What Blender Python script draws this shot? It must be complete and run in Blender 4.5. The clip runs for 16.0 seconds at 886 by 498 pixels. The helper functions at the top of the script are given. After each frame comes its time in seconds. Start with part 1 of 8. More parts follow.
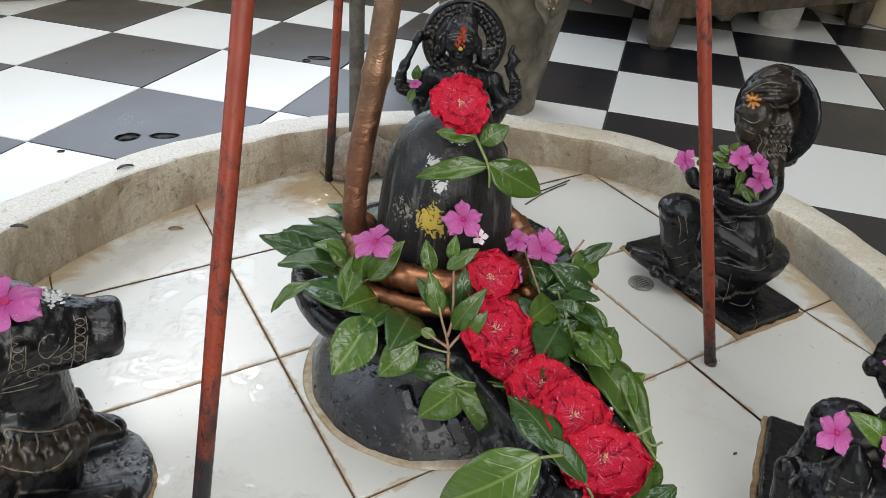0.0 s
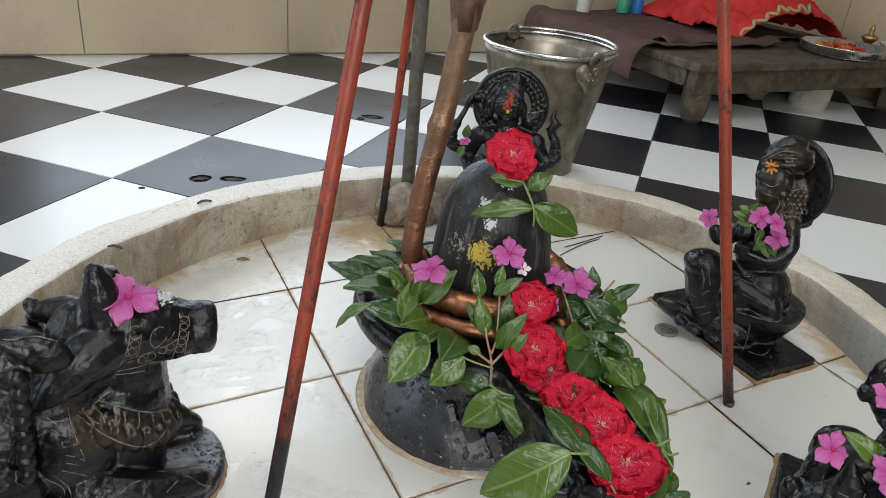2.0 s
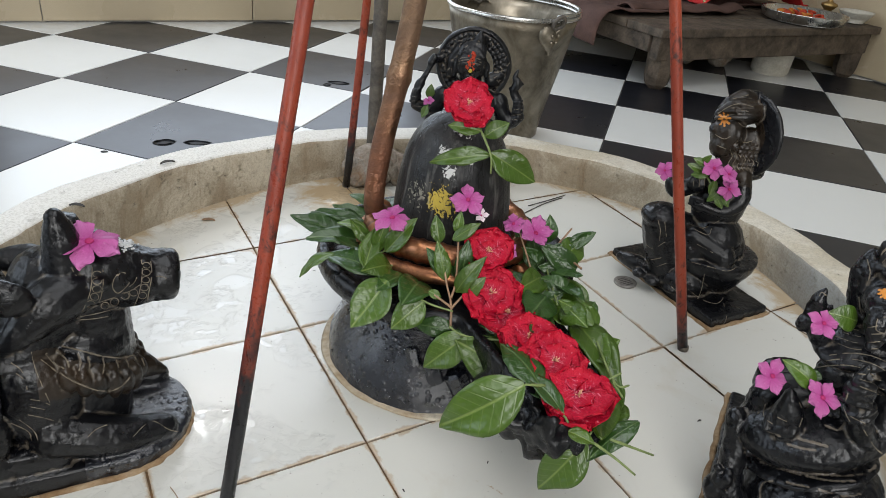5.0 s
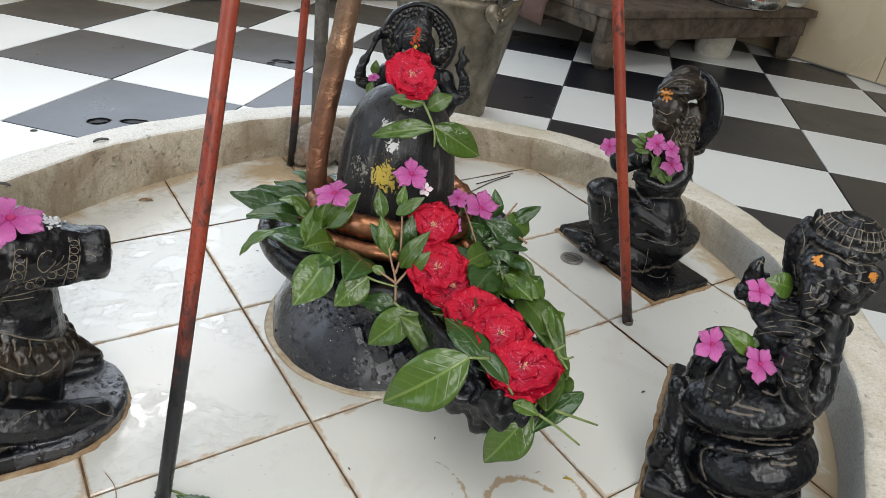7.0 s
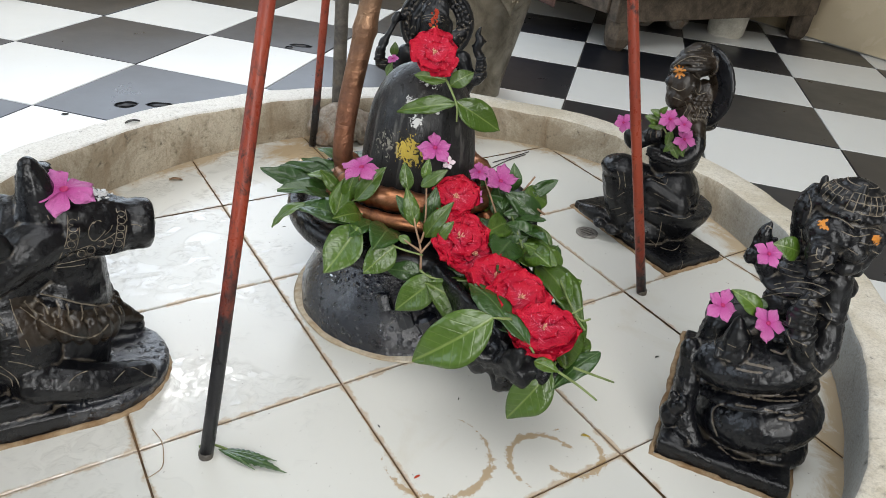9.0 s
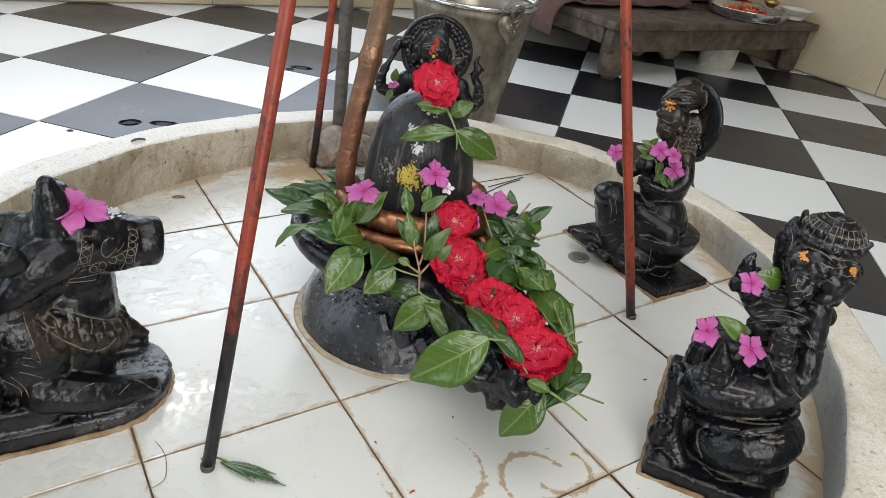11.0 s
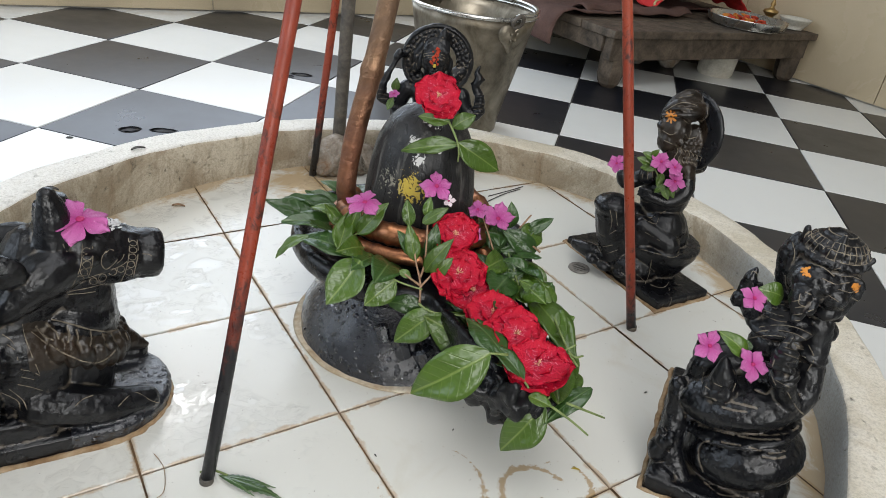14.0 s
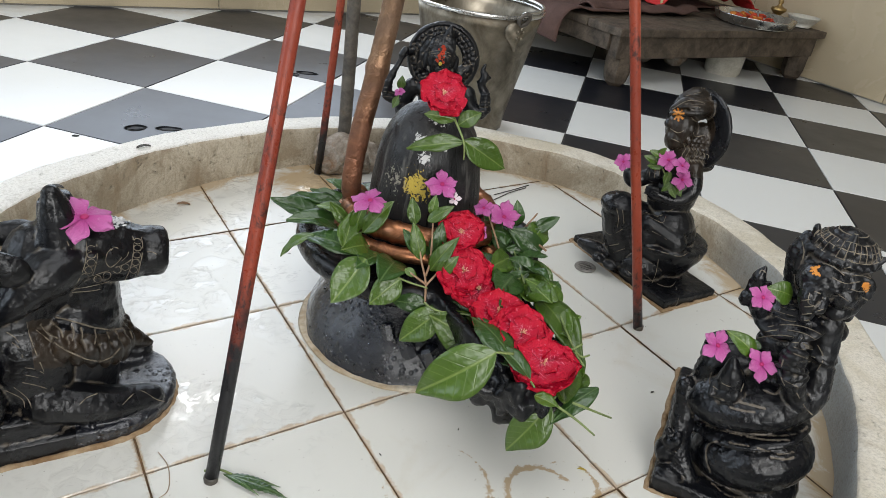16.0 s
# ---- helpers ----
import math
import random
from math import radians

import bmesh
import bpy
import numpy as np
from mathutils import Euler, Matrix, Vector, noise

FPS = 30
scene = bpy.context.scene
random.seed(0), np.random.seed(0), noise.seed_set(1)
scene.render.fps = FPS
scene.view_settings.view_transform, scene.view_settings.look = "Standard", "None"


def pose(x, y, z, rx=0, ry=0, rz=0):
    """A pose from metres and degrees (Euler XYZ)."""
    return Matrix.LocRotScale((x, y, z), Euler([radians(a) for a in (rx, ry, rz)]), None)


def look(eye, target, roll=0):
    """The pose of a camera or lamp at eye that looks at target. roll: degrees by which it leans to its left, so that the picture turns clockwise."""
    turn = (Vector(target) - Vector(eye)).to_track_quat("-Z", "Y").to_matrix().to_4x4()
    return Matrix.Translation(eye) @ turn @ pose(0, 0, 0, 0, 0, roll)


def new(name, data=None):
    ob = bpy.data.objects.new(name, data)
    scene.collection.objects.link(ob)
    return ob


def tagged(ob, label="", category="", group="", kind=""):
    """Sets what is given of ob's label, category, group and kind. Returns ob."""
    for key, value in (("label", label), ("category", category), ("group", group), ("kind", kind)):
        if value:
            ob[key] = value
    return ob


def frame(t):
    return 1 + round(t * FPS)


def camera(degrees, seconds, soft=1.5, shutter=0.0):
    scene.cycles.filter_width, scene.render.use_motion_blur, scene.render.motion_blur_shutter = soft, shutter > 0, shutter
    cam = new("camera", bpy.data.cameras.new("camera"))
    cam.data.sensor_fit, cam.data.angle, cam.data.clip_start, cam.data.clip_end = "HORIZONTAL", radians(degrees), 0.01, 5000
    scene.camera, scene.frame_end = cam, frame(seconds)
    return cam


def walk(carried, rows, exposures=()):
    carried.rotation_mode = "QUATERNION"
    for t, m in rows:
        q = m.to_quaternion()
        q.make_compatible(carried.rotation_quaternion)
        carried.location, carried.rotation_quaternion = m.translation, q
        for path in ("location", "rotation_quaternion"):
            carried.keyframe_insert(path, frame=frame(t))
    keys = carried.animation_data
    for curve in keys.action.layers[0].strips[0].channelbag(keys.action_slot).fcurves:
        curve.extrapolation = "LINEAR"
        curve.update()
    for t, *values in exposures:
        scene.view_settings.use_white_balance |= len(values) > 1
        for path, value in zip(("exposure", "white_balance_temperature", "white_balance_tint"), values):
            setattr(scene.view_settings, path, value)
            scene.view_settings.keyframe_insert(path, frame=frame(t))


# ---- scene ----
cam = camera(63.89, 16.0, soft=0.5)
ROWS = [
    (0.0, -0.1707, -0.3849, 0.5219, -29.618, -31.488, -3.776),
    (0.5, -0.1789, -0.3940, 0.5190, -29.024, -31.013, -4.092),
    (1.0, -0.1977, -0.4125, 0.5269, -27.919, -29.138, -4.210),
    (1.5, -0.2138, -0.4390, 0.5333, -27.424, -27.889, -4.408),
    (2.0, -0.2355, -0.4597, 0.5380, -26.139, -26.623, -5.226),
    (2.5, -0.2400, -0.4720, 0.5343, -26.653, -27.319, -5.311),
    (3.0, -0.2397, -0.4803, 0.5269, -27.456, -28.380, -5.121),
    (5.5, -0.2325, -0.4918, 0.5193, -29.028, -28.135, -5.991),
    (6.0, -0.2307, -0.4923, 0.5180, -30.213, -28.182, -6.310),
    (6.5, -0.2286, -0.4930, 0.5157, -30.927, -28.265, -6.594),
    (7.0, -0.2241, -0.4932, 0.5079, -32.047, -29.086, -6.804),
    (7.5, -0.2264, -0.4960, 0.5032, -32.332, -29.807, -6.404),
    (8.0, -0.2354, -0.5019, 0.5012, -31.621, -30.491, -5.561),
    (8.5, -0.2456, -0.5091, 0.5023, -31.543, -30.848, -5.557),
    (9.0, -0.2549, -0.5207, 0.5098, -31.394, -30.265, -6.030),
    (9.5, -0.2627, -0.5298, 0.5192, -31.344, -29.303, -6.877),
    (10.0, -0.2694, -0.5334, 0.5221, -31.368, -28.962, -7.122),
    (12.5, -0.2766, -0.5356, 0.5305, -31.354, -28.253, -7.798),
    (13.0, -0.2770, -0.5356, 0.5311, -31.187, -28.175, -7.735),
    (13.5, -0.2765, -0.5326, 0.5311, -31.248, -28.359, -7.751),
    (14.0, -0.2756, -0.5282, 0.5312, -31.481, -28.292, -7.742),
    (14.5, -0.2740, -0.5284, 0.5293, -30.963, -28.564, -7.555),
    (15.0, -0.2747, -0.5271, 0.5283, -30.804, -28.729, -7.500),
    (15.5, -0.2736, -0.5273, 0.5298, -31.019, -28.322, -7.629),
    (16.0, -0.2733, -0.5254, 0.5285, -31.040, -28.423, -7.597),
]
walk(cam, [(t, pose(x, y, z, 90 + pitch, roll, yaw)) for t, x, y, z, yaw, pitch, roll in ROWS],
     [(0.0, -0.06), (1.0, -0.04), (2.0, -0.16), (3.0, -0.16), (6.5, -0.03), (7.5, 0.02), (9.5, 0.06), (13.0, 0.0), (16.0, -0.01)])

# ---- light ----
world = bpy.data.worlds.new("sky")
scene.world = world
world.use_nodes = True
wn = world.node_tree
sky = wn.nodes.new("ShaderNodeTexSky")
sky.sky_type, sky.sun_disc = "NISHITA", False
sky.sun_elevation, sky.sun_rotation = radians(50), radians(20)
wn.nodes["Background"].inputs[1].default_value = 0.12
wn.links.new(sky.outputs[0], wn.nodes["Background"].inputs[0])

sun_data = bpy.data.lights.new("sun", "SUN")
sun_data.energy, sun_data.angle, sun_data.color = 0.8, radians(20), (1, 0.96, 0.9)
sun = new("sun", sun_data)
sun.matrix_world = look((0.6, 5, 6), (0.3, 0, 0))


def window_light(name, at, target, width, height, watts, colour=(0.93, 0.97, 1.0)):
    """An area lamp standing in for sky light at an opening."""
    data = bpy.data.lights.new(name, "AREA")
    data.shape, data.size, data.size_y, data.energy, data.color = "RECTANGLE", width, height, watts, colour
    ob = new(name, data)
    ob.matrix_world = look(at, target)
    return ob


window_light("window_daylight", (0.35, 2.02, 1.115), (0.35, 0.0, 0.95), 1.50, 1.60, 17, (0.80, 0.90, 1.0))
# Overhead fill, added to brighten the basin more than the bench; no skylight known.
window_light("overhead_fill_light", (0.05, -0.35, 2.64), (0.05, -0.35, 0), 1.95, 1.85, 35, (0.97, 0.97, 0.95))
# Fill light added from behind the camera; the doorway is invented for it.
window_light("front_fill_light", (-0.75, -2.30, 1.35), (-0.3, 0, 0.6), 1.5, 2.0, 56, (0.99, 0.97, 0.935))
# Light from the left is inferred; the porch opening itself is added, unseen.
window_light("left_side_light", (-2.30, 0.9, 1.3), (0, 0.6, 0.4), 2.2, 1.9, 30, (0.84, 0.92, 1.0))

# ---- materials ----


def material(name, rough=0.5, metal=0.0, spec=0.5):
    m = bpy.data.materials.new(name)
    m.use_nodes = True
    b = m.node_tree.nodes["Principled BSDF"]
    b.inputs["Roughness"].default_value, b.inputs["Metallic"].default_value = rough, metal
    b.inputs["Specular IOR Level"].default_value = spec
    return m, m.node_tree.nodes, m.node_tree.links, b


def rgb(c):
    return (*c, 1.0)


def coords(m, kind="Object"):
    return m.node_tree.nodes.new("ShaderNodeTexCoord").outputs[kind]


def world_place(m):
    return m.node_tree.nodes.new("ShaderNodeNewGeometry").outputs["Position"]


def noise_of(m, vec, scale, detail=5.0, rough=0.55, distort=0.0):
    n = m.node_tree.nodes.new("ShaderNodeTexNoise")
    n.inputs["Scale"].default_value, n.inputs["Detail"].default_value = scale, detail
    n.inputs["Roughness"].default_value, n.inputs["Distortion"].default_value = rough, distort
    m.node_tree.links.new(vec, n.inputs["Vector"])
    return n.outputs["Fac"]


def ramp(m, fac, stops):
    r = m.node_tree.nodes.new("ShaderNodeValToRGB")
    e = r.color_ramp.elements
    while len(e) < len(stops):
        e.new(0.5)
    for k, (at, c) in enumerate(stops):
        e[k].position = at
        e[k].color = rgb(c) if not isinstance(c, (int, float)) else (c, c, c, 1)
    m.node_tree.links.new(fac, r.inputs[0])
    return r.outputs[0]


def mixed(m, fac, a, b, mode="MIX"):
    n = m.node_tree.nodes.new("ShaderNodeMix")
    n.data_type, n.blend_type = "RGBA", mode
    for key, val in ((0, fac), (6, a), (7, b)):
        if isinstance(val, bpy.types.NodeSocket):
            m.node_tree.links.new(val, n.inputs[key])
        elif key == 0:
            n.inputs[0].default_value = val
        else:
            n.inputs[key].default_value = rgb(val)
    return n.outputs[2]


def maths(m, op, a, b=0.0, clamp=False):
    n = m.node_tree.nodes.new("ShaderNodeMath")
    n.operation, n.use_clamp = op, clamp
    for key, val in ((0, a), (1, b)):
        if isinstance(val, bpy.types.NodeSocket):
            m.node_tree.links.new(val, n.inputs[key])
        else:
            n.inputs[key].default_value = val
    return n.outputs[0]


def split(m, vec):
    n = m.node_tree.nodes.new("ShaderNodeSeparateXYZ")
    m.node_tree.links.new(vec, n.inputs[0])
    return n.outputs


def bump(m, height, strength=0.3, dist=0.002):
    n = m.node_tree.nodes.new("ShaderNodeBump")
    n.inputs["Strength"].default_value, n.inputs["Distance"].default_value = strength, dist
    m.node_tree.links.new(height, n.inputs["Height"])
    m.node_tree.links.new(n.outputs[0], m.node_tree.nodes["Principled BSDF"].inputs["Normal"])


def put(m, out, key):
    m.node_tree.links.new(out, m.node_tree.nodes["Principled BSDF"].inputs[key])


def piece_random(m):
    return m.node_tree.nodes.new("ShaderNodeObjectInfo").outputs["Random"]


def tile_material(name, base, alt, stain, rough, stain_at=0.62, most=0.45):
    """Glazed tile: slight tone from piece to piece, stains at two scales, gloss worn by traffic."""
    m, n, l, b = material(name, rough)
    p = world_place(m)
    c = mixed(m, piece_random(m), base, alt)
    big = noise_of(m, p, 5.0, 6, 0.6, 0.6)
    c = mixed(m, ramp(m, big, [(stain_at, 0.0), (stain_at + 0.16, most)]), c, stain)
    fine = noise_of(m, p, 160.0, 3)
    c = mixed(m, ramp(m, fine, [(0.68, 0.0), (0.76, 0.25)]), c, stain)
    along = split(m, p)[1]
    foot = maths(m, "ADD", along, maths(m, "MULTIPLY", maths(m, "SUBTRACT", noise_of(m, p, 26.0, 7, 0.75), 0.5), 0.9))
    c = mixed(m, ramp(m, maths(m, "SUBTRACT", foot, 1.0), [(0.78, 0.0), (0.98, most)]), c, stain)
    put(m, c, "Base Color")
    worn = noise_of(m, p, 9.0, 6, 0.65)
    put(m, ramp(m, worn, [(0.3, rough * 0.88), (0.75, min(1, rough * 1.2))]), "Roughness")
    bump(m, noise_of(m, p, 14.0, 2), 0.05, 0.002)
    return m


M = {}
M["tile_white"] = tile_material("white_glazed_tile", (0.76, 0.77, 0.75), (0.71, 0.72, 0.70), (0.47, 0.42, 0.34), 0.23, 0.70, 0.30)
M["tile_black"] = tile_material("black_stone_tile", (0.010, 0.011, 0.015), (0.018, 0.019, 0.024), (0.07, 0.068, 0.066), 0.30, 0.60)


def basin_tile_material():
    """Cream glazed tile, wet on the side where water was poured, rust along the joints."""
    m, n, l, b = material("basin_tile", 0.2)
    p = world_place(m)
    c = mixed(m, piece_random(m), (0.69, 0.68, 0.625), (0.62, 0.62, 0.58))
    x, y, z = split(m, coords(m))
    edge_x = maths(m, "ABSOLUTE", x)
    edge_y = maths(m, "ABSOLUTE", y)
    edge = maths(m, "MAXIMUM", maths(m, "DIVIDE", edge_x, 0.1003), maths(m, "DIVIDE", edge_y, 0.1041))
    rag = noise_of(m, p, 38.0, 6, 0.65)
    near = maths(m, "ADD", edge, maths(m, "MULTIPLY", maths(m, "SUBTRACT", rag, 0.5), 0.22))
    c = mixed(m, ramp(m, near, [(0.975, 0.0), (1.04, 0.55)]), c, (0.42, 0.26, 0.11))
    patch = noise_of(m, p, 7.0, 6, 0.62, 0.8)
    c = mixed(m, ramp(m, patch, [(0.6, 0.0), (0.82, 0.45)]), c, (0.50, 0.42, 0.28))
    speck = noise_of(m, p, 210.0, 2)
    c = mixed(m, ramp(m, speck, [(0.72, 0.0), (0.78, 0.7)]), c, (0.16, 0.13, 0.10))
    wx, wy, wz = split(m, p)
    ox, oy = maths(m, "SUBTRACT", wx, 0.131), maths(m, "SUBTRACT", wy, 0.100)
    ct, st = math.cos(radians(25.5)), math.sin(radians(25.5))
    ea = maths(m, "DIVIDE", maths(m, "ADD", maths(m, "MULTIPLY", ox, ct), maths(m, "MULTIPLY", oy, st)), 0.568)
    eb = maths(m, "DIVIDE", maths(m, "SUBTRACT", maths(m, "MULTIPLY", oy, ct), maths(m, "MULTIPLY", ox, st)), 0.500)
    rim = maths(m, "SQRT", maths(m, "ADD", maths(m, "MULTIPLY", ea, ea), maths(m, "MULTIPLY", eb, eb)))
    foot = maths(m, "ADD", rim, maths(m, "MULTIPLY", maths(m, "SUBTRACT", noise_of(m, p, 13.0, 7, 0.7, 0.8), 0.5), 0.30))
    c = mixed(m, ramp(m, foot, [(0.95, 0.0), (1.07, 0.75)]), c, (0.42, 0.29, 0.14))
    kx, ky = maths(m, "SUBTRACT", wx, 0.19), maths(m, "SUBTRACT", wy, 0.54)
    knot = maths(m, "SQRT", maths(m, "ADD", maths(m, "MULTIPLY", kx, kx), maths(m, "MULTIPLY", ky, ky)))
    spill = maths(m, "ADD", maths(m, "MULTIPLY", knot, -6.0), maths(m, "MULTIPLY", noise_of(m, p, 22.0, 7, 0.7, 1.0), 1.0))
    c = mixed(m, ramp(m, spill, [(-0.25, 0.0), (0.25, 0.8)]), c, (0.46, 0.31, 0.14))
    grit = noise_of(m, p, 120.0, 7, 0.75)
    for cx, cy, r, ux, uy in ((0.128, -0.184, 0.034, -0.3, 1.0), (0.040, -0.128, 0.052, 0.1, -1.0), (0.160, -0.186, 0.030, 0.1, -1.0)):
        dx, dy = maths(m, "SUBTRACT", wx, cx), maths(m, "SUBTRACT", wy, cy)
        d = maths(m, "SQRT", maths(m, "ADD", maths(m, "MULTIPLY", dx, dx), maths(m, "MULTIPLY", dy, dy)))
        off = maths(m, "MULTIPLY", maths(m, "ABSOLUTE", maths(m, "SUBTRACT", d, r)), 150.0)
        arc = maths(m, "ADD", maths(m, "MULTIPLY", dx, ux / r), maths(m, "MULTIPLY", dy, uy / r))
        body = maths(m, "SUBTRACT", maths(m, "ADD", maths(m, "MULTIPLY", arc, 0.5), maths(m, "MULTIPLY", rag, 1.6)), off)
        gritty = maths(m, "ADD", body, maths(m, "MULTIPLY", maths(m, "SUBTRACT", grit, 0.5), 3.2))
        c = mixed(m, ramp(m, gritty, [(0.62, 0.0), (0.92, 0.8)]), c, (0.40, 0.27, 0.13))
    put(m, c, "Base Color")
    side = maths(m, "ADD", maths(m, "MULTIPLY", wx, -2.6), maths(m, "MULTIPLY", wy, 1.5))
    wet = ramp(m, maths(m, "ADD", side, maths(m, "MULTIPLY", noise_of(m, p, 11.0, 5, 0.6, 1.2), 0.9)), [(0.42, 0.0), (0.62, 1.0)])
    pools = ramp(m, noise_of(m, p, 10.0, 4, 0.5, 0.5), [(0.50, 0.0), (0.57, 1.0)])
    film = ramp(m, noise_of(m, p, 60.0, 3, 0.5, 1.0), [(0.44, 0.0), (0.56, 1.0)])
    lens = ramp(m, noise_of(m, p, 12.0, 3, 0.4, 0.6), [(0.55, 0.0), (0.575, 1.0)])
    h = maths(m, "MULTIPLY", maths(m, "ADD", maths(m, "MULTIPLY", film, pools), maths(m, "MULTIPLY", lens, 0.6)), wet)
    cover = maths(m, "ADD", 0.12, maths(m, "MULTIPLY", maths(m, "MAXIMUM", maths(m, "MULTIPLY", film, pools), maths(m, "MULTIPLY", lens, 0.5)), 0.88))
    put(m, maths(m, "MULTIPLY", wet, cover), "Coat Weight")
    b.inputs["Coat Roughness"].default_value, b.inputs["Coat IOR"].default_value = 0.08, 1.7
    put(m, maths(m, "SUBTRACT", 0.27, maths(m, "MULTIPLY", wet, 0.05)), "Roughness")
    ripple = n.new("ShaderNodeBump")
    ripple.inputs["Strength"].default_value, ripple.inputs["Distance"].default_value = 0.9, 0.005
    l.new(h, ripple.inputs["Height"])
    l.new(ripple.outputs[0], b.inputs["Coat Normal"])
    bump(m, noise_of(m, p, 40.0, 3), 0.04, 0.003)
    return m


M["tile_basin"] = basin_tile_material()


def rough_material(name, light, dark, scale=14.0, rough=0.75, bump_at=0.4, dist=0.003, detail_scale=120.0, spots=None, spec=0.4):
    m, n, l, b = material(name, rough, 0.0, spec)
    p = world_place(m)
    a = noise_of(m, p, scale, 8, 0.65, 0.4)
    c = mixed(m, ramp(m, a, [(0.32, 0.0), (0.68, 1.0)]), dark, light)
    fine = noise_of(m, p, detail_scale, 5, 0.7)
    c = mixed(m, ramp(m, fine, [(0.35, 0.3), (0.55, 0.0)]), c, tuple(v * 0.45 for v in dark))
    if spots:
        c = mixed(m, ramp(m, noise_of(m, p, scale * 0.5, 7, 0.7, 1.0), [(0.55, 0.0), (0.72, 0.85)]), c, spots)
    put(m, c, "Base Color")
    put(m, ramp(m, a, [(0.3, rough), (0.8, min(1.0, rough * 0.8))]), "Roughness")
    bump(m, maths(m, "ADD", fine, maths(m, "MULTIPLY", a, 1.5)), bump_at, dist)
    return m


def curb_material(name, pale, mid, brown, brown_at, pits, patched=False, window_lit=False):
    """Old cement: limewash worn off in patches, vertical run marks, dark pits and chips."""
    m, n, l, b = material(name, 0.85, 0.0, 0.35)
    p = world_place(m)
    patch = noise_of(m, p, 9.0, 9, 0.7, 0.8)
    c = mixed(m, ramp(m, patch, [(0.40, 0.0), (0.58, 1.0)]), mid, pale)
    runs = n.new("ShaderNodeMapping")
    runs.inputs["Scale"].default_value = (1.0, 1.0, 0.12)
    l.new(p, runs.inputs["Vector"])
    c = mixed(m, ramp(m, noise_of(m, runs.outputs[0], 34.0, 7, 0.7, 0.5), [(brown_at, 0.0), (brown_at + 0.22, 0.75)]), c, brown)
    # Window-side brightness put into the colour, along with remaining limewash; ragged edge.
    if window_lit:
        lx, ly, lz = split(m, p)
        lit_side = maths(m, "ADD", maths(m, "SUBTRACT", ly, maths(m, "MULTIPLY", lx, 0.9)), maths(m, "MULTIPLY", maths(m, "SUBTRACT", noise_of(m, p, 14.0, 8, 0.75), 0.5), 0.9))
        c = mixed(m, ramp(m, lit_side, [(0.02, 0.0), (0.20, 0.9)]), c, (0.86, 0.845, 0.80))
    if patched:
        px_, py_, pz_ = split(m, p)
        bare = maths(m, "SUBTRACT", maths(m, "ADD", px_, maths(m, "MULTIPLY", noise_of(m, p, 8.0, 5, 0.6), 0.16)), maths(m, "MULTIPLY", py_, 1.4))
        c = mixed(m, ramp(m, bare, [(0.62, 0.0), (0.74, 0.9)]), c, (0.36, 0.37, 0.355))
    pit = noise_of(m, p, 85.0, 6, 0.75)
    c = mixed(m, ramp(m, pit, [(pits, 0.0), (pits + 0.07, 0.85)]), c, (0.09, 0.075, 0.06))
    grain = noise_of(m, p, 300.0, 4, 0.7)
    c = mixed(m, ramp(m, grain, [(0.36, 0.35), (0.56, 0.0)]), c, tuple(v * 0.5 for v in mid))
    put(m, c, "Base Color")
    h = maths(m, "SUBTRACT", maths(m, "ADD", maths(m, "MULTIPLY", patch, 1.6), maths(m, "MULTIPLY", grain, 0.35)), maths(m, "MULTIPLY", ramp(m, pit, [(pits - 0.05, 0.0), (pits + 0.05, 1.0)]), 0.6))
    bump(m, h, 0.7, 0.005)
    return m


M["cement"] = curb_material("curb_cement", (0.60, 0.535, 0.42), (0.38, 0.31, 0.22), (0.23, 0.15, 0.08), 0.51, 0.63, True)
M["curb_top"] = curb_material("pale_limewashed_cement", (0.76, 0.71, 0.61), (0.62, 0.56, 0.44), (0.44, 0.35, 0.22), 0.58, 0.64, False, True)
M["grout"] = rough_material("rusty_grout", (0.20, 0.12, 0.055), (0.075, 0.045, 0.025), 30, 0.9, spots=(0.36, 0.17, 0.05))
M["dark_grout"] = rough_material("dark_grout", (0.10, 0.09, 0.08), (0.04, 0.038, 0.035), 20, 0.9)
M["mortar"] = rough_material("pale_mortar", (0.46, 0.35, 0.22), (0.20, 0.105, 0.04), 40, 0.85, 0.6, 0.002, 140)
M["lime"] = rough_material("cream_lime_bead", (0.66, 0.60, 0.48), (0.36, 0.24, 0.12), 22, 0.8, 0.4, 0.002, 160)
M["wall"] = rough_material("cream_wall_tile", (0.52, 0.430, 0.295), (0.49, 0.405, 0.275), 4, 0.3, 0.03, 0.001, 700)
M["plaster"] = rough_material("grey_plaster", (0.36, 0.345, 0.31), (0.30, 0.285, 0.255), 5, 0.85, 0.2)
M["wood"] = rough_material("weathered_wood", (0.150, 0.115, 0.082), (0.042, 0.032, 0.024), 22, 0.75, 0.5, 0.002, 160)


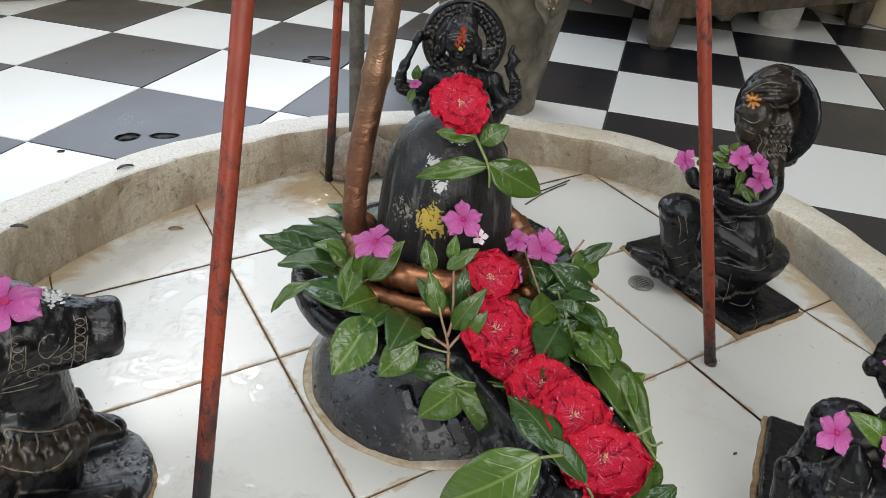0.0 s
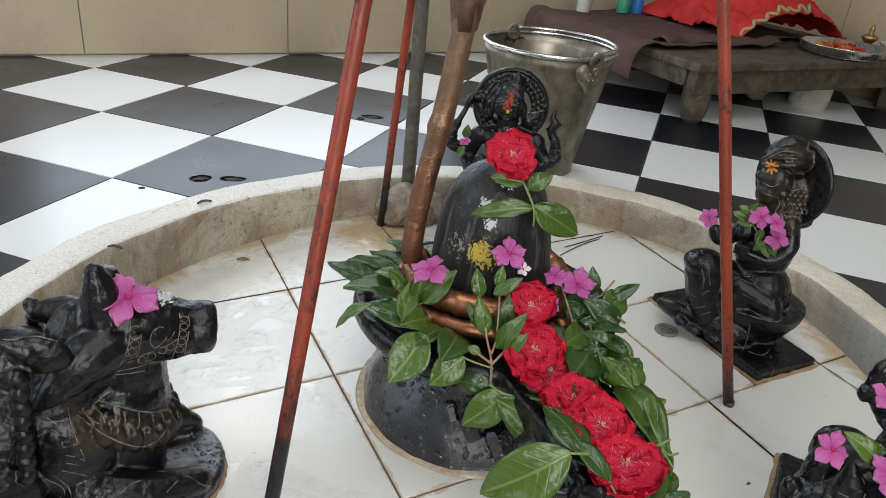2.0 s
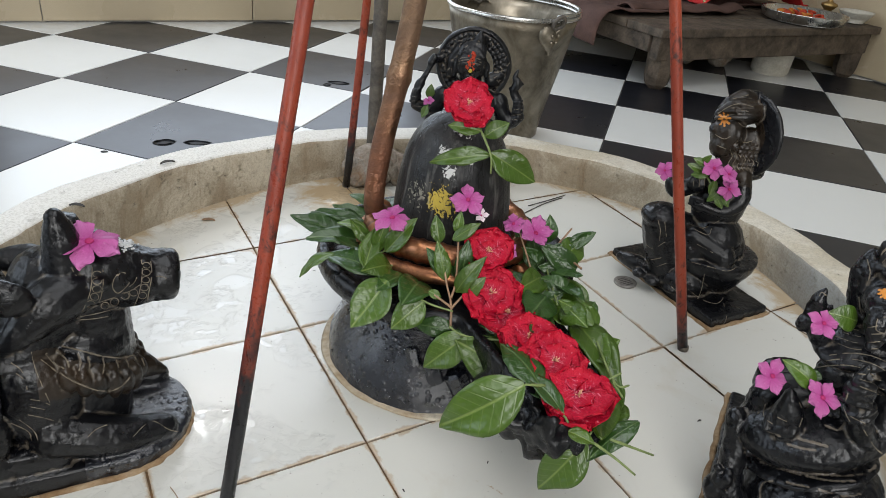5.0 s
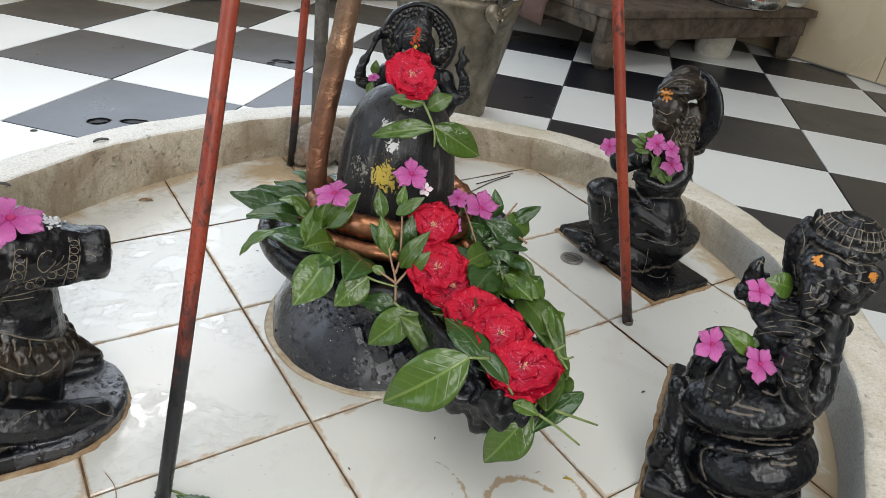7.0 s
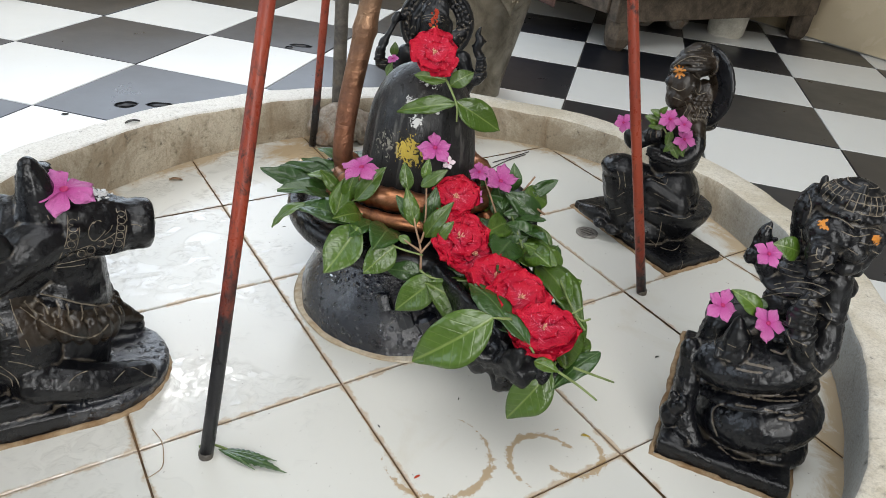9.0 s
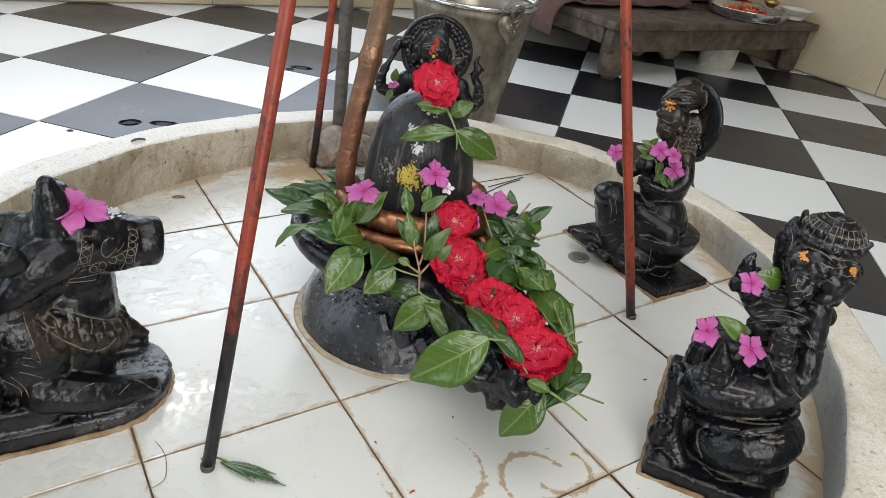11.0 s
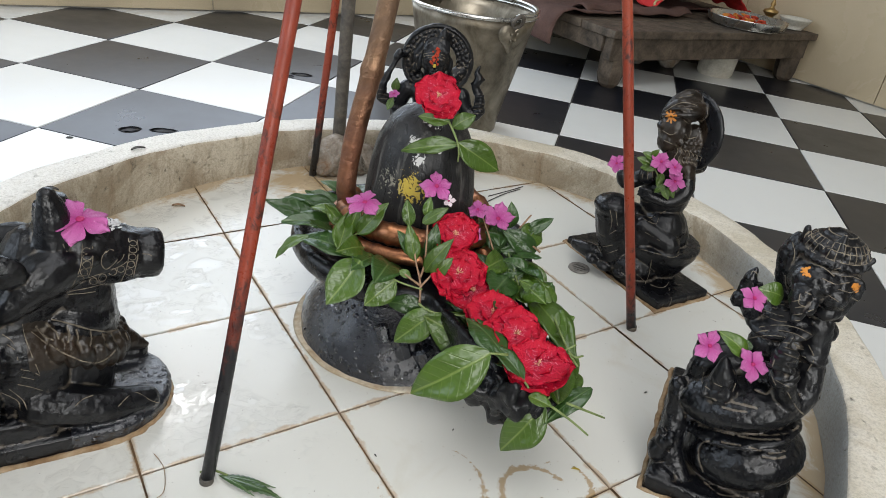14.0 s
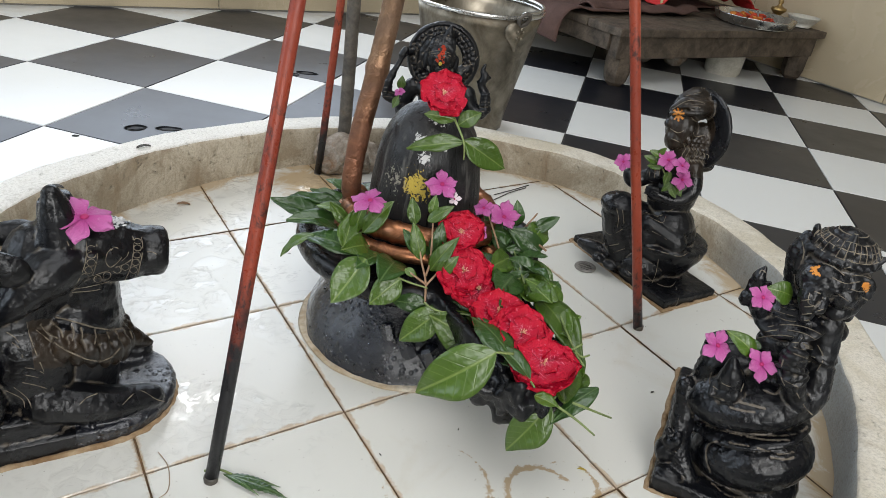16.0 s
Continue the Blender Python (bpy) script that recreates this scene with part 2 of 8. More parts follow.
def stone_material(name, wet, deep=(0.0024, 0.0026, 0.0036), high=(0.0062, 0.0066, 0.0086)):
    """Oiled black stone: glossy high spots, pale dust in the carved hollows."""
    m, n, l, b = material(name, 0.3, 0.0, 0.42)
    p = world_place(m)
    big = noise_of(m, p, 24.0, 6, 0.6, 0.5)
    c = mixed(m, ramp(m, big, [(0.35, 0.0), (0.7, 1.0)]), deep, high)
    hollow = n.new("ShaderNodeAttribute")
    hollow.attribute_name = "hollow"
    grime = noise_of(m, p, 75.0, 8, 0.8, 0.4)
    dust = maths(m, "ADD", hollow.outputs["Fac"], maths(m, "MULTIPLY", maths(m, "SUBTRACT", grime, 0.5), 2.2))
    c = mixed(m, maths(m, "MULTIPLY", ramp(m, hollow.outputs["Fac"], [(0.05, 0.0), (0.28, 1.0)]), ramp(m, dust, [(0.42, 0.0), (0.90, 0.55)])), c, (0.155, 0.13, 0.10))
    c = mixed(m, ramp(m, noise_of(m, p, 150.0, 4, 0.7), [(0.67, 0.0), (0.78, 0.30)]), c, (0.11, 0.10, 0.085))
    scuff = noise_of(m, p, 48.0, 9, 0.82, 0.3)
    c = mixed(m, ramp(m, scuff, [(0.62, 0.0), (0.74, 0.32)]), c, (0.10, 0.09, 0.075))
    ragged = maths(m, "MULTIPLY", maths(m, "SUBTRACT", noise_of(m, p, 170.0, 6, 0.75), 0.5), 1.5)
    for key, tone, most in (("dust", (0.185, 0.155, 0.12), 0.72), ("paste", (0.62, 0.24, 0.04), 0.95)):
        laid = n.new("ShaderNodeAttribute")
        laid.attribute_name = key
        near = ramp(m, laid.outputs["Fac"], [(0.03, 0.0), (0.25, 1.0)])
        cover = ramp(m, maths(m, "ADD", laid.outputs["Fac"], ragged), [(0.42, 0.0), (0.62, most)])
        c = mixed(m, maths(m, "MULTIPLY", near, cover), c, tone)
    put(m, c, "Base Color")
    b.inputs["Coat Weight"].default_value, b.inputs["Coat Roughness"].default_value = (0.06 if wet else 0.03), 0.2
    lo, hi = (0.20, 0.42) if wet else (0.26, 0.48)
    put(m, ramp(m, noise_of(m, p, 20.0, 6, 0.65), [(0.38, lo), (0.7, hi)]), "Roughness")
    fine = maths(m, "ADD", noise_of(m, p, 210.0, 4, 0.65), maths(m, "MULTIPLY", noise_of(m, p, 70.0, 4, 0.6), 0.8))
    bump(m, fine, 0.40, 0.0018)
    return m


def lingam_material():
    """Black stone with pale dried drip marks running down it."""
    m, n, l, b = material("streaked_black_stone", 0.4, 0.0, 0.36)
    o = coords(m)
    big = noise_of(m, o, 22.0, 6, 0.6, 0.5)
    c = mixed(m, ramp(m, big, [(0.35, 0.0), (0.7, 1.0)]), (0.007, 0.007, 0.008), (0.026, 0.026, 0.026))
    stretch = n.new("ShaderNodeMapping")
    stretch.inputs["Scale"].default_value = (1.0, 1.0, 0.07)
    l.new(o, stretch.inputs["Vector"])
    drip = noise_of(m, stretch.outputs[0], 95.0, 5, 0.65, 0.3)
    c = mixed(m, ramp(m, drip, [(0.56, 0.0), (0.68, 0.45)]), c, (0.17, 0.165, 0.15))
    c = mixed(m, ramp(m, noise_of(m, o, 34.0, 7, 0.7, 0.6), [(0.58, 0.0), (0.78, 0.5)]), c, (0.13, 0.12, 0.105))
    hx, hy, hz = split(m, o)
    strokes = noise_of(m, o, 120.0, 4, 0.6, 2.0)
    for (sx, sy, sz), reach, cut, tone in (((-0.041, -0.045, 0.208), 0.027, 0.50, (0.58, 0.43, 0.07)), ((-0.056, -0.022, 0.208), 0.036, 0.76, (0.26, 0.25, 0.20)), ((-0.035, -0.044, 0.240), 0.012, 0.48, (0.72, 0.72, 0.70)), ((-0.036, -0.034, 0.256), 0.013, 0.52, (0.72, 0.72, 0.70)), ((-0.014, -0.048, 0.252), 0.010, 0.50, (0.72, 0.72, 0.70)), ((-0.010, -0.026, 0.280), 0.016, 0.34, (0.78, 0.78, 0.76))):
        far = maths(m, "SQRT", maths(m, "ADD", maths(m, "ADD", maths(m, "POWER", maths(m, "SUBTRACT", hx, sx), 2.0), maths(m, "POWER", maths(m, "SUBTRACT", hy, sy), 2.0)), maths(m, "POWER", maths(m, "SUBTRACT", hz, sz), 2.0)))
        smear = maths(m, "ADD", maths(m, "SUBTRACT", 1.0, maths(m, "DIVIDE", far, reach)), maths(m, "MULTIPLY", maths(m, "SUBTRACT", strokes, 0.5), 2.4))
        c = mixed(m, ramp(m, smear, [(cut, 0.0), (cut + 0.16, 0.85)]), c, tone)
    put(m, c, "Base Color")
    put(m, ramp(m, drip, [(0.35, 0.22), (0.7, 0.6)]), "Roughness")
    bump(m, maths(m, "ADD", noise_of(m, o, 140.0, 5, 0.65), maths(m, "MULTIPLY", drip, 1.4)), 0.5, 0.0018)
    return m


M["stone_shaft"] = lingam_material()
M["stone"] = stone_material("oiled_black_stone", False)
M["stone_wet"] = stone_material("wet_black_stone", True)


def dripping_stone():
    """Black stone under a film of water, with beads standing on it."""
    m, n, l, b = material("dripping_black_stone", 0.25, 0.0, 0.45)
    p = world_place(m)
    c = mixed(m, noise_of(m, p, 30.0, 6, 0.65), (0.003, 0.004, 0.008), (0.013, 0.015, 0.022))
    c = mixed(m, ramp(m, noise_of(m, p, 55.0, 8, 0.8, 0.4), [(0.60, 0.0), (0.72, 0.5)]), c, (0.14, 0.12, 0.09))
    put(m, c, "Base Color")
    put(m, ramp(m, noise_of(m, p, 26.0, 6, 0.7), [(0.40, 0.14), (0.62, 0.46)]), "Roughness")
    b.inputs["Coat Weight"].default_value, b.inputs["Coat Roughness"].default_value = 1.0, 0.20
    bead = n.new("ShaderNodeTexVoronoi")
    bead.inputs["Scale"].default_value = 120.0
    l.new(p, bead.inputs["Vector"])
    beads = maths(m, "MULTIPLY", ramp(m, bead.outputs["Distance"], [(0.14, 1.0), (0.40, 0.0)]), ramp(m, noise_of(m, p, 30.0, 3), [(0.42, 0.0), (0.54, 1.0)]))
    bump(m, maths(m, "ADD", beads, maths(m, "MULTIPLY", noise_of(m, p, 90.0, 6, 0.75), 0.8)), 0.6, 0.0022)
    m.node_tree.links.new(n["Bump"].outputs[0], b.inputs["Coat Normal"])
    return m


M["stone_dripping"] = dripping_stone()
M["carved"] = rough_material("dusty_carved_lines", (0.27, 0.23, 0.17), (0.085, 0.07, 0.053), 60, 0.8, 0.4, 0.001, 220)
M["brown_carved"] = stone_material("brown_worn_stone", False, (0.005, 0.004, 0.003), (0.036, 0.024, 0.015))


def paint_pole():
    m, n, l, b = material("chipped_red_paint", 0.4)
    p = world_place(m)
    along = n.new("ShaderNodeMapping")
    along.inputs["Scale"].default_value = (1.0, 1.0, 0.5)
    l.new(p, along.inputs["Vector"])
    chips = noise_of(m, along.outputs[0], 110.0, 8, 0.75, 0.4)
    c = mixed(m, ramp(m, noise_of(m, p, 9.0, 4), [(0.3, 0.0), (0.7, 1.0)]), (0.19, 0.028, 0.016), (0.35, 0.062, 0.028))
    c = mixed(m, ramp(m, maths(m, "ADD", chips, maths(m, "MULTIPLY", maths(m, "SUBTRACT", noise_of(m, p, 7.0, 3), 0.5), 0.35)), [(0.53, 0.0), (0.64, 0.85)]), c, (0.022, 0.014, 0.013))
    x, y, z = split(m, p)
    low = maths(m, "ADD", z, maths(m, "MULTIPLY", maths(m, "SUBTRACT", noise_of(m, p, 30.0, 6, 0.7), 0.5), 0.16))
    low = maths(m, "SUBTRACT", low, maths(m, "MULTIPLY", ramp(m, x, [(0.05, 1.0), (0.15, 0.0)]), 0.030))
    low = maths(m, "ADD", low, maths(m, "MULTIPLY", ramp(m, x, [(0.32, 0.0), (0.40, 1.0)]), 0.075))
    c = mixed(m, ramp(m, low, [(0.095, 1.0), (0.155, 0.0)]), c, (0.010, 0.010, 0.012))
    put(m, c, "Base Color")
    put(m, ramp(m, chips, [(0.4, 0.26), (0.65, 0.6)]), "Roughness")
    bump(m, chips, 0.35, 0.0015)
    return m


M["pole_red"] = paint_pole()
M["pole_grey"] = rough_material("rusty_grey_iron", (0.16, 0.14, 0.115), (0.055, 0.05, 0.045), 40, 0.55, 0.5, 0.002, 150, (0.12, 0.075, 0.04))


def metal_material(name, light, dark, rough, dirt, scale=18.0):
    m, n, l, b = material(name, rough, 1.0)
    p = world_place(m)
    a = noise_of(m, p, scale, 7, 0.65, 0.6)
    c = mixed(m, ramp(m, a, [(0.35, 0.0), (0.65, 1.0)]), dark, light)
    put(m, c, "Base Color")
    put(m, ramp(m, a, [(0.3, min(1, rough * 1.8)), (0.7, rough)]), "Roughness")
    put(m, ramp(m, noise_of(m, p, scale * 1.4, 6, 0.7), [(0.5, 1.0), (0.75, 1.0 - dirt)]), "Metallic")
    bump(m, noise_of(m, p, scale * 6, 4), 0.15, 0.001)
    return m


M["steel"] = metal_material("dull_steel", (0.36, 0.32, 0.255), (0.13, 0.11, 0.08), 0.32, 0.5, 14)
M["steel_clean"] = metal_material("bright_steel", (0.68, 0.67, 0.64), (0.5, 0.49, 0.46), 0.2, 0.2)
M["copper"] = metal_material("aged_copper", (0.50, 0.22, 0.105), (0.13, 0.06, 0.04), 0.30, 0.6, 48)
M["copper_hood"] = metal_material("tarnished_copper", (0.34, 0.20, 0.13), (0.16, 0.10, 0.07), 0.42, 0.7, 24)


def scaled_copper():
    """Tarnished copper, beaten and worn in rings."""
    m, n, l, b = material("scaled_copper", 0.4, 0.85)
    p = world_place(m)
    a = noise_of(m, p, 26.0, 7, 0.65, 0.6)
    x, y, z = split(m, p)
    high = ramp(m, maths(m, "ADD", z, maths(m, "MULTIPLY", a, 0.1)), [(0.28, 0.0), (0.42, 1.0)])
    low = mixed(m, ramp(m, a, [(0.35, 0.0), (0.65, 1.0)]), (0.13, 0.055, 0.033), (0.36, 0.165, 0.095))
    top = mixed(m, ramp(m, a, [(0.35, 0.0), (0.65, 1.0)]), (0.15, 0.09, 0.055), (0.31, 0.195, 0.12))
    put(m, mixed(m, high, low, top), "Base Color")
    put(m, ramp(m, a, [(0.3, 0.6), (0.7, 0.34)]), "Roughness")
    put(m, ramp(m, a, [(0.4, 0.4), (0.6, 0.95)]), "Metallic")
    rings = n.new("ShaderNodeMapping")
    rings.inputs["Scale"].default_value = (1.0, 1.0, 1.15)
    l.new(p, rings.inputs["Vector"])
    bump(m, maths(m, "ADD", noise_of(m, rings.outputs[0], 75.0, 5, 0.65, 0.6), maths(m, "MULTIPLY", a, 0.6)), 0.7, 0.0035)
    return m


M["copper_scaled"] = scaled_copper()
M["brass"] = metal_material("old_brass", (0.55, 0.38, 0.15), (0.28, 0.18, 0.08), 0.35, 0.4)


def leaf_material(name, light, dark, vein, rough=0.32):
    """Leaf with a pale midrib and side veins; the blade runs along local +Y, one unit long."""
    m, n, l, b = material(name, rough, 0.0, 0.65)
    x, y, z = split(m, coords(m))
    ax = maths(m, "ABSOLUTE", x)
    c = mixed(m, noise_of(m, world_place(m), 34.0, 4, 0.5), dark, light)
    side = maths(m, "SUBTRACT", y, maths(m, "MULTIPLY", ax, 0.85))
    saw = maths(m, "ABSOLUTE", maths(m, "SUBTRACT", maths(m, "FRACT", maths(m, "MULTIPLY", side, 8.0)), 0.5))
    lines = ramp(m, saw, [(0.0, 0.16), (0.09, 0.0)])
    rib = ramp(m, ax, [(0.006, 0.55), (0.018, 0.0)])
    veins = maths(m, "MAXIMUM", lines, rib)
    c = mixed(m, veins, c, vein)
    c = mixed(m, maths(m, "MULTIPLY", piece_random(m), 0.45), c, tuple(v * 0.45 for v in dark))
    put(m, c, "Base Color")
    b.inputs["Subsurface Weight"].default_value = 0.0
    bump(m, maths(m, "SUBTRACT", maths(m, "MULTIPLY", noise_of(m, coords(m), 5.0, 2), 0.8), maths(m, "MULTIPLY", veins, 0.5)), 0.18, 0.02)
    return m


M["leaf"] = leaf_material("green_leaf", (0.085, 0.160, 0.016), (0.042, 0.090, 0.008), (0.26, 0.34, 0.09), 0.32)
M["leaf_dark"] = leaf_material("dark_wet_shaded_leaf", (0.045, 0.110, 0.020), (0.020, 0.056, 0.010), (0.16, 0.25, 0.09), 0.28)
M["stem"] = rough_material("green_stem", (0.24, 0.30, 0.11), (0.14, 0.19, 0.06), 60, 0.5, 0.1)
M["stem_brown"] = rough_material("pinkish_brown_twig", (0.42, 0.27, 0.17), (0.24, 0.14, 0.08), 60, 0.6, 0.2)


def petal_material(name, base, edge, streak, veins=0.0):
    m, n, l, b = material(name, 0.5, 0.0, 0.3)
    x, y, z = split(m, coords(m))
    c = mixed(m, ramp(m, y, [(0.15, 0.0), (0.9, 1.0)]), base, edge)
    ray_at = noise_of(m, coords(m), 7.0, 4)
    c = mixed(m, ramp(m, ray_at, [(0.62, 0.0), (0.72, 0.45)]), c, streak)
    if veins:
        run = n.new("ShaderNodeMapping")
        run.inputs["Scale"].default_value = (15.0, 1.6, 1.0)
        l.new(coords(m), run.inputs["Vector"])
        fine = maths(m, "SUBTRACT", noise_of(m, run.outputs[0], 1.0, 4, 0.6), maths(m, "MULTIPLY", y, 0.20))
        c = mixed(m, ramp(m, fine, [(0.47, 0.0), (0.56, veins)]), c, streak)
    put(m, c, "Base Color")
    bump(m, noise_of(m, coords(m), 12.0, 4), 0.35, 0.02)
    return m


M["petal_red"] = petal_material("crimson_petal", (0.43, 0.003, 0.034), (0.52, 0.002, 0.024), (0.80, 0.30, 0.38), 0.55)
M["petal_pink"] = petal_material("pink_petal", (0.42, 0.055, 0.25), (0.52, 0.155, 0.38), (0.70, 0.42, 0.60))
M["petal_pale"] = petal_material("pale_petal", (0.74, 0.62, 0.66), (0.80, 0.70, 0.74), (0.8, 0.8, 0.8))
M["petal_eye"] = rough_material("magenta_flower_eye", (0.45, 0.02, 0.14), (0.35, 0.01, 0.10), 60, 0.6, 0.1)
M["stamen"] = rough_material("pale_stamens", (0.80, 0.55, 0.35), (0.65, 0.30, 0.18), 90, 0.6, 0.1)
M["vermilion"] = rough_material("vermilion_paste", (0.55, 0.07, 0.025), (0.40, 0.035, 0.015), 90, 0.9, 0.5)
M["saffron"] = rough_material("orange_paste", (0.62, 0.25, 0.045), (0.45, 0.12, 0.02), 90, 0.9, 0.5)
M["turmeric"] = rough_material("yellow_paste", (0.55, 0.42, 0.07), (0.42, 0.29, 0.03), 90, 0.9, 0.5)
M["ash"] = rough_material("white_ash", (0.78, 0.78, 0.78), (0.6, 0.6, 0.6), 90, 0.9, 0.5)
M["brown_cloth"] = rough_material("brown_felt_cloth", (0.115, 0.062, 0.048), (0.070, 0.038, 0.031), 16, 0.95, 0.4, 0.002, 260)
M["red_cloth"] = rough_material("red_cloth", (0.60, 0.03, 0.028), (0.45, 0.015, 0.016), 12, 0.75, 0.3, 0.002, 240)
M["gold_trim"] = rough_material("gold_thread_trim", (0.5, 0.42, 0.22), (0.3, 0.22, 0.10), 90, 0.5, 0.4)
M["plastic_white"] = rough_material("dirty_white_plastic", (0.62, 0.60, 0.53), (0.45, 0.42, 0.35), 20, 0.5, 0.1)
M["plastic_blue"] = rough_material("blue_plastic", (0.03, 0.20, 0.55), (0.02, 0.13, 0.4), 20, 0.35, 0.1)
M["plastic_green"] = rough_material("green_plastic", (0.05, 0.35, 0.22), (0.03, 0.25, 0.15), 20, 0.35, 0.1)


def water_material():
    m, n, l, b = material("water_drops", 0.02)
    b.inputs["Base Color"].default_value = (1, 1, 1, 1)
    b.inputs["Transmission Weight"].default_value, b.inputs["IOR"].default_value = 1.0, 1.33
    return m


M["water"] = water_material()
M["dark_spot"] = rough_material("dark_spot_tone", (0.016, 0.017, 0.021), (0.008, 0.0085, 0.011), 30, 0.5, 0.02, 0.0005, 120, None, 0.15)
M["coin"] = rough_material("dark_drain_cover", (0.30, 0.285, 0.26), (0.12, 0.11, 0.10), 80, 0.4, 0.4)
M["lump"] = rough_material("rust_stained_cement", (0.46, 0.41, 0.35), (0.22, 0.17, 0.125), 55, 0.85, 0.9, 0.004, 150, (0.26, 0.13, 0.05))
M["frame"] = rough_material("window_frame_paint", (0.45, 0.42, 0.36), (0.36, 0.33, 0.28), 20, 0.5, 0.1)

# ---- builders ----
from mathutils import bvhtree, kdtree


def mesh_from(bm, name, smooth=True):
    me = bpy.data.meshes.new(name)
    bm.normal_update()
    bm.to_mesh(me)
    bm.free()
    if smooth:
        me.polygons.foreach_set("use_smooth", [True] * len(me.polygons))
    return me


def part(name, bm, mat, parent, label="", smooth=True, at=None):
    """One mesh object under a thing or a part. bm: a bmesh, or a mesh that is shared."""
    me = bm if isinstance(bm, bpy.types.Mesh) else mesh_from(bm, name, smooth)
    if mat and not me.materials:
        me.materials.append(M[mat])
    ob = new(name, me)
    ob.parent = parent
    if at is not None:
        ob.matrix_local = at
    return tagged(ob, label)


def thing(name, m, label, category, group="", kind=""):
    ob = new(name)
    ob.empty_display_size = 0.05
    ob.matrix_world = m
    return tagged(ob, label, category, group, kind)


def solid(name, bm, mat, m, label, category, group="", kind="", smooth=True):
    me = bm if isinstance(bm, bpy.types.Mesh) else mesh_from(bm, name, smooth)
    if not me.materials:
        me.materials.append(M[mat])
    ob = new(name, me)
    ob.matrix_world = m
    return tagged(ob, label, category, group, kind)


def box(bm, x0, x1, y0, y1, z0, z1, bevel=0.0):
    r = bmesh.ops.create_cube(bm, size=1.0, matrix=Matrix.Translation(((x0 + x1) / 2, (y0 + y1) / 2, (z0 + z1) / 2)) @ Matrix.Diagonal((x1 - x0, y1 - y0, z1 - z0, 1)))
    if bevel:
        edges = {e for vert in r["verts"] for e in vert.link_edges}
        bmesh.ops.bevel(bm, geom=list(edges), offset=bevel, segments=2, affect="EDGES", profile=0.6)
    return bm


def lathe(bm, profile, segs=48, m=Matrix(), closed=False):
    """Turn (radius, height) pairs about z."""
    rings = []
    for r, z in profile:
        if r < 1e-6:
            rings.append([bm.verts.new(m @ Vector((0, 0, z)))])
        else:
            rings.append([bm.verts.new(m @ Vector((r * math.cos(math.tau * k / segs), r * math.sin(math.tau * k / segs), z))) for k in range(segs)])
    pairs = list(zip(rings, rings[1:]))
    if closed:
        pairs.append((rings[-1], rings[0]))
    for a, b in pairs:
        for k in range(segs):
            j = (k + 1) % segs
            if len(a) == 1 and len(b) == 1:
                continue
            if len(a) == 1:
                bm.faces.new((a[0], b[k], b[j]))
            elif len(b) == 1:
                bm.faces.new((a[k], a[j], b[0]))
            else:
                bm.faces.new((a[k], a[j], b[j], b[k]))
    return bm


def smooth_path(points, steps):
    """Catmull-Rom through the points."""
    pts = [Vector(q) for q in points]
    if len(pts) == 2:
        return [pts[0].lerp(pts[1], k / steps) for k in range(steps + 1)]
    out = []
    for i in range(len(pts) - 1):
        a, b, c, d = pts[max(i - 1, 0)], pts[i], pts[i + 1], pts[min(i + 2, len(pts) - 1)]
        for k in range(steps):
            t = k / steps
            out.append(0.5 * ((2 * b) + (c - a) * t + (2 * a - 5 * b + 4 * c - d) * t * t + (3 * b - a - 3 * c + d) * t ** 3))
    out.append(pts[-1])
    return out


def tube(bm, path, radii, segs=10, caps=True):
    """A round bar along the path; radii: one number or one for each point."""
    path = [Vector(q) for q in path]
    n = len(path)
    if isinstance(radii, (int, float)):
        radii = [radii] * n
    up = Vector((0.13, 0.21, 0.97)).normalized()
    rings, last = [], None
    for i, q in enumerate(path):
        d = (path[min(i + 1, n - 1)] - path[max(i - 1, 0)]).normalized()
        side = (last - d * last.dot(d)) if last is not None else (up.cross(d) if abs(up.dot(d)) < 0.95 else Vector((1, 0, 0)).cross(d))
        side.normalize()
        last = side
        other = d.cross(side)
        rings.append([bm.verts.new(q + (side * math.cos(math.tau * k / segs) + other * math.sin(math.tau * k / segs)) * radii[i]) for k in range(segs)])
    for a, b in zip(rings, rings[1:]):
        for k in range(segs):
            bm.faces.new((a[k], a[(k + 1) % segs], b[(k + 1) % segs], b[k]))
    if caps:
        bm.faces.new(rings[0][::-1])
        bm.faces.new(rings[-1])
    return bm


BALLS = {}


def ball(u, w):
    """Unit sphere: points and faces."""
    if (u, w) not in BALLS:
        pts = [Vector((0, 0, 1))]
        for i in range(1, w):
            a = math.pi * i / w
            pts += [Vector((math.sin(a) * math.cos(math.tau * k / u), math.sin(a) * math.sin(math.tau * k / u), math.cos(a))) for k in range(u)]
        pts.append(Vector((0, 0, -1)))
        last = len(pts) - 1
        faces = [(0, 1 + k, 1 + (k + 1) % u) for k in range(u)]
        for i in range(w - 2):
            r = 1 + i * u
            faces += [(r + k, r + u + k, r + u + (k + 1) % u, r + (k + 1) % u) for k in range(u)]
        faces += [(last, last - u + (k + 1) % u, last - u + k) for k in range(u)]
        BALLS[u, w] = pts, faces
    return BALLS[u, w]


def blob(bm, at, radii, turn=(0, 0, 0), u=20, w=12):
    pts, faces = ball(u, w)
    m = pose(*at, *turn) @ Matrix.Diagonal((*radii, 1))
    made = [bm.verts.new(m @ q) for q in pts]
    for f in faces:
        bm.faces.new([made[k] for k in f])


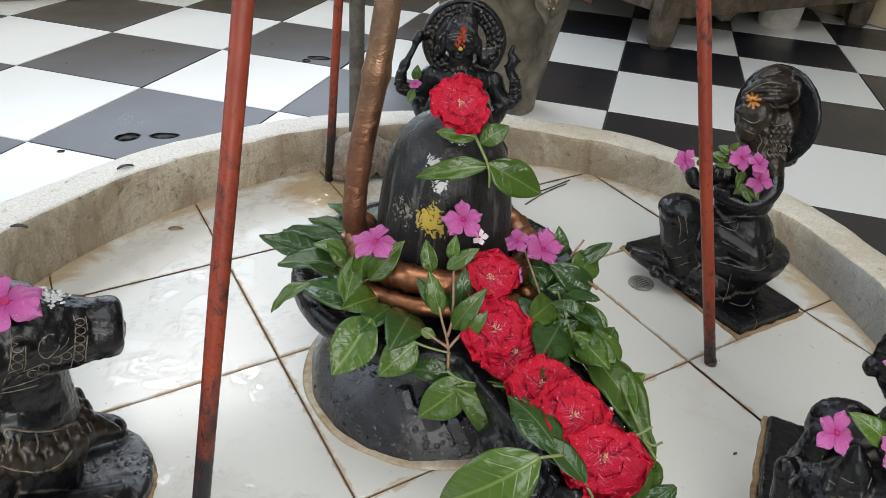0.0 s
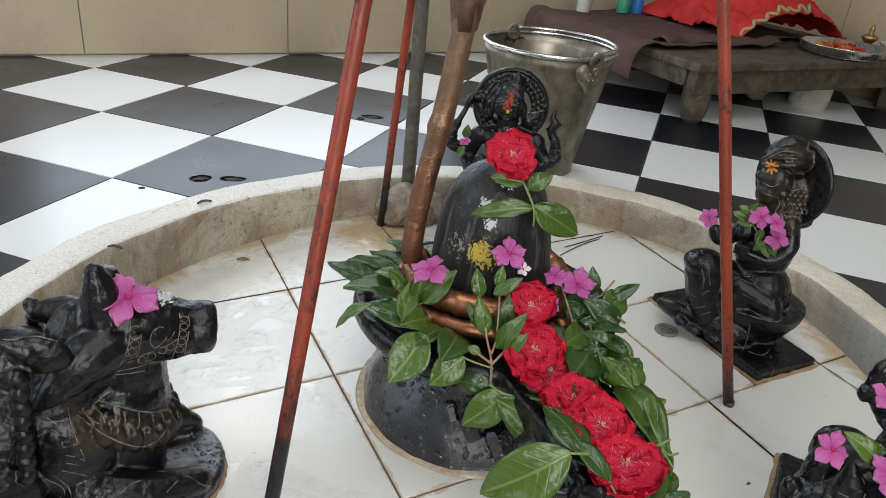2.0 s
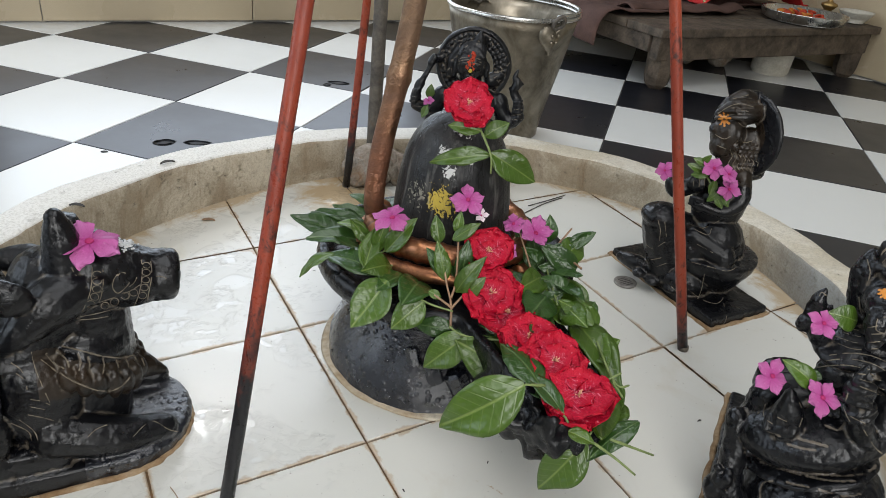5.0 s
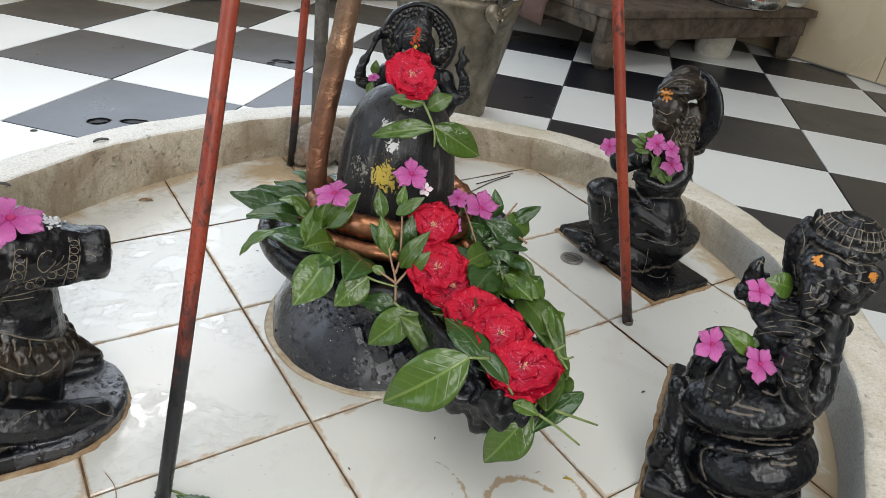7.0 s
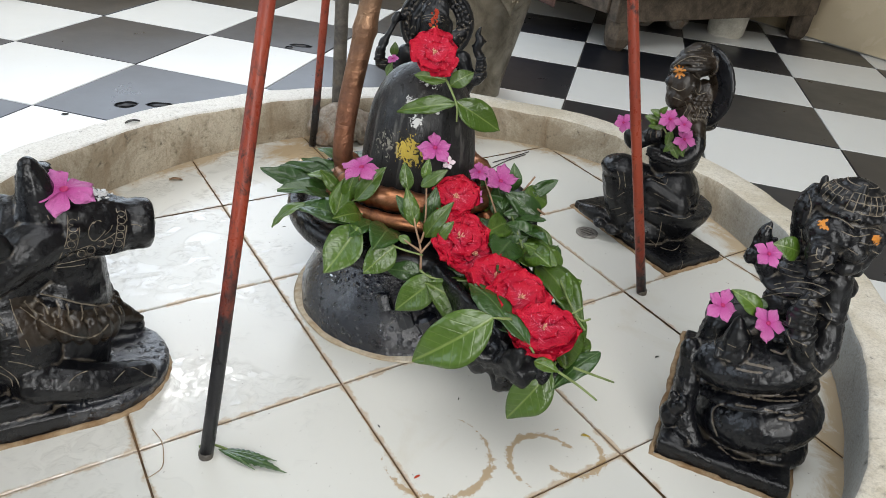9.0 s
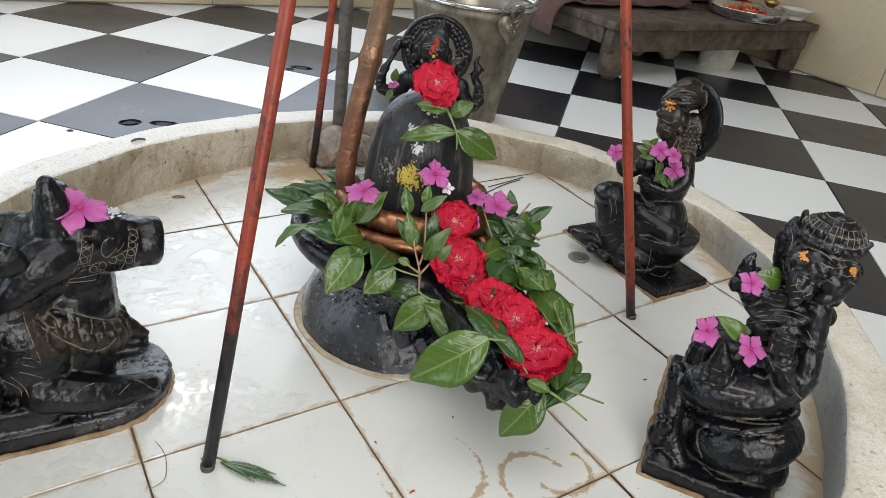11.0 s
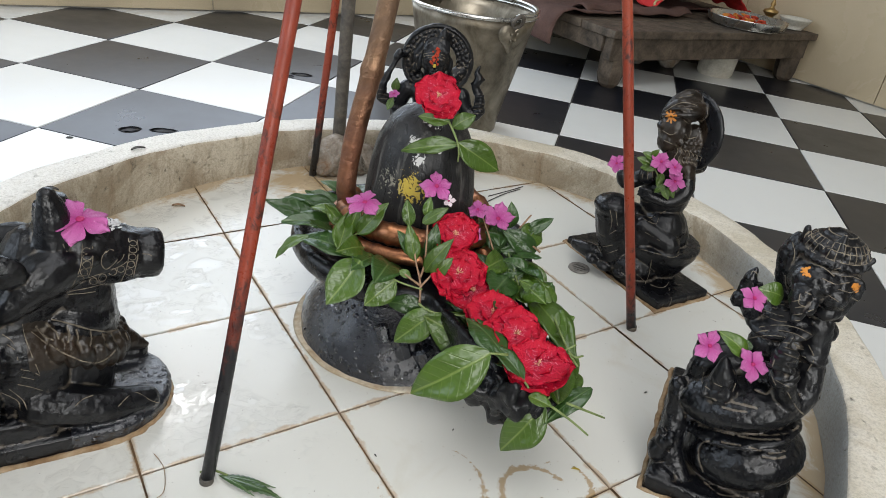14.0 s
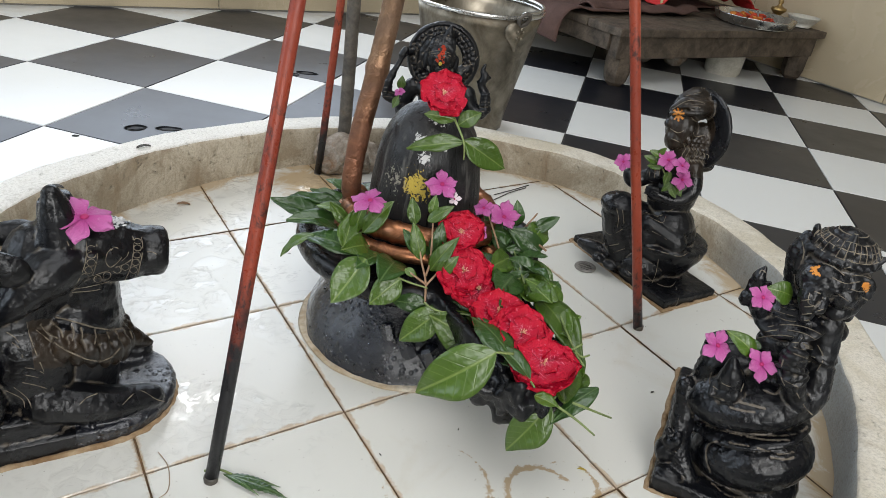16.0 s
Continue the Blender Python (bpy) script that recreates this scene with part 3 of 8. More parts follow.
def limb(bm, path, radii, steps=6):
    """A limb with round ends through the points, with a radius at each."""
    pts = smooth_path(path, steps)
    rs = []
    for i in range(len(pts)):
        t = i / steps
        k = min(int(t), len(radii) - 2)
        rs.append(radii[k] + (radii[k + 1] - radii[k]) * min(1.0, t - k))
    tube(bm, pts, rs, 12)
    blob(bm, pts[0], (rs[0],) * 3, u=12, w=8)
    blob(bm, pts[-1], (rs[-1],) * 3, u=12, w=8)


def welded(bm, voxel, rounds=2):
    """Weld overlapping forms into one skin."""
    raw = new("raw", mesh_from(bm, "raw"))
    r = raw.modifiers.new("weld", "REMESH")
    r.mode, r.voxel_size, r.adaptivity = "VOXEL", voxel, 0.0
    s = raw.modifiers.new("ease", "SMOOTH")
    s.factor, s.iterations = 0.5, rounds
    out = bmesh.new()
    out.from_mesh(raw.evaluated_get(bpy.context.evaluated_depsgraph_get()).to_mesh())
    bpy.data.objects.remove(raw)
    out.normal_update()
    return out


def carved(name, bm, voxel, m, label, category, mats, rough=0.0009, extras=(), region=None, sight=(-1, 0, 0), lines=()):
    """Weld rough forms into one carved stone mesh; extras: (bmesh, slot) for inlaid lines and paste on it; region: slot by place;
    lines: (points, radius, slot) of worn dusty lines, laid onto the surface along sight."""
    out = welded(bm, voxel, 3)
    if region:
        for face in out.faces:
            face.material_index = region(face.calc_center_median())
    me = mesh_from(out, name)
    n = len(me.vertices)
    co, normal = np.empty(n * 3), np.empty(n * 3)
    me.vertices.foreach_get("co", co)
    me.vertices.foreach_get("normal", normal)
    co, normal = co.reshape(n, 3), normal.reshape(n, 3)
    lumps = np.array([1.2 * noise.noise(q * 60) + 0.8 * noise.noise(q * 150) + 0.5 * noise.noise(q * 340) for q in (Vector(c) for c in co)])
    co += normal * (rough * lumps)[:, None]
    laid = {"dust": [], "paste": []}
    chalk = bmesh.new()
    if lines:
        body = bvhtree.BVHTree.FromPolygons([Vector(c) for c in co], [face.vertices[:] for face in me.polygons])
        way = Vector(sight).normalized()
        for points, radius, key in lines:
            if key == "inlay":
                run = []
                for q in smooth_path(points, 7) + [None]:
                    at = body.ray_cast(q - way * 0.3, way)[0] if q else None
                    if at and noise.noise(q * 150) > -0.40 and (not run or (at - run[-1]).length < 0.006):
                        run.append(at + way * 0.0002)
                        continue
                    if len(run) > 2:
                        tube(chalk, run, [radius * (0.85 + 0.7 * noise.noise(v * 260)) for v in run], 5)
                    run = []
                continue
            for q in smooth_path(points, 12):
                at = body.ray_cast(q - way * 0.3, way)[0]
                if at and noise.noise(q * 110) > -0.34:
                    laid[key].append((at.copy(), radius))
        tree = kdtree.KDTree(n)
        for k in range(n):
            tree.insert(co[k], k)
        tree.balance()
    for key, spots in laid.items():
        weight = np.zeros(n)
        for at, radius in spots:
            for near, k, far in tree.find_range(at, radius):
                weight[k] = max(weight[k], 1 - far / radius)
        layer = me.attributes.new(key, "FLOAT", "POINT")
        layer.data.foreach_set("value", weight)
        if key == "dust":
            co -= normal * (0.0009 * weight)[:, None]
    ends = np.empty(len(me.edges) * 2, dtype=np.int64)
    me.edges.foreach_get("vertices", ends)
    one, two = ends[::2], ends[1::2]
    share = np.bincount(ends, minlength=n)[:, None]
    eased = co.copy()
    for _ in range(14):
        pull = np.stack([np.bincount(one, eased[two, k], n) + np.bincount(two, eased[one, k], n) for k in range(3)], 1)
        eased = 0.4 * eased + 0.6 * pull / share
    hollow = np.clip(((eased - co) * normal).sum(1) / 0.0010, 0, 1)
    me.attributes.new("hollow", "FLOAT", "POINT").data.foreach_set("value", hollow)
    me.vertices.foreach_set("co", co.ravel())
    me.update()
    if chalk.faces:
        extras = list(extras) + [(chalk, 1)]
    if extras:
        keep = bmesh.new()
        keep.from_mesh(me)
        for more, slot in extras:
            tmp = mesh_from(more, "tmp")
            before = len(keep.faces)
            keep.from_mesh(tmp)
            keep.faces.ensure_lookup_table()
            for k in range(before, len(keep.faces)):
                keep.faces[k].material_index = slot
            bpy.data.meshes.remove(tmp)
        me = mesh_from(keep, name)
    for key in mats:
        me.materials.append(M[key])
    ob = new(name, me)
    ob.matrix_world = m
    return tagged(ob, label, category)


# ---- plan ----
FLOOR_Z = 0.0089
TILE, GRID_AT, GRID_TURN = 0.3048, (0.0185, 1.1203), radians(44.125)
BASIN_AT, BASIN_A, BASIN_B, BASIN_TURN = (0.131, 0.100), 0.568, 0.500, radians(25.5)
CURB_TOP, CURB_WIDE = 0.087, 0.060
WALL_Y, WALL_X = 1.92, 2.31


def ground_z(x, y):
    """The basin floor falls gently to one side."""
    return 0.0322 * x + 0.0120 * y


def basin_place(angle, out=0.0):
    """A point on the basin's edge, moved outwards."""
    c, s = math.cos(angle), math.sin(angle)
    ex, ey = BASIN_A * c, BASIN_B * s
    nx, ny = c / BASIN_A, s / BASIN_B
    k = out / math.hypot(nx, ny)
    ex, ey = ex + nx * k, ey + ny * k
    ct, st = math.cos(BASIN_TURN), math.sin(BASIN_TURN)
    return BASIN_AT[0] + ex * ct - ey * st, BASIN_AT[1] + ex * st + ey * ct


def basin_depth(x, y):
    """Below 1 within the basin's edge."""
    ct, st = math.cos(BASIN_TURN), math.sin(BASIN_TURN)
    dx, dy = x - BASIN_AT[0], y - BASIN_AT[1]
    return math.hypot((dx * ct + dy * st) / BASIN_A, (-dx * st + dy * ct) / BASIN_B)


# ---- structure ----


def ring_slab(bm, z_of, inner, outer_xy, depth):
    """A slab with a basin-shaped hole (inner: offset of the hole) out to a rectangle."""
    n = 96
    x0, x1, y0, y1 = outer_xy
    cx, cy = BASIN_AT
    top = []
    for k in range(n):
        a = math.tau * k / n
        px, py = basin_place(a, inner)
        d = Vector((px - cx, py - cy)).normalized()
        reach = min(((x1 if d.x > 0 else x0) - cx) / d.x if abs(d.x) > 1e-6 else 99, ((y1 if d.y > 0 else y0) - cy) / d.y if abs(d.y) > 1e-6 else 99)
        top.append((bm.verts.new((px, py, z_of)), bm.verts.new((cx + d.x * reach, cy + d.y * reach, z_of)), bm.verts.new((px, py, z_of - depth))))
    for k in range(n):
        a, b = top[k], top[(k + 1) % n]
        bm.faces.new((a[0], a[1], b[1], b[0]))
        bm.faces.new((a[2], a[0], b[0], b[2]))
    return bm


floor = solid("floor", ring_slab(bmesh.new(), FLOOR_Z - 0.0035, 0.02, (-2.5, WALL_X + 0.25, -2.5, WALL_Y + 0.25), 0.05), "dark_grout", Matrix(), "checkered black and white tiled floor", "floor", kind="structure", smooth=False)

disc = bmesh.new()
edge_ring = []
middle = disc.verts.new((*BASIN_AT, ground_z(*BASIN_AT) - 0.003))
for k in range(96):
    px, py = basin_place(math.tau * k / 96, 0.03)
    edge_ring.append(disc.verts.new((px, py, ground_z(px, py) - 0.003)))
for k in range(96):
    disc.faces.new((middle, edge_ring[k], edge_ring[(k + 1) % 96]))
basin_floor = solid("basin_floor", disc, "grout", Matrix(), "round basin floor of pale glazed tiles with rusty joints", "floor", kind="structure", smooth=False)


def curb_mesh():
    bm = bmesh.new()
    n = 220
    w, top = CURB_WIDE, CURB_TOP
    section = [(0.006, -0.03), (0.003, 0.02), (0.0, 0.045), (-0.001, 0.068), (-0.0005, 0.080), (0.0008, 0.0845), (0.003, 0.0865), (0.010, top), (0.022, top + 0.0005), (0.038, top), (w - 0.005, top - 0.0005), (w - 0.001, top - 0.003), (w, top - 0.008), (w + 0.003, 0.05), (w + 0.006, -0.01)]
    rings = []
    for k in range(n):
        a = math.tau * k / n
        ring = []
        for out, z in section:
            px, py = basin_place(a, out)
            q = Vector((px, py, z))
            lump = noise.noise(q * 9) * 0.0035 + noise.noise(q * 32) * 0.0018 + noise.noise(q * 90) * 0.0009
            px, py = basin_place(a, out + lump)
            ring.append(bm.verts.new((px, py, z + lump * (0.5 if z > 0.06 else 0.1))))
        rings.append(ring)
    for k in range(n):
        a, b = rings[k], rings[(k + 1) % n]
        for j in range(len(section) - 1):
            bm.faces.new((a[j], a[j + 1], b[j + 1], b[j])).material_index = 1 if 5 <= j <= 10 else 0
    bmesh.ops.recalc_face_normals(bm, faces=bm.faces)
    return bm


curb = solid("curb", curb_mesh(), "cement", Matrix(), "low round cement curb, chipped and stained, around the basin", "curb", kind="structure")
curb.data.materials.append(M["curb_top"])

WIN = (-0.42, 1.12, 0.28, 1.95)


def holed_wall(name, along, at, thick, lo, hi, top, hole, label):
    """A wall along x or y at a place, with one opening through it."""
    bm = bmesh.new()
    a, b, c, d = hole
    for u0, u1, z0, z1 in ((lo, a, -0.05, top), (b, hi, -0.05, top), (a, b, -0.05, c), (a, b, d, top)):
        if u1 - u0 < 1e-4 or z1 - z0 < 1e-4:
            continue
        if along == "x":
            box(bm, u0, u1, min(at, at + thick), max(at, at + thick), z0, z1)
        else:
            box(bm, min(at, at + thick), max(at, at + thick), u0, u1, z0, z1)
    return solid(name, bm, "plaster", Matrix(), label, "wall", kind="structure", smooth=False)


wall_back = holed_wall("wall_north", "x", WALL_Y + 0.010, 0.16, -2.5, WALL_X + 0.25, 2.6, WIN, "wall faced with cream tiles under a window")
wall_right = holed_wall("wall_east", "y", WALL_X + 0.010, 0.16, -2.5, WALL_Y + 0.01, 2.6, (0, 0, 0, 0), "wall faced with cream tiles")
# West and south walls are out of view, added to enclose and shape the light.
holed_wall("wall_west", "y", -2.2, -0.16, -2.5, WALL_Y + 0.01, 2.6, (-0.3, 1.85, 0.1, 2.3), "unseen plastered wall, added with a wide opening for side light")
holed_wall("wall_south", "x", -2.2, -0.16, -2.2, WALL_X + 0.01, 2.6, (-1.5, 0.0, 0.0, 2.3), "unseen plastered wall, added with an opening for fill light")
# Unseen ceiling, added to keep the room dim, with a gap for overhead fill.
HATCH = (-0.95, 1.05, -1.30, 0.60)
roof = bmesh.new()
for x0, x1, y0, y1 in ((-2.5, HATCH[0], -2.5, WALL_Y + 0.25), (HATCH[1], WALL_X + 0.25, -2.5, WALL_Y + 0.25), (HATCH[0], HATCH[1], -2.5, HATCH[2]), (HATCH[0], HATCH[1], HATCH[3], WALL_Y + 0.25)):
    box(roof, x0, x1, y0, y1, 2.6, 2.7)
solid("ceiling", roof, "plaster", Matrix(), "unseen grey plastered ceiling, added with a gap for the overhead fill light", "ceiling", kind="structure", smooth=False)
solid("ground", box(bmesh.new(), -60, 60, -60, 60, -0.30, -0.12), "plaster", Matrix(), "bare earth outside the room", "ground", kind="structure", smooth=False)


def window_bars():
    t = thing("window_1", pose(0, 0, 0), "open window with a plain painted frame", "window", kind="structure")
    a, b, c, d = WIN
    for x0, x1, z0, z1 in ((a, a + 0.04, c, d), (b - 0.04, b, c, d), (a + 0.04, b - 0.04, c, c + 0.04), (a + 0.04, b - 0.04, d - 0.04, d)):
        part("frame_bar", box(bmesh.new(), x0, x1, WALL_Y + 0.05, WALL_Y + 0.09, z0, z1, 0.004), "frame", t, smooth=False)


window_bars()

# ---- Nandi, the other stone figures ----


def worn_slab(bm, x0, x1, y0, y1, z0, z1):
    box(bm, x0, x1, y0, y1, z0, z1, 0.004)


def bull():
    """Seated stone bull, facing +x."""
    bm = bmesh.new()
    # slab with a round front
    worn_slab(bm, -0.155, 0.055, -0.072, 0.072, -0.01, 0.018)
    lathe(bm, [(0, -0.01), (0.072, -0.01), (0.073, 0.014), (0.069, 0.018), (0, 0.019)], 28, pose(0.048, 0, 0))
    # body, rump, hump
    blob(bm, (-0.075, 0, 0.090), (0.090, 0.060, 0.072))
    blob(bm, (-0.110, 0, 0.075), (0.060, 0.066, 0.068))
    blob(bm, (-0.045, 0, 0.150), (0.042, 0.030, 0.040))
    box(bm, -0.150, 0.010, -0.066, 0.066, 0.0, 0.040, 0.008)
    # chest and neck
    limb(bm, [(-0.03, 0, 0.10), (0.000, 0, 0.145), (0.035, 0, 0.170)], [0.054, 0.042, 0.034])
    limb(bm, [(0.038, 0, 0.165), (0.038, 0, 0.125), (0.034, 0, 0.080), (0.022, 0, 0.040)], [0.033, 0.037, 0.040, 0.046])
    # head and muzzle
    limb(bm, [(0.010, 0, 0.178), (0.045, 0, 0.180), (0.080, 0, 0.172), (0.098, 0, 0.168)], [0.030, 0.0365, 0.0295, 0.0240])
    lathe(bm, [(0, -0.012), (0.0245, -0.012), (0.0236, 0.0), (0.0246, 0.004), (0.0248, 0.011), (0.0236, 0.0165), (0.0195, 0.0200), (0.011, 0.0213), (0, 0.0215)], 36, pose(0.0985, 0, 0.1705, 0, 98, 0))
    blob(bm, (0.040, 0, 0.208), (0.030, 0.024, 0.012))
    for s in (-1, 1):
        # horn, ear, the sweep of the neck below the ear
        limb(bm, [(0.0275, 0.0150 * s, 0.196), (0.0285, 0.0150 * s, 0.224), (0.0265, 0.0150 * s, 0.243 if s < 0 else 0.222)], [0.0185, 0.0150, 0.0085])
        limb(bm, [(0.0446, 0.014 * s, 0.1787), (0.0158, 0.0323 * s, 0.1738), (-0.0093, 0.0415 * s, 0.1548), (-0.0245, 0.0434 * s, 0.1415)], [0.0218, 0.0224, 0.0144, 0.0067])
        if s < 0:
            blob(bm, (-0.018, -0.047, 0.192), (0.024, 0.009, 0.017), (0, 18, -6))
            limb(bm, [(-0.025, -0.047, 0.197), (-0.040, -0.050, 0.208)], [0.011, 0.004])
        else:
            limb(bm, [(0.020, 0.018, 0.180), (-0.004, 0.028, 0.184), (-0.026, 0.030, 0.187)], [0.012, 0.0155, 0.009])
        blob(bm, (0.052, 0.033 * s, 0.186), (0.010, 0.006, 0.007))
        # shoulder, folded forelegs and haunches
        blob(bm, (-0.010, 0.040 * s, 0.078), (0.036, 0.020, 0.050))
        limb(bm, [(0.000, 0.046 * s, 0.045), (0.045, 0.050 * s, 0.032), (0.090, 0.042 * s, 0.022)], [0.024, 0.019, 0.014])
        limb(bm, [(0.010, 0.044 * s, 0.024), (0.085, 0.040 * s, 0.018)], [0.016, 0.012])
        blob(bm, (-0.085, 0.058 * s, 0.062), (0.055, 0.020, 0.045))
        # a strand of carved tassels
        for k in range(8):
            blob(bm, (-0.0335 - 0.0008 * k, (0.0555 + 0.0014 * k) * s, 0.178 - 0.0125 * k), (0.0075, 0.007, 0.0095), (12 * s, 30 * (k % 2) - 15, 0), 12, 8)
    blob(bm, (0.030, 0, 0.112), (0.044, 0.048, 0.034))
    # scalloped collar, higher at the sides than at its pointed front
    for k in range(-7, 8):
        a = radians(k * 15)
        c, s = math.cos(a), math.sin(a)
        blob(bm, (0.030 + 0.047 * c, 0.052 * s, 0.098 - 0.024 * c), (0.007, 0.0075, 0.016), (0, 8, k * 15), 12, 8)
        blob(bm, (0.030 + 0.042 * c, 0.046 * s, 0.114 - 0.026 * c), (0.007, 0.009, 0.006), (0, 0, k * 15), 12, 8)
    limb(bm, [(0.050, 0, 0.078), (0.076, 0, 0.070), (0.097, 0, 0.060)], [0.022, 0.015, 0.004])

    def on_head(x, a):
        """A place on the side of the head, a: degrees from the top."""
        for x0, x1, r0, r1, z0, z1 in ((0.010, 0.045, 0.030, 0.037, 0.178, 0.180), (0.045, 0.080, 0.037, 0.031, 0.180, 0.172), (0.080, 0.120, 0.031, 0.026, 0.172, 0.166)):
            if x <= x1:
                break
        t = (x - x0) / (x1 - x0)
        r, z = r0 + (r1 - r0) * t + 0.0004, z0 + (z1 - z0) * t
        return Vector((x, -r * math.sin(radians(a)), z + r * math.cos(radians(a))))

    ash = bmesh.new()
    for k in range(110):
        x, a = random.gauss(0.070, 0.007), random.gauss(4, 11)
        blob(ash, on_head(x, -a), (random.uniform(0.0010, 0.0036), random.uniform(0.0008, 0.0026), 0.0007), (-a, 12, random.uniform(0, 180)), 8, 5)
    bridle_lines = (
        ((0.0521, 0.2174), (0.0494, 0.2020), (0.0459, 0.1891), (0.0382, 0.1726)),
        ((0.0601, 0.2138), (0.0581, 0.2008), (0.0553, 0.1877), (0.0525, 0.1813)),
        ((0.0363, 0.1688), (0.0524, 0.1703), (0.0680, 0.1742), (0.0805, 0.1784)),
        ((0.0524, 0.1805), (0.0690, 0.1852), (0.0804, 0.1896), (0.0874, 0.1941)),
        ((0.0929, 0.2217), (0.0911, 0.2072), (0.0869, 0.1886), (0.0817, 0.1740)),
        ((0.1005, 0.2195), (0.0988, 0.2035), (0.0947, 0.1875), (0.0913, 0.1725)),
        ((0.0711, 0.2076), (0.0670, 0.2023), (0.0651, 0.1939), (0.0684, 0.1880), (0.0744, 0.1918), (0.0794, 0.1985), (0.0783, 0.2062), (0.0743, 0.2088), (0.0705, 0.2056)),
        ((0.0785, 0.1931), (0.0833, 0.1974), (0.0859, 0.2025)),
        ((0.1025, 0.2017), (0.1070, 0.2008), (0.1106, 0.1976)),
        ((0.0363, 0.2219), (0.0374, 0.2141), (0.0390, 0.2100)),
        ((0.0348, 0.1657), (0.0475, 0.1649), (0.0584, 0.1656)),
    )
    collar_lines = (
        ((0.0192, 0.1408), (0.0331, 0.1323), (0.0475, 0.1235), (0.0628, 0.1189), (0.0767, 0.1200)),
        ((0.0011, 0.1301), (0.0098, 0.1166), (0.0209, 0.1021), (0.0349, 0.0897), (0.0479, 0.0835), (0.0598, 0.0870), (0.0675, 0.0947)),
        ((0.0296, 0.1301), (0.0301, 0.1211), (0.0274, 0.1113)),
        ((0.0366, 0.1243), (0.0368, 0.1162), (0.0343, 0.1082)),
        ((0.0483, 0.1204), (0.0480, 0.1114), (0.0455, 0.1043)),
        ((0.0592, 0.1166), (0.0600, 0.1082)),
        ((0.0683, 0.1163), (0.0690, 0.1069)),
        ((0.0769, 0.1175), (0.0785, 0.1080)),
        ((0.0832, 0.1147), (0.0844, 0.1061)),
        ((0.0059, 0.1348), (0.0089, 0.1256), (0.0162, 0.1167)),
        ((0.0144, 0.1360), (0.0195, 0.1263), (0.0206, 0.1172)),
    )
    body_lines = (
        ((-0.0047, 0.1398), (-0.0046, 0.1255), (-0.0023, 0.1044), (0.0011, 0.0823)),
        ((-0.0187, 0.1198), (-0.0138, 0.1115), (-0.0133, 0.1010)),
        ((-0.0305, 0.0687), (-0.0196, 0.0563), (-0.0186, 0.0458)),
        ((-0.0239, 0.0707), (-0.0154, 0.0558), (-0.0136, 0.0437)),
        ((-0.0170, 0.0745), (-0.0072, 0.0688), (0.0011, 0.0628)),
        ((-0.0134, 0.0822), (-0.0040, 0.0767), (0.0018, 0.0715)),
        ((-0.0127, 0.0903), (-0.0048, 0.0862), (0.0008, 0.0805)),
        ((-0.0210, 0.1318), (-0.0159, 0.1250), (-0.0138, 0.1188)),
        ((0.0246, 0.0375), (0.0322, 0.0437), (0.0418, 0.0461)),
        ((0.0614, 0.0271), (0.0796, 0.0393), (0.0936, 0.0251), (0.1035, 0.0188)),
    )
    scallops = (
        ((0.0548, 0.2092),),
        ((0.0535, 0.2015),),
        ((0.0523, 0.1936),),
        ((0.0496, 0.1864),),
        ((0.0457, 0.1794),),
        ((0.0574, 0.1770),),
        ((0.0652, 0.1797),),
        ((0.0742, 0.1844),),
        ((0.0815, 0.1867),),
        ((0.0959, 0.2147),),
        ((0.0946, 0.2068),),
        ((0.0929, 0.1988),),
        ((0.0909, 0.1908),),
        ((0.0887, 0.1828),),
    )
    marks = [([(x, -0.05, z) for x, z in ln], 0.0006, "inlay") for ln in bridle_lines + collar_lines + body_lines]
    marks += [([(x, -0.05, z) for x, z in ln], 0.0019, "dust") for ln in collar_lines]
    for ((x, z),) in scallops:
        marks.append(([(x + 0.0034 * math.cos(math.tau * k / 8), -0.05, z + 0.0034 * math.sin(math.tau * k / 8)) for k in range(9)], 0.0005, "inlay"))

    def region(q):
        """The collar is worn brown."""
        if q.z < 0.0215 and q.x > 0.02:
            return 4
        c = (q.x - 0.030) / max(0.01, math.hypot(q.x - 0.030, q.y))
        return 2 if 0.080 < q.z + 0.025 * c < 0.120 and math.hypot(q.x - 0.030, q.y) > 0.041 and q.x > -0.005 else 0

    x, y = -0.268, 0.128
    return carved("bull_statue", bm, 0.0014, pose(x, y, ground_z(x, y), 0, 0, -4), "seated black stone bull statue with carved bridle and scalloped collar", "statue", ["stone_wet", "carved", "brown_carved", "ash", "stone_dripping"], rough=0.0006, extras=[(ash, 3)], region=region, sight=(-0.1, 0.79, -0.60), lines=marks)


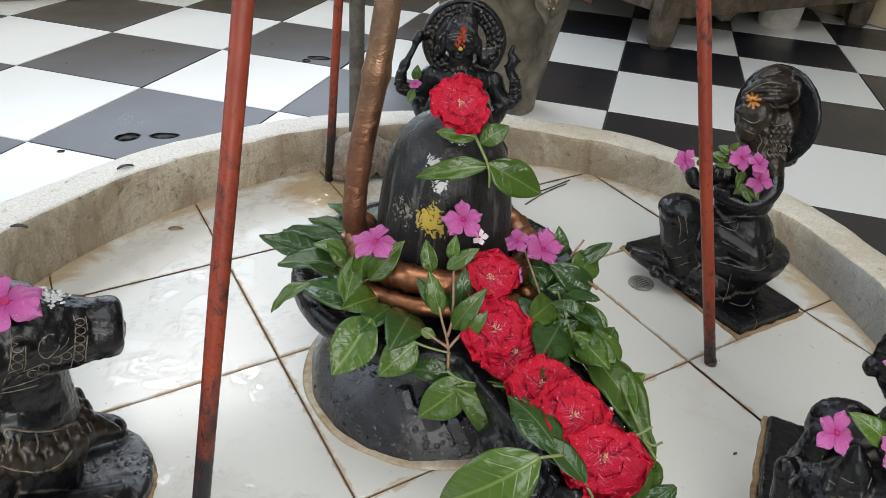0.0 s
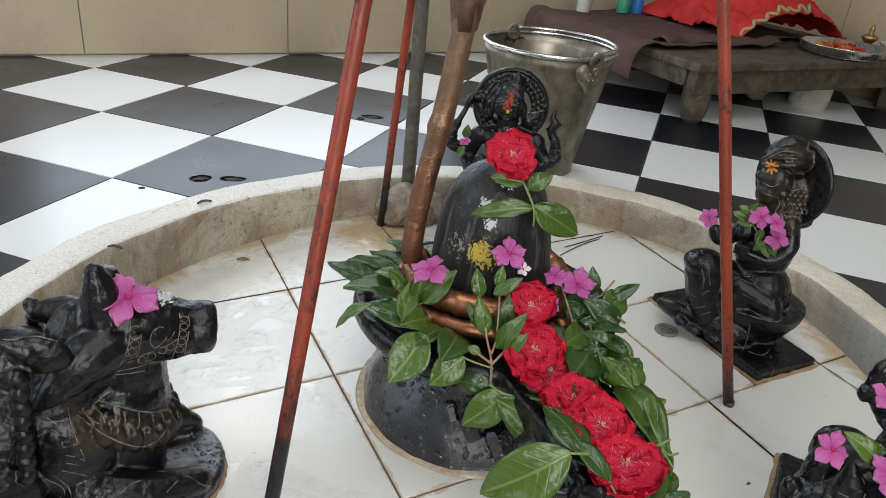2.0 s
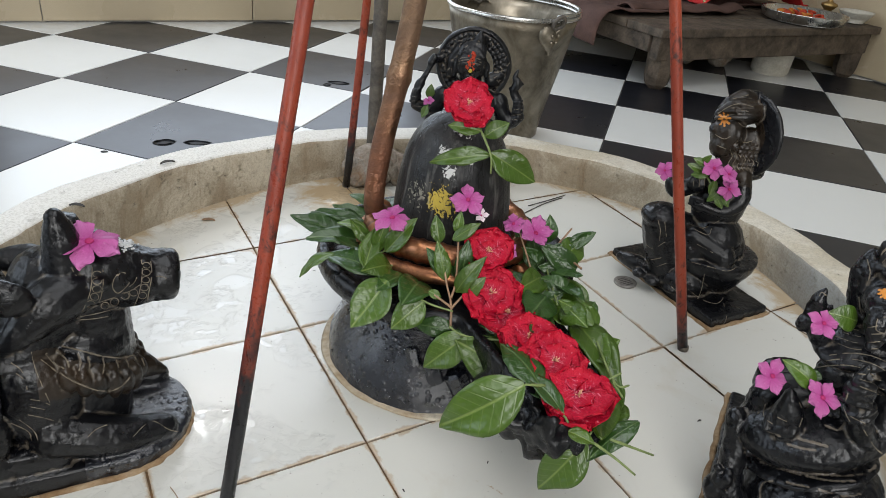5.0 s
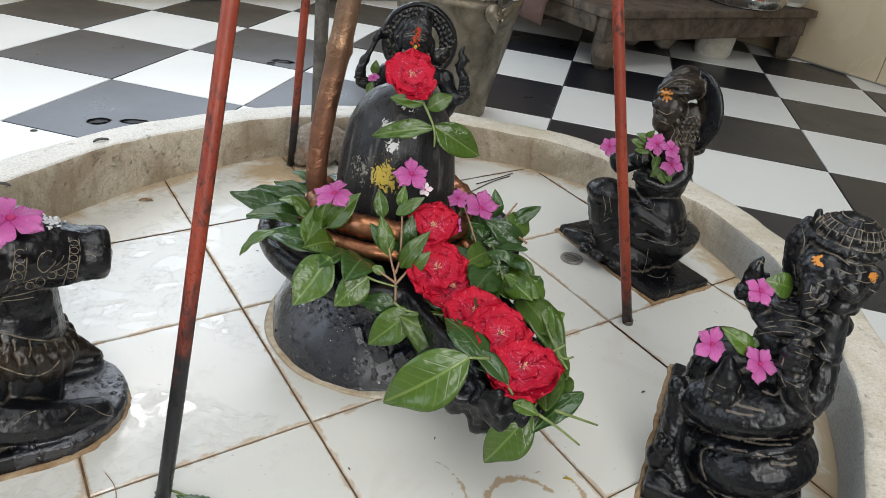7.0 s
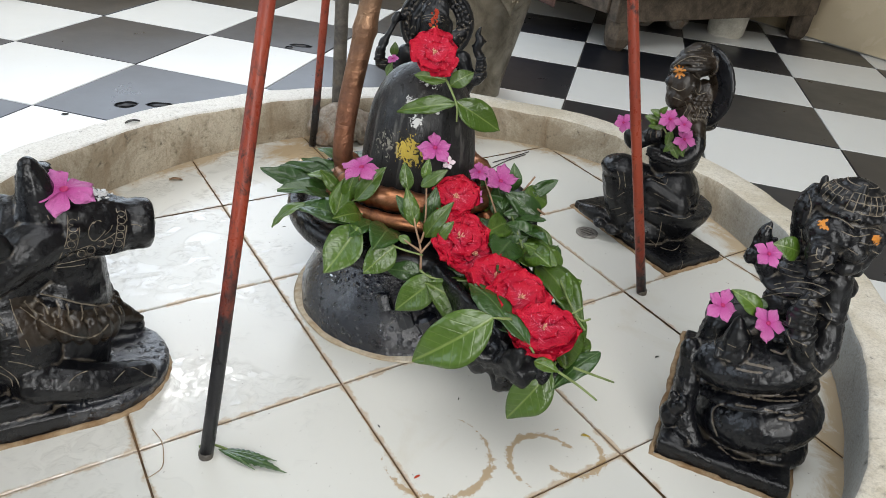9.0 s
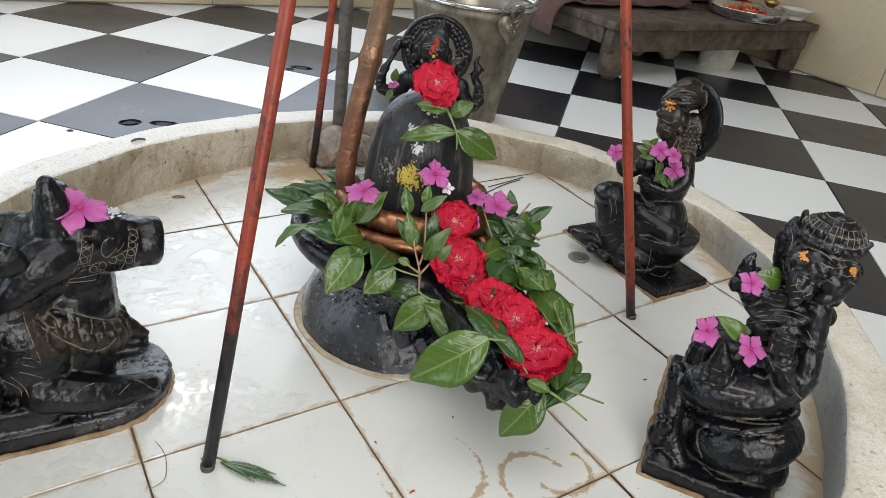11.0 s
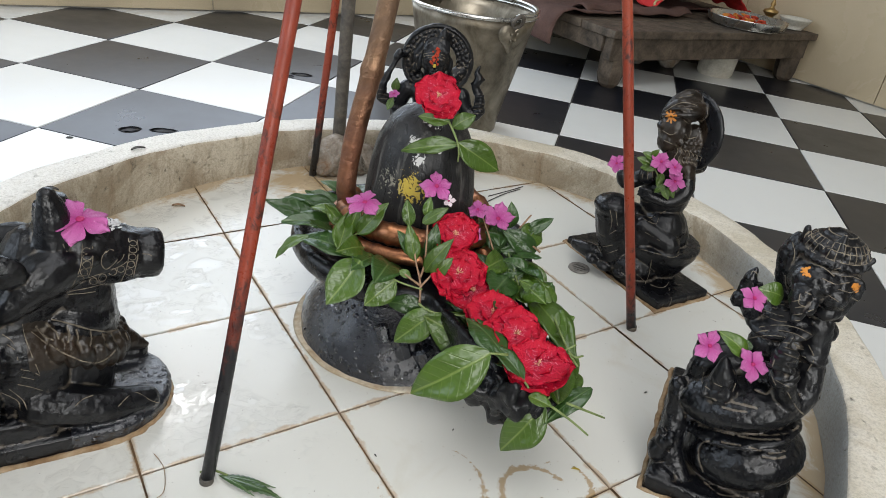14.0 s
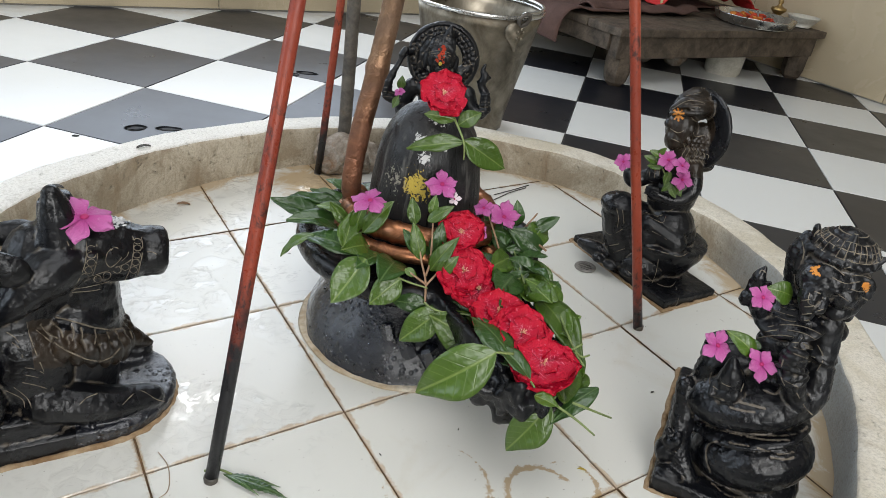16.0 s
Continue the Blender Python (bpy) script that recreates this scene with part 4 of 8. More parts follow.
def seated_god():
    """Plain seated stone figure with four arms, a studded disc behind its head; its front to +x."""
    bm, paste = bmesh.new(), bmesh.new()
    worn_slab(bm, -0.05, 0.06, -0.07, 0.07, -0.01, 0.012)
    blob(bm, (-0.005, 0, 0.045), (0.059, 0.071, 0.032))
    for s in (1, -1):
        limb(bm, [(0.005, 0.033 * s, 0.078), (0.052, 0.057 * s, 0.074), (0.059, -0.005 * s, 0.067)], [0.025, 0.023, 0.015])
    limb(bm, [(0, 0, 0.080), (-0.002, 0, 0.118), (-0.004, 0, 0.156)], [0.042, 0.031, 0.037])
    blob(bm, (-0.004, 0, 0.168), (0.025, 0.050, 0.020))
    limb(bm, [(-0.004, -0.002, 0.18), (-0.002, -0.003, 0.202)], [0.018, 0.018])
    # head, nose, ears, hair with a topknot
    blob(bm, (0.000, -0.004, 0.2260), (0.027, 0.0250, 0.0290))
    blob(bm, (0.025, -0.004, 0.2230), (0.006, 0.0042, 0.0090))
    blob(bm, (0.021, -0.004, 0.2080), (0.008, 0.0080, 0.0050))
    for s in (1, -1):
        blob(bm, (0.022, -0.004 + 0.0095 * s, 0.2300), (0.0050, 0.0058, 0.0034))
        blob(bm, (0.000, -0.004 + 0.026 * s, 0.2170), (0.007, 0.0050, 0.0150), u=10, w=7)
    for k in range(9):
        a = radians(-80 + 20 * k)
        limb(bm, [(0.012, -0.004 + 0.018 * math.sin(a), 0.2400 + 0.008 * math.cos(a)), (-0.002, -0.003 + 0.016 * math.sin(a), 0.2500 + 0.008 * math.cos(a)), (-0.008, 0.003, 0.262)], [0.0040, 0.0048, 0.0040], 4)
    blob(bm, (-0.006, 0.004, 0.2640), (0.010, 0.0095, 0.0090))
    limb(bm, [(-0.006, 0.004, 0.268), (-0.006, 0.006, 0.277)], [0.0060, 0.0028])
    # hair spread on one side closes the ring there
    limb(bm, [(-0.012, -0.024, 0.246), (-0.014, -0.034, 0.226), (-0.012, -0.036, 0.204)], [0.011, 0.012, 0.010])
    limb(bm, [(-0.014, 0.006, 0.262), (-0.018, 0.014, 0.262)], [0.010, 0.008])
    limb(bm, [(-0.014, 0.030, 0.200), (-0.018, 0.042, 0.206)], [0.013, 0.010])
    lathe(bm, [(0.0330, -0.005), (0.0585, -0.0055), (0.0622, -0.004), (0.0630, 0.0), (0.0622, 0.004), (0.0585, 0.0055), (0.0330, 0.005)], 56, pose(-0.020, -0.0015, 0.2190, 0, 90, 0), closed=True)
    tube(bm, [(-0.0145, -0.0015 + 0.0585 * math.cos(math.tau * k / 56), 0.2190 + 0.0585 * math.sin(math.tau * k / 56)) for k in range(57)], 0.0022, 6)
    for r, count, size in ((0.0370, 26, 0.0030), (0.0440, 32, 0.0034), (0.0510, 38, 0.0032)):
        for k in range(count):
            a = math.tau * k / count + r * 90
            blob(bm, (-0.0145, -0.0015 + r * math.cos(a), 0.2190 + r * math.sin(a)), (0.0030, size * random.uniform(0.6, 1.0), size * random.uniform(0.6, 1.0)), (math.degrees(a), 0, 0), 7, 5)
    # lower arms
    for s in (1, -1):
        limb(bm, [(-0.004, 0.048 * s, 0.168), (0.000, 0.061 * s, 0.130), (0.038, 0.046 * s, 0.118), (0.048, 0.036 * s, 0.142)], [0.0150, 0.0132, 0.0115, 0.0112])
    # raised hand with a drum on a rod
    limb(bm, [(-0.004, -0.044, 0.166), (0.000, -0.066, 0.145), (0.008, -0.088, 0.150)], [0.0135, 0.0115, 0.0100])
    blob(bm, (0.009, -0.090, 0.163), (0.0085, 0.0095, 0.0125))
    for k in range(4):
        limb(bm, [(0.015, -0.098 + 0.002 * k, 0.157 + 0.006 * k), (0.019, -0.090 + 0.001 * k, 0.159 + 0.006 * k), (0.015, -0.082, 0.162 + 0.006 * k)], [0.0026, 0.0031, 0.0024], 4)
    limb(bm, [(0.010, -0.092, 0.172), (0.010, -0.0839, 0.186), (0.000, -0.0665, 0.2245)], [0.0052, 0.0048, 0.0045])
    limb(bm, [(0.010, -0.0862, 0.1815), (0.009, -0.0838, 0.187)], [0.0078, 0.0078], 3)
    limb(bm, [(0.001, -0.0700, 0.2200), (0.000, -0.0655, 0.2290)], [0.0070, 0.0062], 3)
    limb(bm, [(0.000, -0.0655, 0.2240), (-0.012, -0.056, 0.2230)], [0.0050, 0.0050], 3)
    # raised hand with a flame-shaped deer
    limb(bm, [(-0.004, 0.044, 0.166), (0.000, 0.070, 0.138), (0.002, 0.084, 0.148)], [0.0135, 0.0115, 0.0100])
    blob(bm, (0.002, 0.081, 0.162), (0.0085, 0.0100, 0.0120))
    for k in range(4):
        limb(bm, [(0.009, 0.073, 0.156 + 0.006 * k), (0.012, 0.081, 0.158 + 0.006 * k), (0.009, 0.089 - 0.001 * k, 0.160 + 0.006 * k)], [0.0026, 0.0031, 0.0022], 4)
    limb(bm, [(0.002, 0.0780, 0.176), (0.001, 0.0700, 0.190), (0.001, 0.0740, 0.203), (0.000, 0.0690, 0.212), (0.000, 0.0722, 0.2250)], [0.0080, 0.0072, 0.0080, 0.0050, 0.0018])
    limb(bm, [(0.001, 0.0740, 0.200), (0.001, 0.0830, 0.203)], [0.0050, 0.0022], 3)
    limb(bm, [(0.001, 0.0710, 0.188), (0.001, 0.0620, 0.194)], [0.0046, 0.0022], 3)
    # vermilion down the brow, a yellow spot below it
    for k in range(26):
        f = k / 25
        z, y = 0.2500 - 0.026 * f, -0.004 + random.gauss(0, 0.0022 + 0.0020 * f)
        x = 0.0280 - 14 * (z - 0.2330) ** 2 - 10 * (y + 0.004) ** 2
        blob(paste, (x, y, z), (0.0016, random.uniform(0.0012, 0.0026), random.uniform(0.0016, 0.0036)), (random.uniform(-40, 40), 0, 0), 7, 5)
    spot = bmesh.new()
    blob(spot, (0.0300, -0.004, 0.2215), (0.0016, 0.0032, 0.0034), u=10, w=7)
    marks = []
    for j in range(3):
        marks.append(([(0.03, -0.004 + 0.022 * math.sin(radians(a)), 0.236 + 0.0045 * j - 0.003 * math.sin(radians(a)) ** 2) for a in range(-85, 86, 17)], 0.0006, "inlay"))
    for k in range(70):
        a, r = random.uniform(0, math.tau), random.uniform(0.034, 0.060)
        y, z = -0.0015 + r * math.cos(a), 0.2190 + r * math.sin(a)
        marks.append(([(0, y, z), (0, y + random.uniform(-0.004, 0.004), z + random.uniform(-0.004, 0.004))], 0.0021, "dust"))
    for z in (0.150, 0.158, 0.166):
        for y in (-0.086, 0.082):
            marks.append(([(0.02, y - 0.008, z), (0.02, y + 0.008, z + 0.002)], 0.0017, "dust"))
    x, y = 0.385, 0.492
    return carved("seated_god_statue", bm, 0.0016, pose(x, y, ground_z(x, y), 0, 0, 236), "seated black stone figure with studded disc behind its head", "statue", ["stone", "carved", "vermilion", "turmeric"], rough=0.0006, extras=[(paste, 2), (spot, 3)], sight=(-0.90, 0, -0.44), lines=marks)


def elephant_figure():
    """Plain stone elephant-headed figure with a round belly; its front three-quarters to +x."""
    bm = bmesh.new()
    # slab
    worn_slab(bm, -0.081, 0.043, -0.137, 0.080, -0.01, 0.014)
    bmesh.ops.transform(bm, matrix=pose(0, 0, 0, 0, 0, 276), verts=bm.verts)
    # seat, folded leg, belly roll
    lean = (21, 0, 0)
    blob(bm, (0.006, 0.0480, 0.012), (0.046, 0.0500, 0.022))
    blob(bm, (0.0103, 0.0396, 0.0423), (0.056, 0.0600, 0.036), lean, 28, 18)
    blob(bm, (0.0102, 0.0281, 0.0723), (0.0535, 0.0580, 0.010), lean, 28, 14)
    blob(bm, (0.0101, 0.0185, 0.1011), (0.0560, 0.0625, 0.0285), lean, 28, 16)
    # raised knee, the sweet held on it
    blob(bm, (-0.002, -0.0120, 0.1260), (0.016, 0.0260, 0.0280), (-12, 0, 0), 24, 16)
    limb(bm, [(-0.010, 0.030, 0.122), (0.004, -0.004, 0.132), (0.012, -0.020, 0.120), (0.016, -0.022, 0.090)], [0.0190, 0.0180, 0.0150, 0.0150])
    limb(bm, [(0.044, 0.000, 0.118), (0.047, -0.0015, 0.136), (0.050, -0.0055, 0.157)], [0.0165, 0.0118, 0.0022])
    for k in range(4):
        limb(bm, [(0.052, -0.014 + 0.0070 * k, 0.123 + 0.0022 * k), (0.057, -0.013 + 0.0072 * k, 0.113 + 0.0022 * k)], [0.0034, 0.0030], 3)
    # torso, breast, broad carved collar
    limb(bm, [(-0.0048, 0.033, 0.1217), (-0.0097, 0.0391, 0.1567), (-0.0147, 0.0403, 0.1815)], [0.0331, 0.0308, 0.0258])
    blob(bm, (0.020, 0.024, 0.170), (0.016, 0.019, 0.016))
    blob(bm, (0.0100, 0.0270, 0.1930), (0.028, 0.0320, 0.0085), (14, 14, 0), 28, 12)
    blob(bm, (0.0060, 0.0290, 0.2010), (0.021, 0.0240, 0.0065), (14, 14, 0), 28, 12)
    blob(bm, (-0.0147, 0.0422, 0.1877), (0.026, 0.036, 0.0146))
    blob(bm, (-0.0250, 0.0520, 0.16), (0.028, 0.0225, 0.0450))
    # near arm: shoulder, elbow, forearm with bangles, open hand
    limb(bm, [(0.0005, 0.0560, 0.1990), (0.0055, 0.0635, 0.1640), (0.0156, 0.0690, 0.1300)], [0.0150, 0.0138, 0.0150])
    limb(bm, [(0.0156, 0.0690, 0.1260), (0.0295, 0.0614, 0.1211), (0.0413, 0.0474, 0.152), (0.0440, 0.0420, 0.166)], [0.0136, 0.0120, 0.0098, 0.0090])
    blob(bm, (0.0453, 0.0400, 0.1760), (0.0085, 0.0125, 0.0125))
    for k in range(4):
        z = 0.1685 + 0.0062 * k
        limb(bm, [(0.0500, 0.0500 - 0.001 * k, z), (0.0545, 0.0400, z + 0.001), (0.0520, 0.0300 + 0.0012 * k, z - 0.001)], [0.0026, 0.0031, 0.0024], 4)
    limb(bm, [(0.049, 0.034, 0.187), (0.046, 0.038, 0.199)], [0.0036, 0.0028], 3)
    for d in (0.0, 0.0055):
        ring = pose(0.0418 + 0.1 * d, 0.0460 - 0.4 * d, 0.1545 + d, 24, 12, 0)
        tube(bm, [ring @ Vector((0.0118 * math.cos(math.tau * k / 18), 0.0118 * math.sin(math.tau * k / 18), 0)) for k in range(19)], 0.0021, 7)
    ring = pose(0.0050, 0.0625, 0.170, -14, 4, 0)
    tube(bm, [ring @ Vector((0.0145 * math.cos(math.tau * k / 20), 0.0145 * math.sin(math.tau * k / 20), 0)) for k in range(21)], 0.0022, 7)
    # far upper hand holding a bud
    limb(bm, [(0.0002, 0.0229, 0.1768), (0.010, 0.0061, 0.1860), (0.0185, -0.0035, 0.2010)], [0.0120, 0.0098, 0.0088])
    blob(bm, (0.0200, -0.0065, 0.2110), (0.0080, 0.0110, 0.0125))
    blob(bm, (0.0215, -0.0150, 0.2055), (0.0065, 0.0070, 0.0085))
    blob(bm, (0.0215, 0.0030, 0.2110), (0.0065, 0.0065, 0.0080))
    limb(bm, [(0.020, -0.0080, 0.2200), (0.020, -0.0115, 0.2300), (0.020, -0.0100, 0.2390)], [0.0060, 0.0062, 0.0022])
    limb(bm, [(0.021, -0.0150, 0.2120), (0.021, -0.0160, 0.2240)], [0.0042, 0.0024])
    limb(bm, [(0.021, 0.0010, 0.2140), (0.021, -0.0010, 0.2270)], [0.0042, 0.0024])
    # head, brow, cheeks, trunk with folds, tusk
    blob(bm, (-0.0030, 0.0450, 0.2420), (0.0290, 0.0310, 0.0270))
    blob(bm, (0.0160, 0.0385, 0.2440), (0.0150, 0.0200, 0.0165))
    blob(bm, (0.0130, 0.0570, 0.2350), (0.0140, 0.0130, 0.0125))
    limb(bm, [(0.0200, 0.0345, 0.2400), (0.0290, 0.0320, 0.2310), (0.0315, 0.0335, 0.2230), (0.0300, 0.0370, 0.2170), (0.0330, 0.0350, 0.2120)], [0.0110, 0.0085, 0.0070, 0.0060, 0.0045])
    for k in range(5):
        f = k / 4
        ring = pose(0.0295 + 0.002 * f, 0.0322 + 0.004 * f, 0.2300 - 0.013 * f, 12, -14, 0)
        r = 0.0086 - 0.0028 * f
        tube(bm, [ring @ Vector((r * math.cos(math.tau * j / 14), r * math.sin(math.tau * j / 14), 0)) for j in range(15)], 0.0011, 6)
    limb(bm, [(0.0260, 0.0440, 0.2290), (0.0370, 0.0440, 0.2240), (0.0430, 0.0400, 0.2250)], [0.0052, 0.0040, 0.0020])
    limb(bm, [(0.0080, 0.0470, 0.2190), (0.0160, 0.0570, 0.2190), (0.0060, 0.0660, 0.2230)], [0.0080, 0.0085, 0.0080])
    blob(bm, (0.0265, 0.0480, 0.2440), (0.0050, 0.0052, 0.0034))
    # ears: one upright, one spread like a fan with a folded rim
    limb(bm, [(-0.006, 0.0135, 0.2720), (-0.006, 0.0105, 0.2520), (-0.004, 0.0150, 0.2300), (-0.002, 0.0220, 0.2150)], [0.0050, 0.0092, 0.0085, 0.0060])
    limb(bm, [(0.002, 0.0165, 0.2660), (0.003, 0.0140, 0.2480), (0.004, 0.0190, 0.2300)], [0.0030, 0.0036, 0.0030])
    blob(bm, (0.0020, 0.0630, 0.2395), (0.0075, 0.0155, 0.0165), (0, 0, -14))
    limb(bm, [(0.0080, 0.0530, 0.2510), (0.0090, 0.0650, 0.2550), (0.0060, 0.0745, 0.2500), (0.0050, 0.0755, 0.2380), (0.0060, 0.0690, 0.2270)], [0.0032, 0.0040, 0.0040, 0.0034, 0.0030])
    limb(bm, [(0.0100, 0.0570, 0.2430), (0.0110, 0.0660, 0.2450), (0.0080, 0.0710, 0.2380)], [0.0024, 0.0030, 0.0022])
    limb(bm, [(0.0060, 0.0670, 0.2270), (0.0040, 0.0680, 0.2130)], [0.0080, 0.0050])
    # crown: a beaded band, tiers and small spikes
    lathe(bm, [(0, -0.014), (0.0265, -0.012), (0.0265, -0.002), (0.0285, 0.001), (0.0285, 0.004), (0.0265, 0.007), (0.0250, 0.0072), (0.0258, 0.011), (0.0240, 0.0145), (0.0215, 0.0148), (0.0220, 0.018), (0.0185, 0.0210), (0.0140, 0.0212), (0.0140, 0.0240), (0.0090, 0.0262), (0.0040, 0.0280), (0, 0.0285)], 40, pose(-0.0080, 0.0455, 0.2620))
    for k in range(22):
        a = math.tau * k / 22
        blob(bm, (-0.008 + 0.0285 * math.cos(a), 0.0455 + 0.0285 * math.sin(a), 0.2645), (0.0028, 0.0028, 0.0030), u=8, w=6)
    for k in range(16):
        a = math.tau * (k + 0.5) / 16
        blob(bm, (-0.008 + 0.0240 * math.cos(a), 0.0455 + 0.0240 * math.sin(a), 0.2755), (0.0030, 0.0030, 0.0040), u=8, w=6)
    limb(bm, [(-0.0020, 0.0215, 0.2660), (0.0000, 0.0178, 0.2840)], [0.0075, 0.0034])
    limb(bm, [(0.0090, 0.0465, 0.2740), (0.0100, 0.0472, 0.2920)], [0.0075, 0.0024])
    limb(bm, [(0.0010, 0.0660, 0.2640), (0.0000, 0.0752, 0.2735)], [0.0065, 0.0026])
    # small mouse and fruit carved at the feet
    limb(bm, [(0.0297, -0.0371, 0.0944), (0.0398, -0.029, 0.0616), (0.0498, -0.0231, 0.03), (0.06, -0.0026, 0.0075)], [0.0103, 0.0114, 0.0125, 0.0111])
    blob(bm, (0.0560, -0.0330, 0.0300), (0.0130, 0.0110, 0.0150))
    limb(bm, [(0.0590, -0.0300, 0.0420), (0.0640, -0.0240, 0.0500)], [0.0085, 0.0040])
    for y in (-0.036, -0.026):
        blob(bm, (0.0570, y, 0.0520), (0.0035, 0.0040, 0.0050), u=10, w=7)
    blob(bm, (0.0640, -0.0200, 0.0110), (0.0160, 0.0150, 0.0095))
    limb(bm, [(0.0700, -0.0280, 0.0060), (0.0760, -0.0100, 0.0050), (0.0760, 0.0100, 0.0045)], [0.0050, 0.0042, 0.0030])
    blob(bm, (0.0601, 0.0176, 0.0075), (0.012, 0.0175, 0.0061))
    blob(bm, (0.0298, -0.0241, 0.0839), (0.012, 0.0085, 0.0067))
    crown = []
    for r, z in ((0.0280, 0.2705), (0.0245, 0.2775), (0.0195, 0.2835), (0.0120, 0.2875)):
        crown.append([(-0.008 + r * math.cos(radians(a)), 0.0455 + r * math.sin(radians(a)), z) for a in range(-110, 111, 14)])
    for k in range(-7, 8):
        a = radians(13 * k)
        crown.append([(-0.008 + r * math.cos(a), 0.0455 + r * math.sin(a), z) for r, z in ((0.0280, 0.2705), (0.0245, 0.2775), (0.0195, 0.2835))])
    for k in range(3):
        crown.append([(0.030, 0.006 + 0.011 * j + 0.002 * k, 0.1800 + 0.0072 * k + 0.0032 * j - 0.0016 * (j - 2) ** 2) for j in range(5)])
    seat_lines = (
        ((-0.0202, 0.0438), (-0.0005, 0.0445), (0.0242, 0.0508), (0.0499, 0.0611), (0.0703, 0.0744), (0.0778, 0.0861)),
        ((-0.0128, 0.0399), (0.0160, 0.0453), (0.0457, 0.0544), (0.0671, 0.0657)),
        ((0.0190, 0.0355), (0.0431, 0.0428), (0.0616, 0.0448), (0.0767, 0.0558)),
        ((0.0575, 0.0380), (0.0713, 0.0440), (0.0792, 0.0530)),
        ((0.0079, 0.0300), (0.0020, 0.0189), (0.0053, 0.0047), (0.0136, -0.0081)),
        ((0.0190, -0.0201), (0.0374, -0.0238), (0.0526, -0.0179)),
        ((0.0141, 0.0827), (0.0232, 0.0846), (0.0351, 0.0868)),
        ((0.0075, 0.0728), (0.0211, 0.0759), (0.0282, 0.0789)),
        ((0.0292, 0.1051), (0.0383, 0.1057), (0.0418, 0.1136)),
        ((-0.0101, 0.0763), (-0.0004, 0.0771)),
    )
    arm_lines = (
        ((0.0106, 0.1851), (0.0243, 0.1838), (0.0393, 0.1905), (0.0484, 0.2009)),
        ((0.0103, 0.1904), (0.0249, 0.1906), (0.0374, 0.1961), (0.0457, 0.2047)),
        ((0.0126, 0.1968), (0.0254, 0.1977), (0.0375, 0.2040)),
        ((0.0151, 0.2022), (0.0260, 0.2044), (0.0329, 0.2091)),
        ((0.0556, 0.1724), (0.0638, 0.1614), (0.0634, 0.1461)),
        ((0.0331, 0.1619), (0.0436, 0.1656), (0.0536, 0.1659)),
        ((0.0360, 0.1576), (0.0473, 0.1591), (0.0576, 0.1585)),
        ((0.0374, 0.1518), (0.0482, 0.1520), (0.0581, 0.1530)),
        ((0.0402, 0.1228), (0.0541, 0.1220), (0.0643, 0.1311)),
        ((0.0533, 0.1156), (0.0661, 0.1043), (0.0750, 0.1001)),
        ((0.0322, 0.1423), (0.0346, 0.1279), (0.0420, 0.1177)),
        ((-0.0193, 0.1010), (-0.0174, 0.0894), (-0.0081, 0.0858)),
        ((0.0035, 0.1164), (0.0096, 0.1073), (0.0107, 0.0935)),
        ((-0.0074, 0.0945), (0.0007, 0.0945), (0.0052, 0.1009)),
        ((-0.0123, 0.2186), (-0.0116, 0.2230), (-0.0077, 0.2218)),
    )
    head_lines = (
        ((0.0148, 0.2329), (0.0202, 0.2213), (0.0253, 0.2164)),
        ((0.0099, 0.2676), (0.0151, 0.2565), (0.0167, 0.2438)),
        ((0.0313, 0.2494), (0.0412, 0.2483), (0.0509, 0.2439)),
        ((0.0425, 0.2372), (0.0535, 0.2366), (0.0641, 0.2442)),
        ((0.0486, 0.2502), (0.0528, 0.2532)),
        ((0.0556, 0.2457), (0.0641, 0.2511), (0.0733, 0.2509)),
        ((0.0575, 0.2332), (0.0674, 0.2352), (0.0731, 0.2410)),
        ((0.0525, 0.2243), (0.0617, 0.2214)),
        ((0.0308, 0.2152), (0.0327, 0.2055), (0.0387, 0.2045)),
        ((0.0339, 0.2183), (0.0396, 0.2182)),
        ((0.0712, 0.2321), (0.0793, 0.2315)),
    )
    brow = []
    for y, z, reach in ((0.0294, 0.2393, 0.0062), (0.0705, 0.2425, 0.0040)):
        for k in range(9):
            a, r = math.tau * k / 9, reach * (0.7 + 0.5 * ((k * 5) % 7) / 7)
            brow.append([(y + 0.7 * r * math.cos(a), z + r * math.sin(a)), (y + 0.001 * math.cos(a), z)])
    marks = [(ln, 0.0006, "inlay") for ln in crown]
    marks += [([(0, y, z) for y, z in ln], 0.0024, "dust") for ln in seat_lines]
    marks += [([(0, y, z) for y, z in ln], 0.0006, "inlay") for ln in arm_lines + head_lines]
    marks += [([(0, y, z) for y, z in ln], 0.0023, "paste") for ln in brow]
    x, y = 0.324, -0.216
    return carved("elephant_headed_statue", bm, 0.0014, pose(x, y, ground_z(x, y), 0, 0, -152), "black stone elephant-headed figure on a square slab", "statue", ["stone_wet", "carved", "saffron"], sight=(-0.848, 0, -0.53), lines=marks)


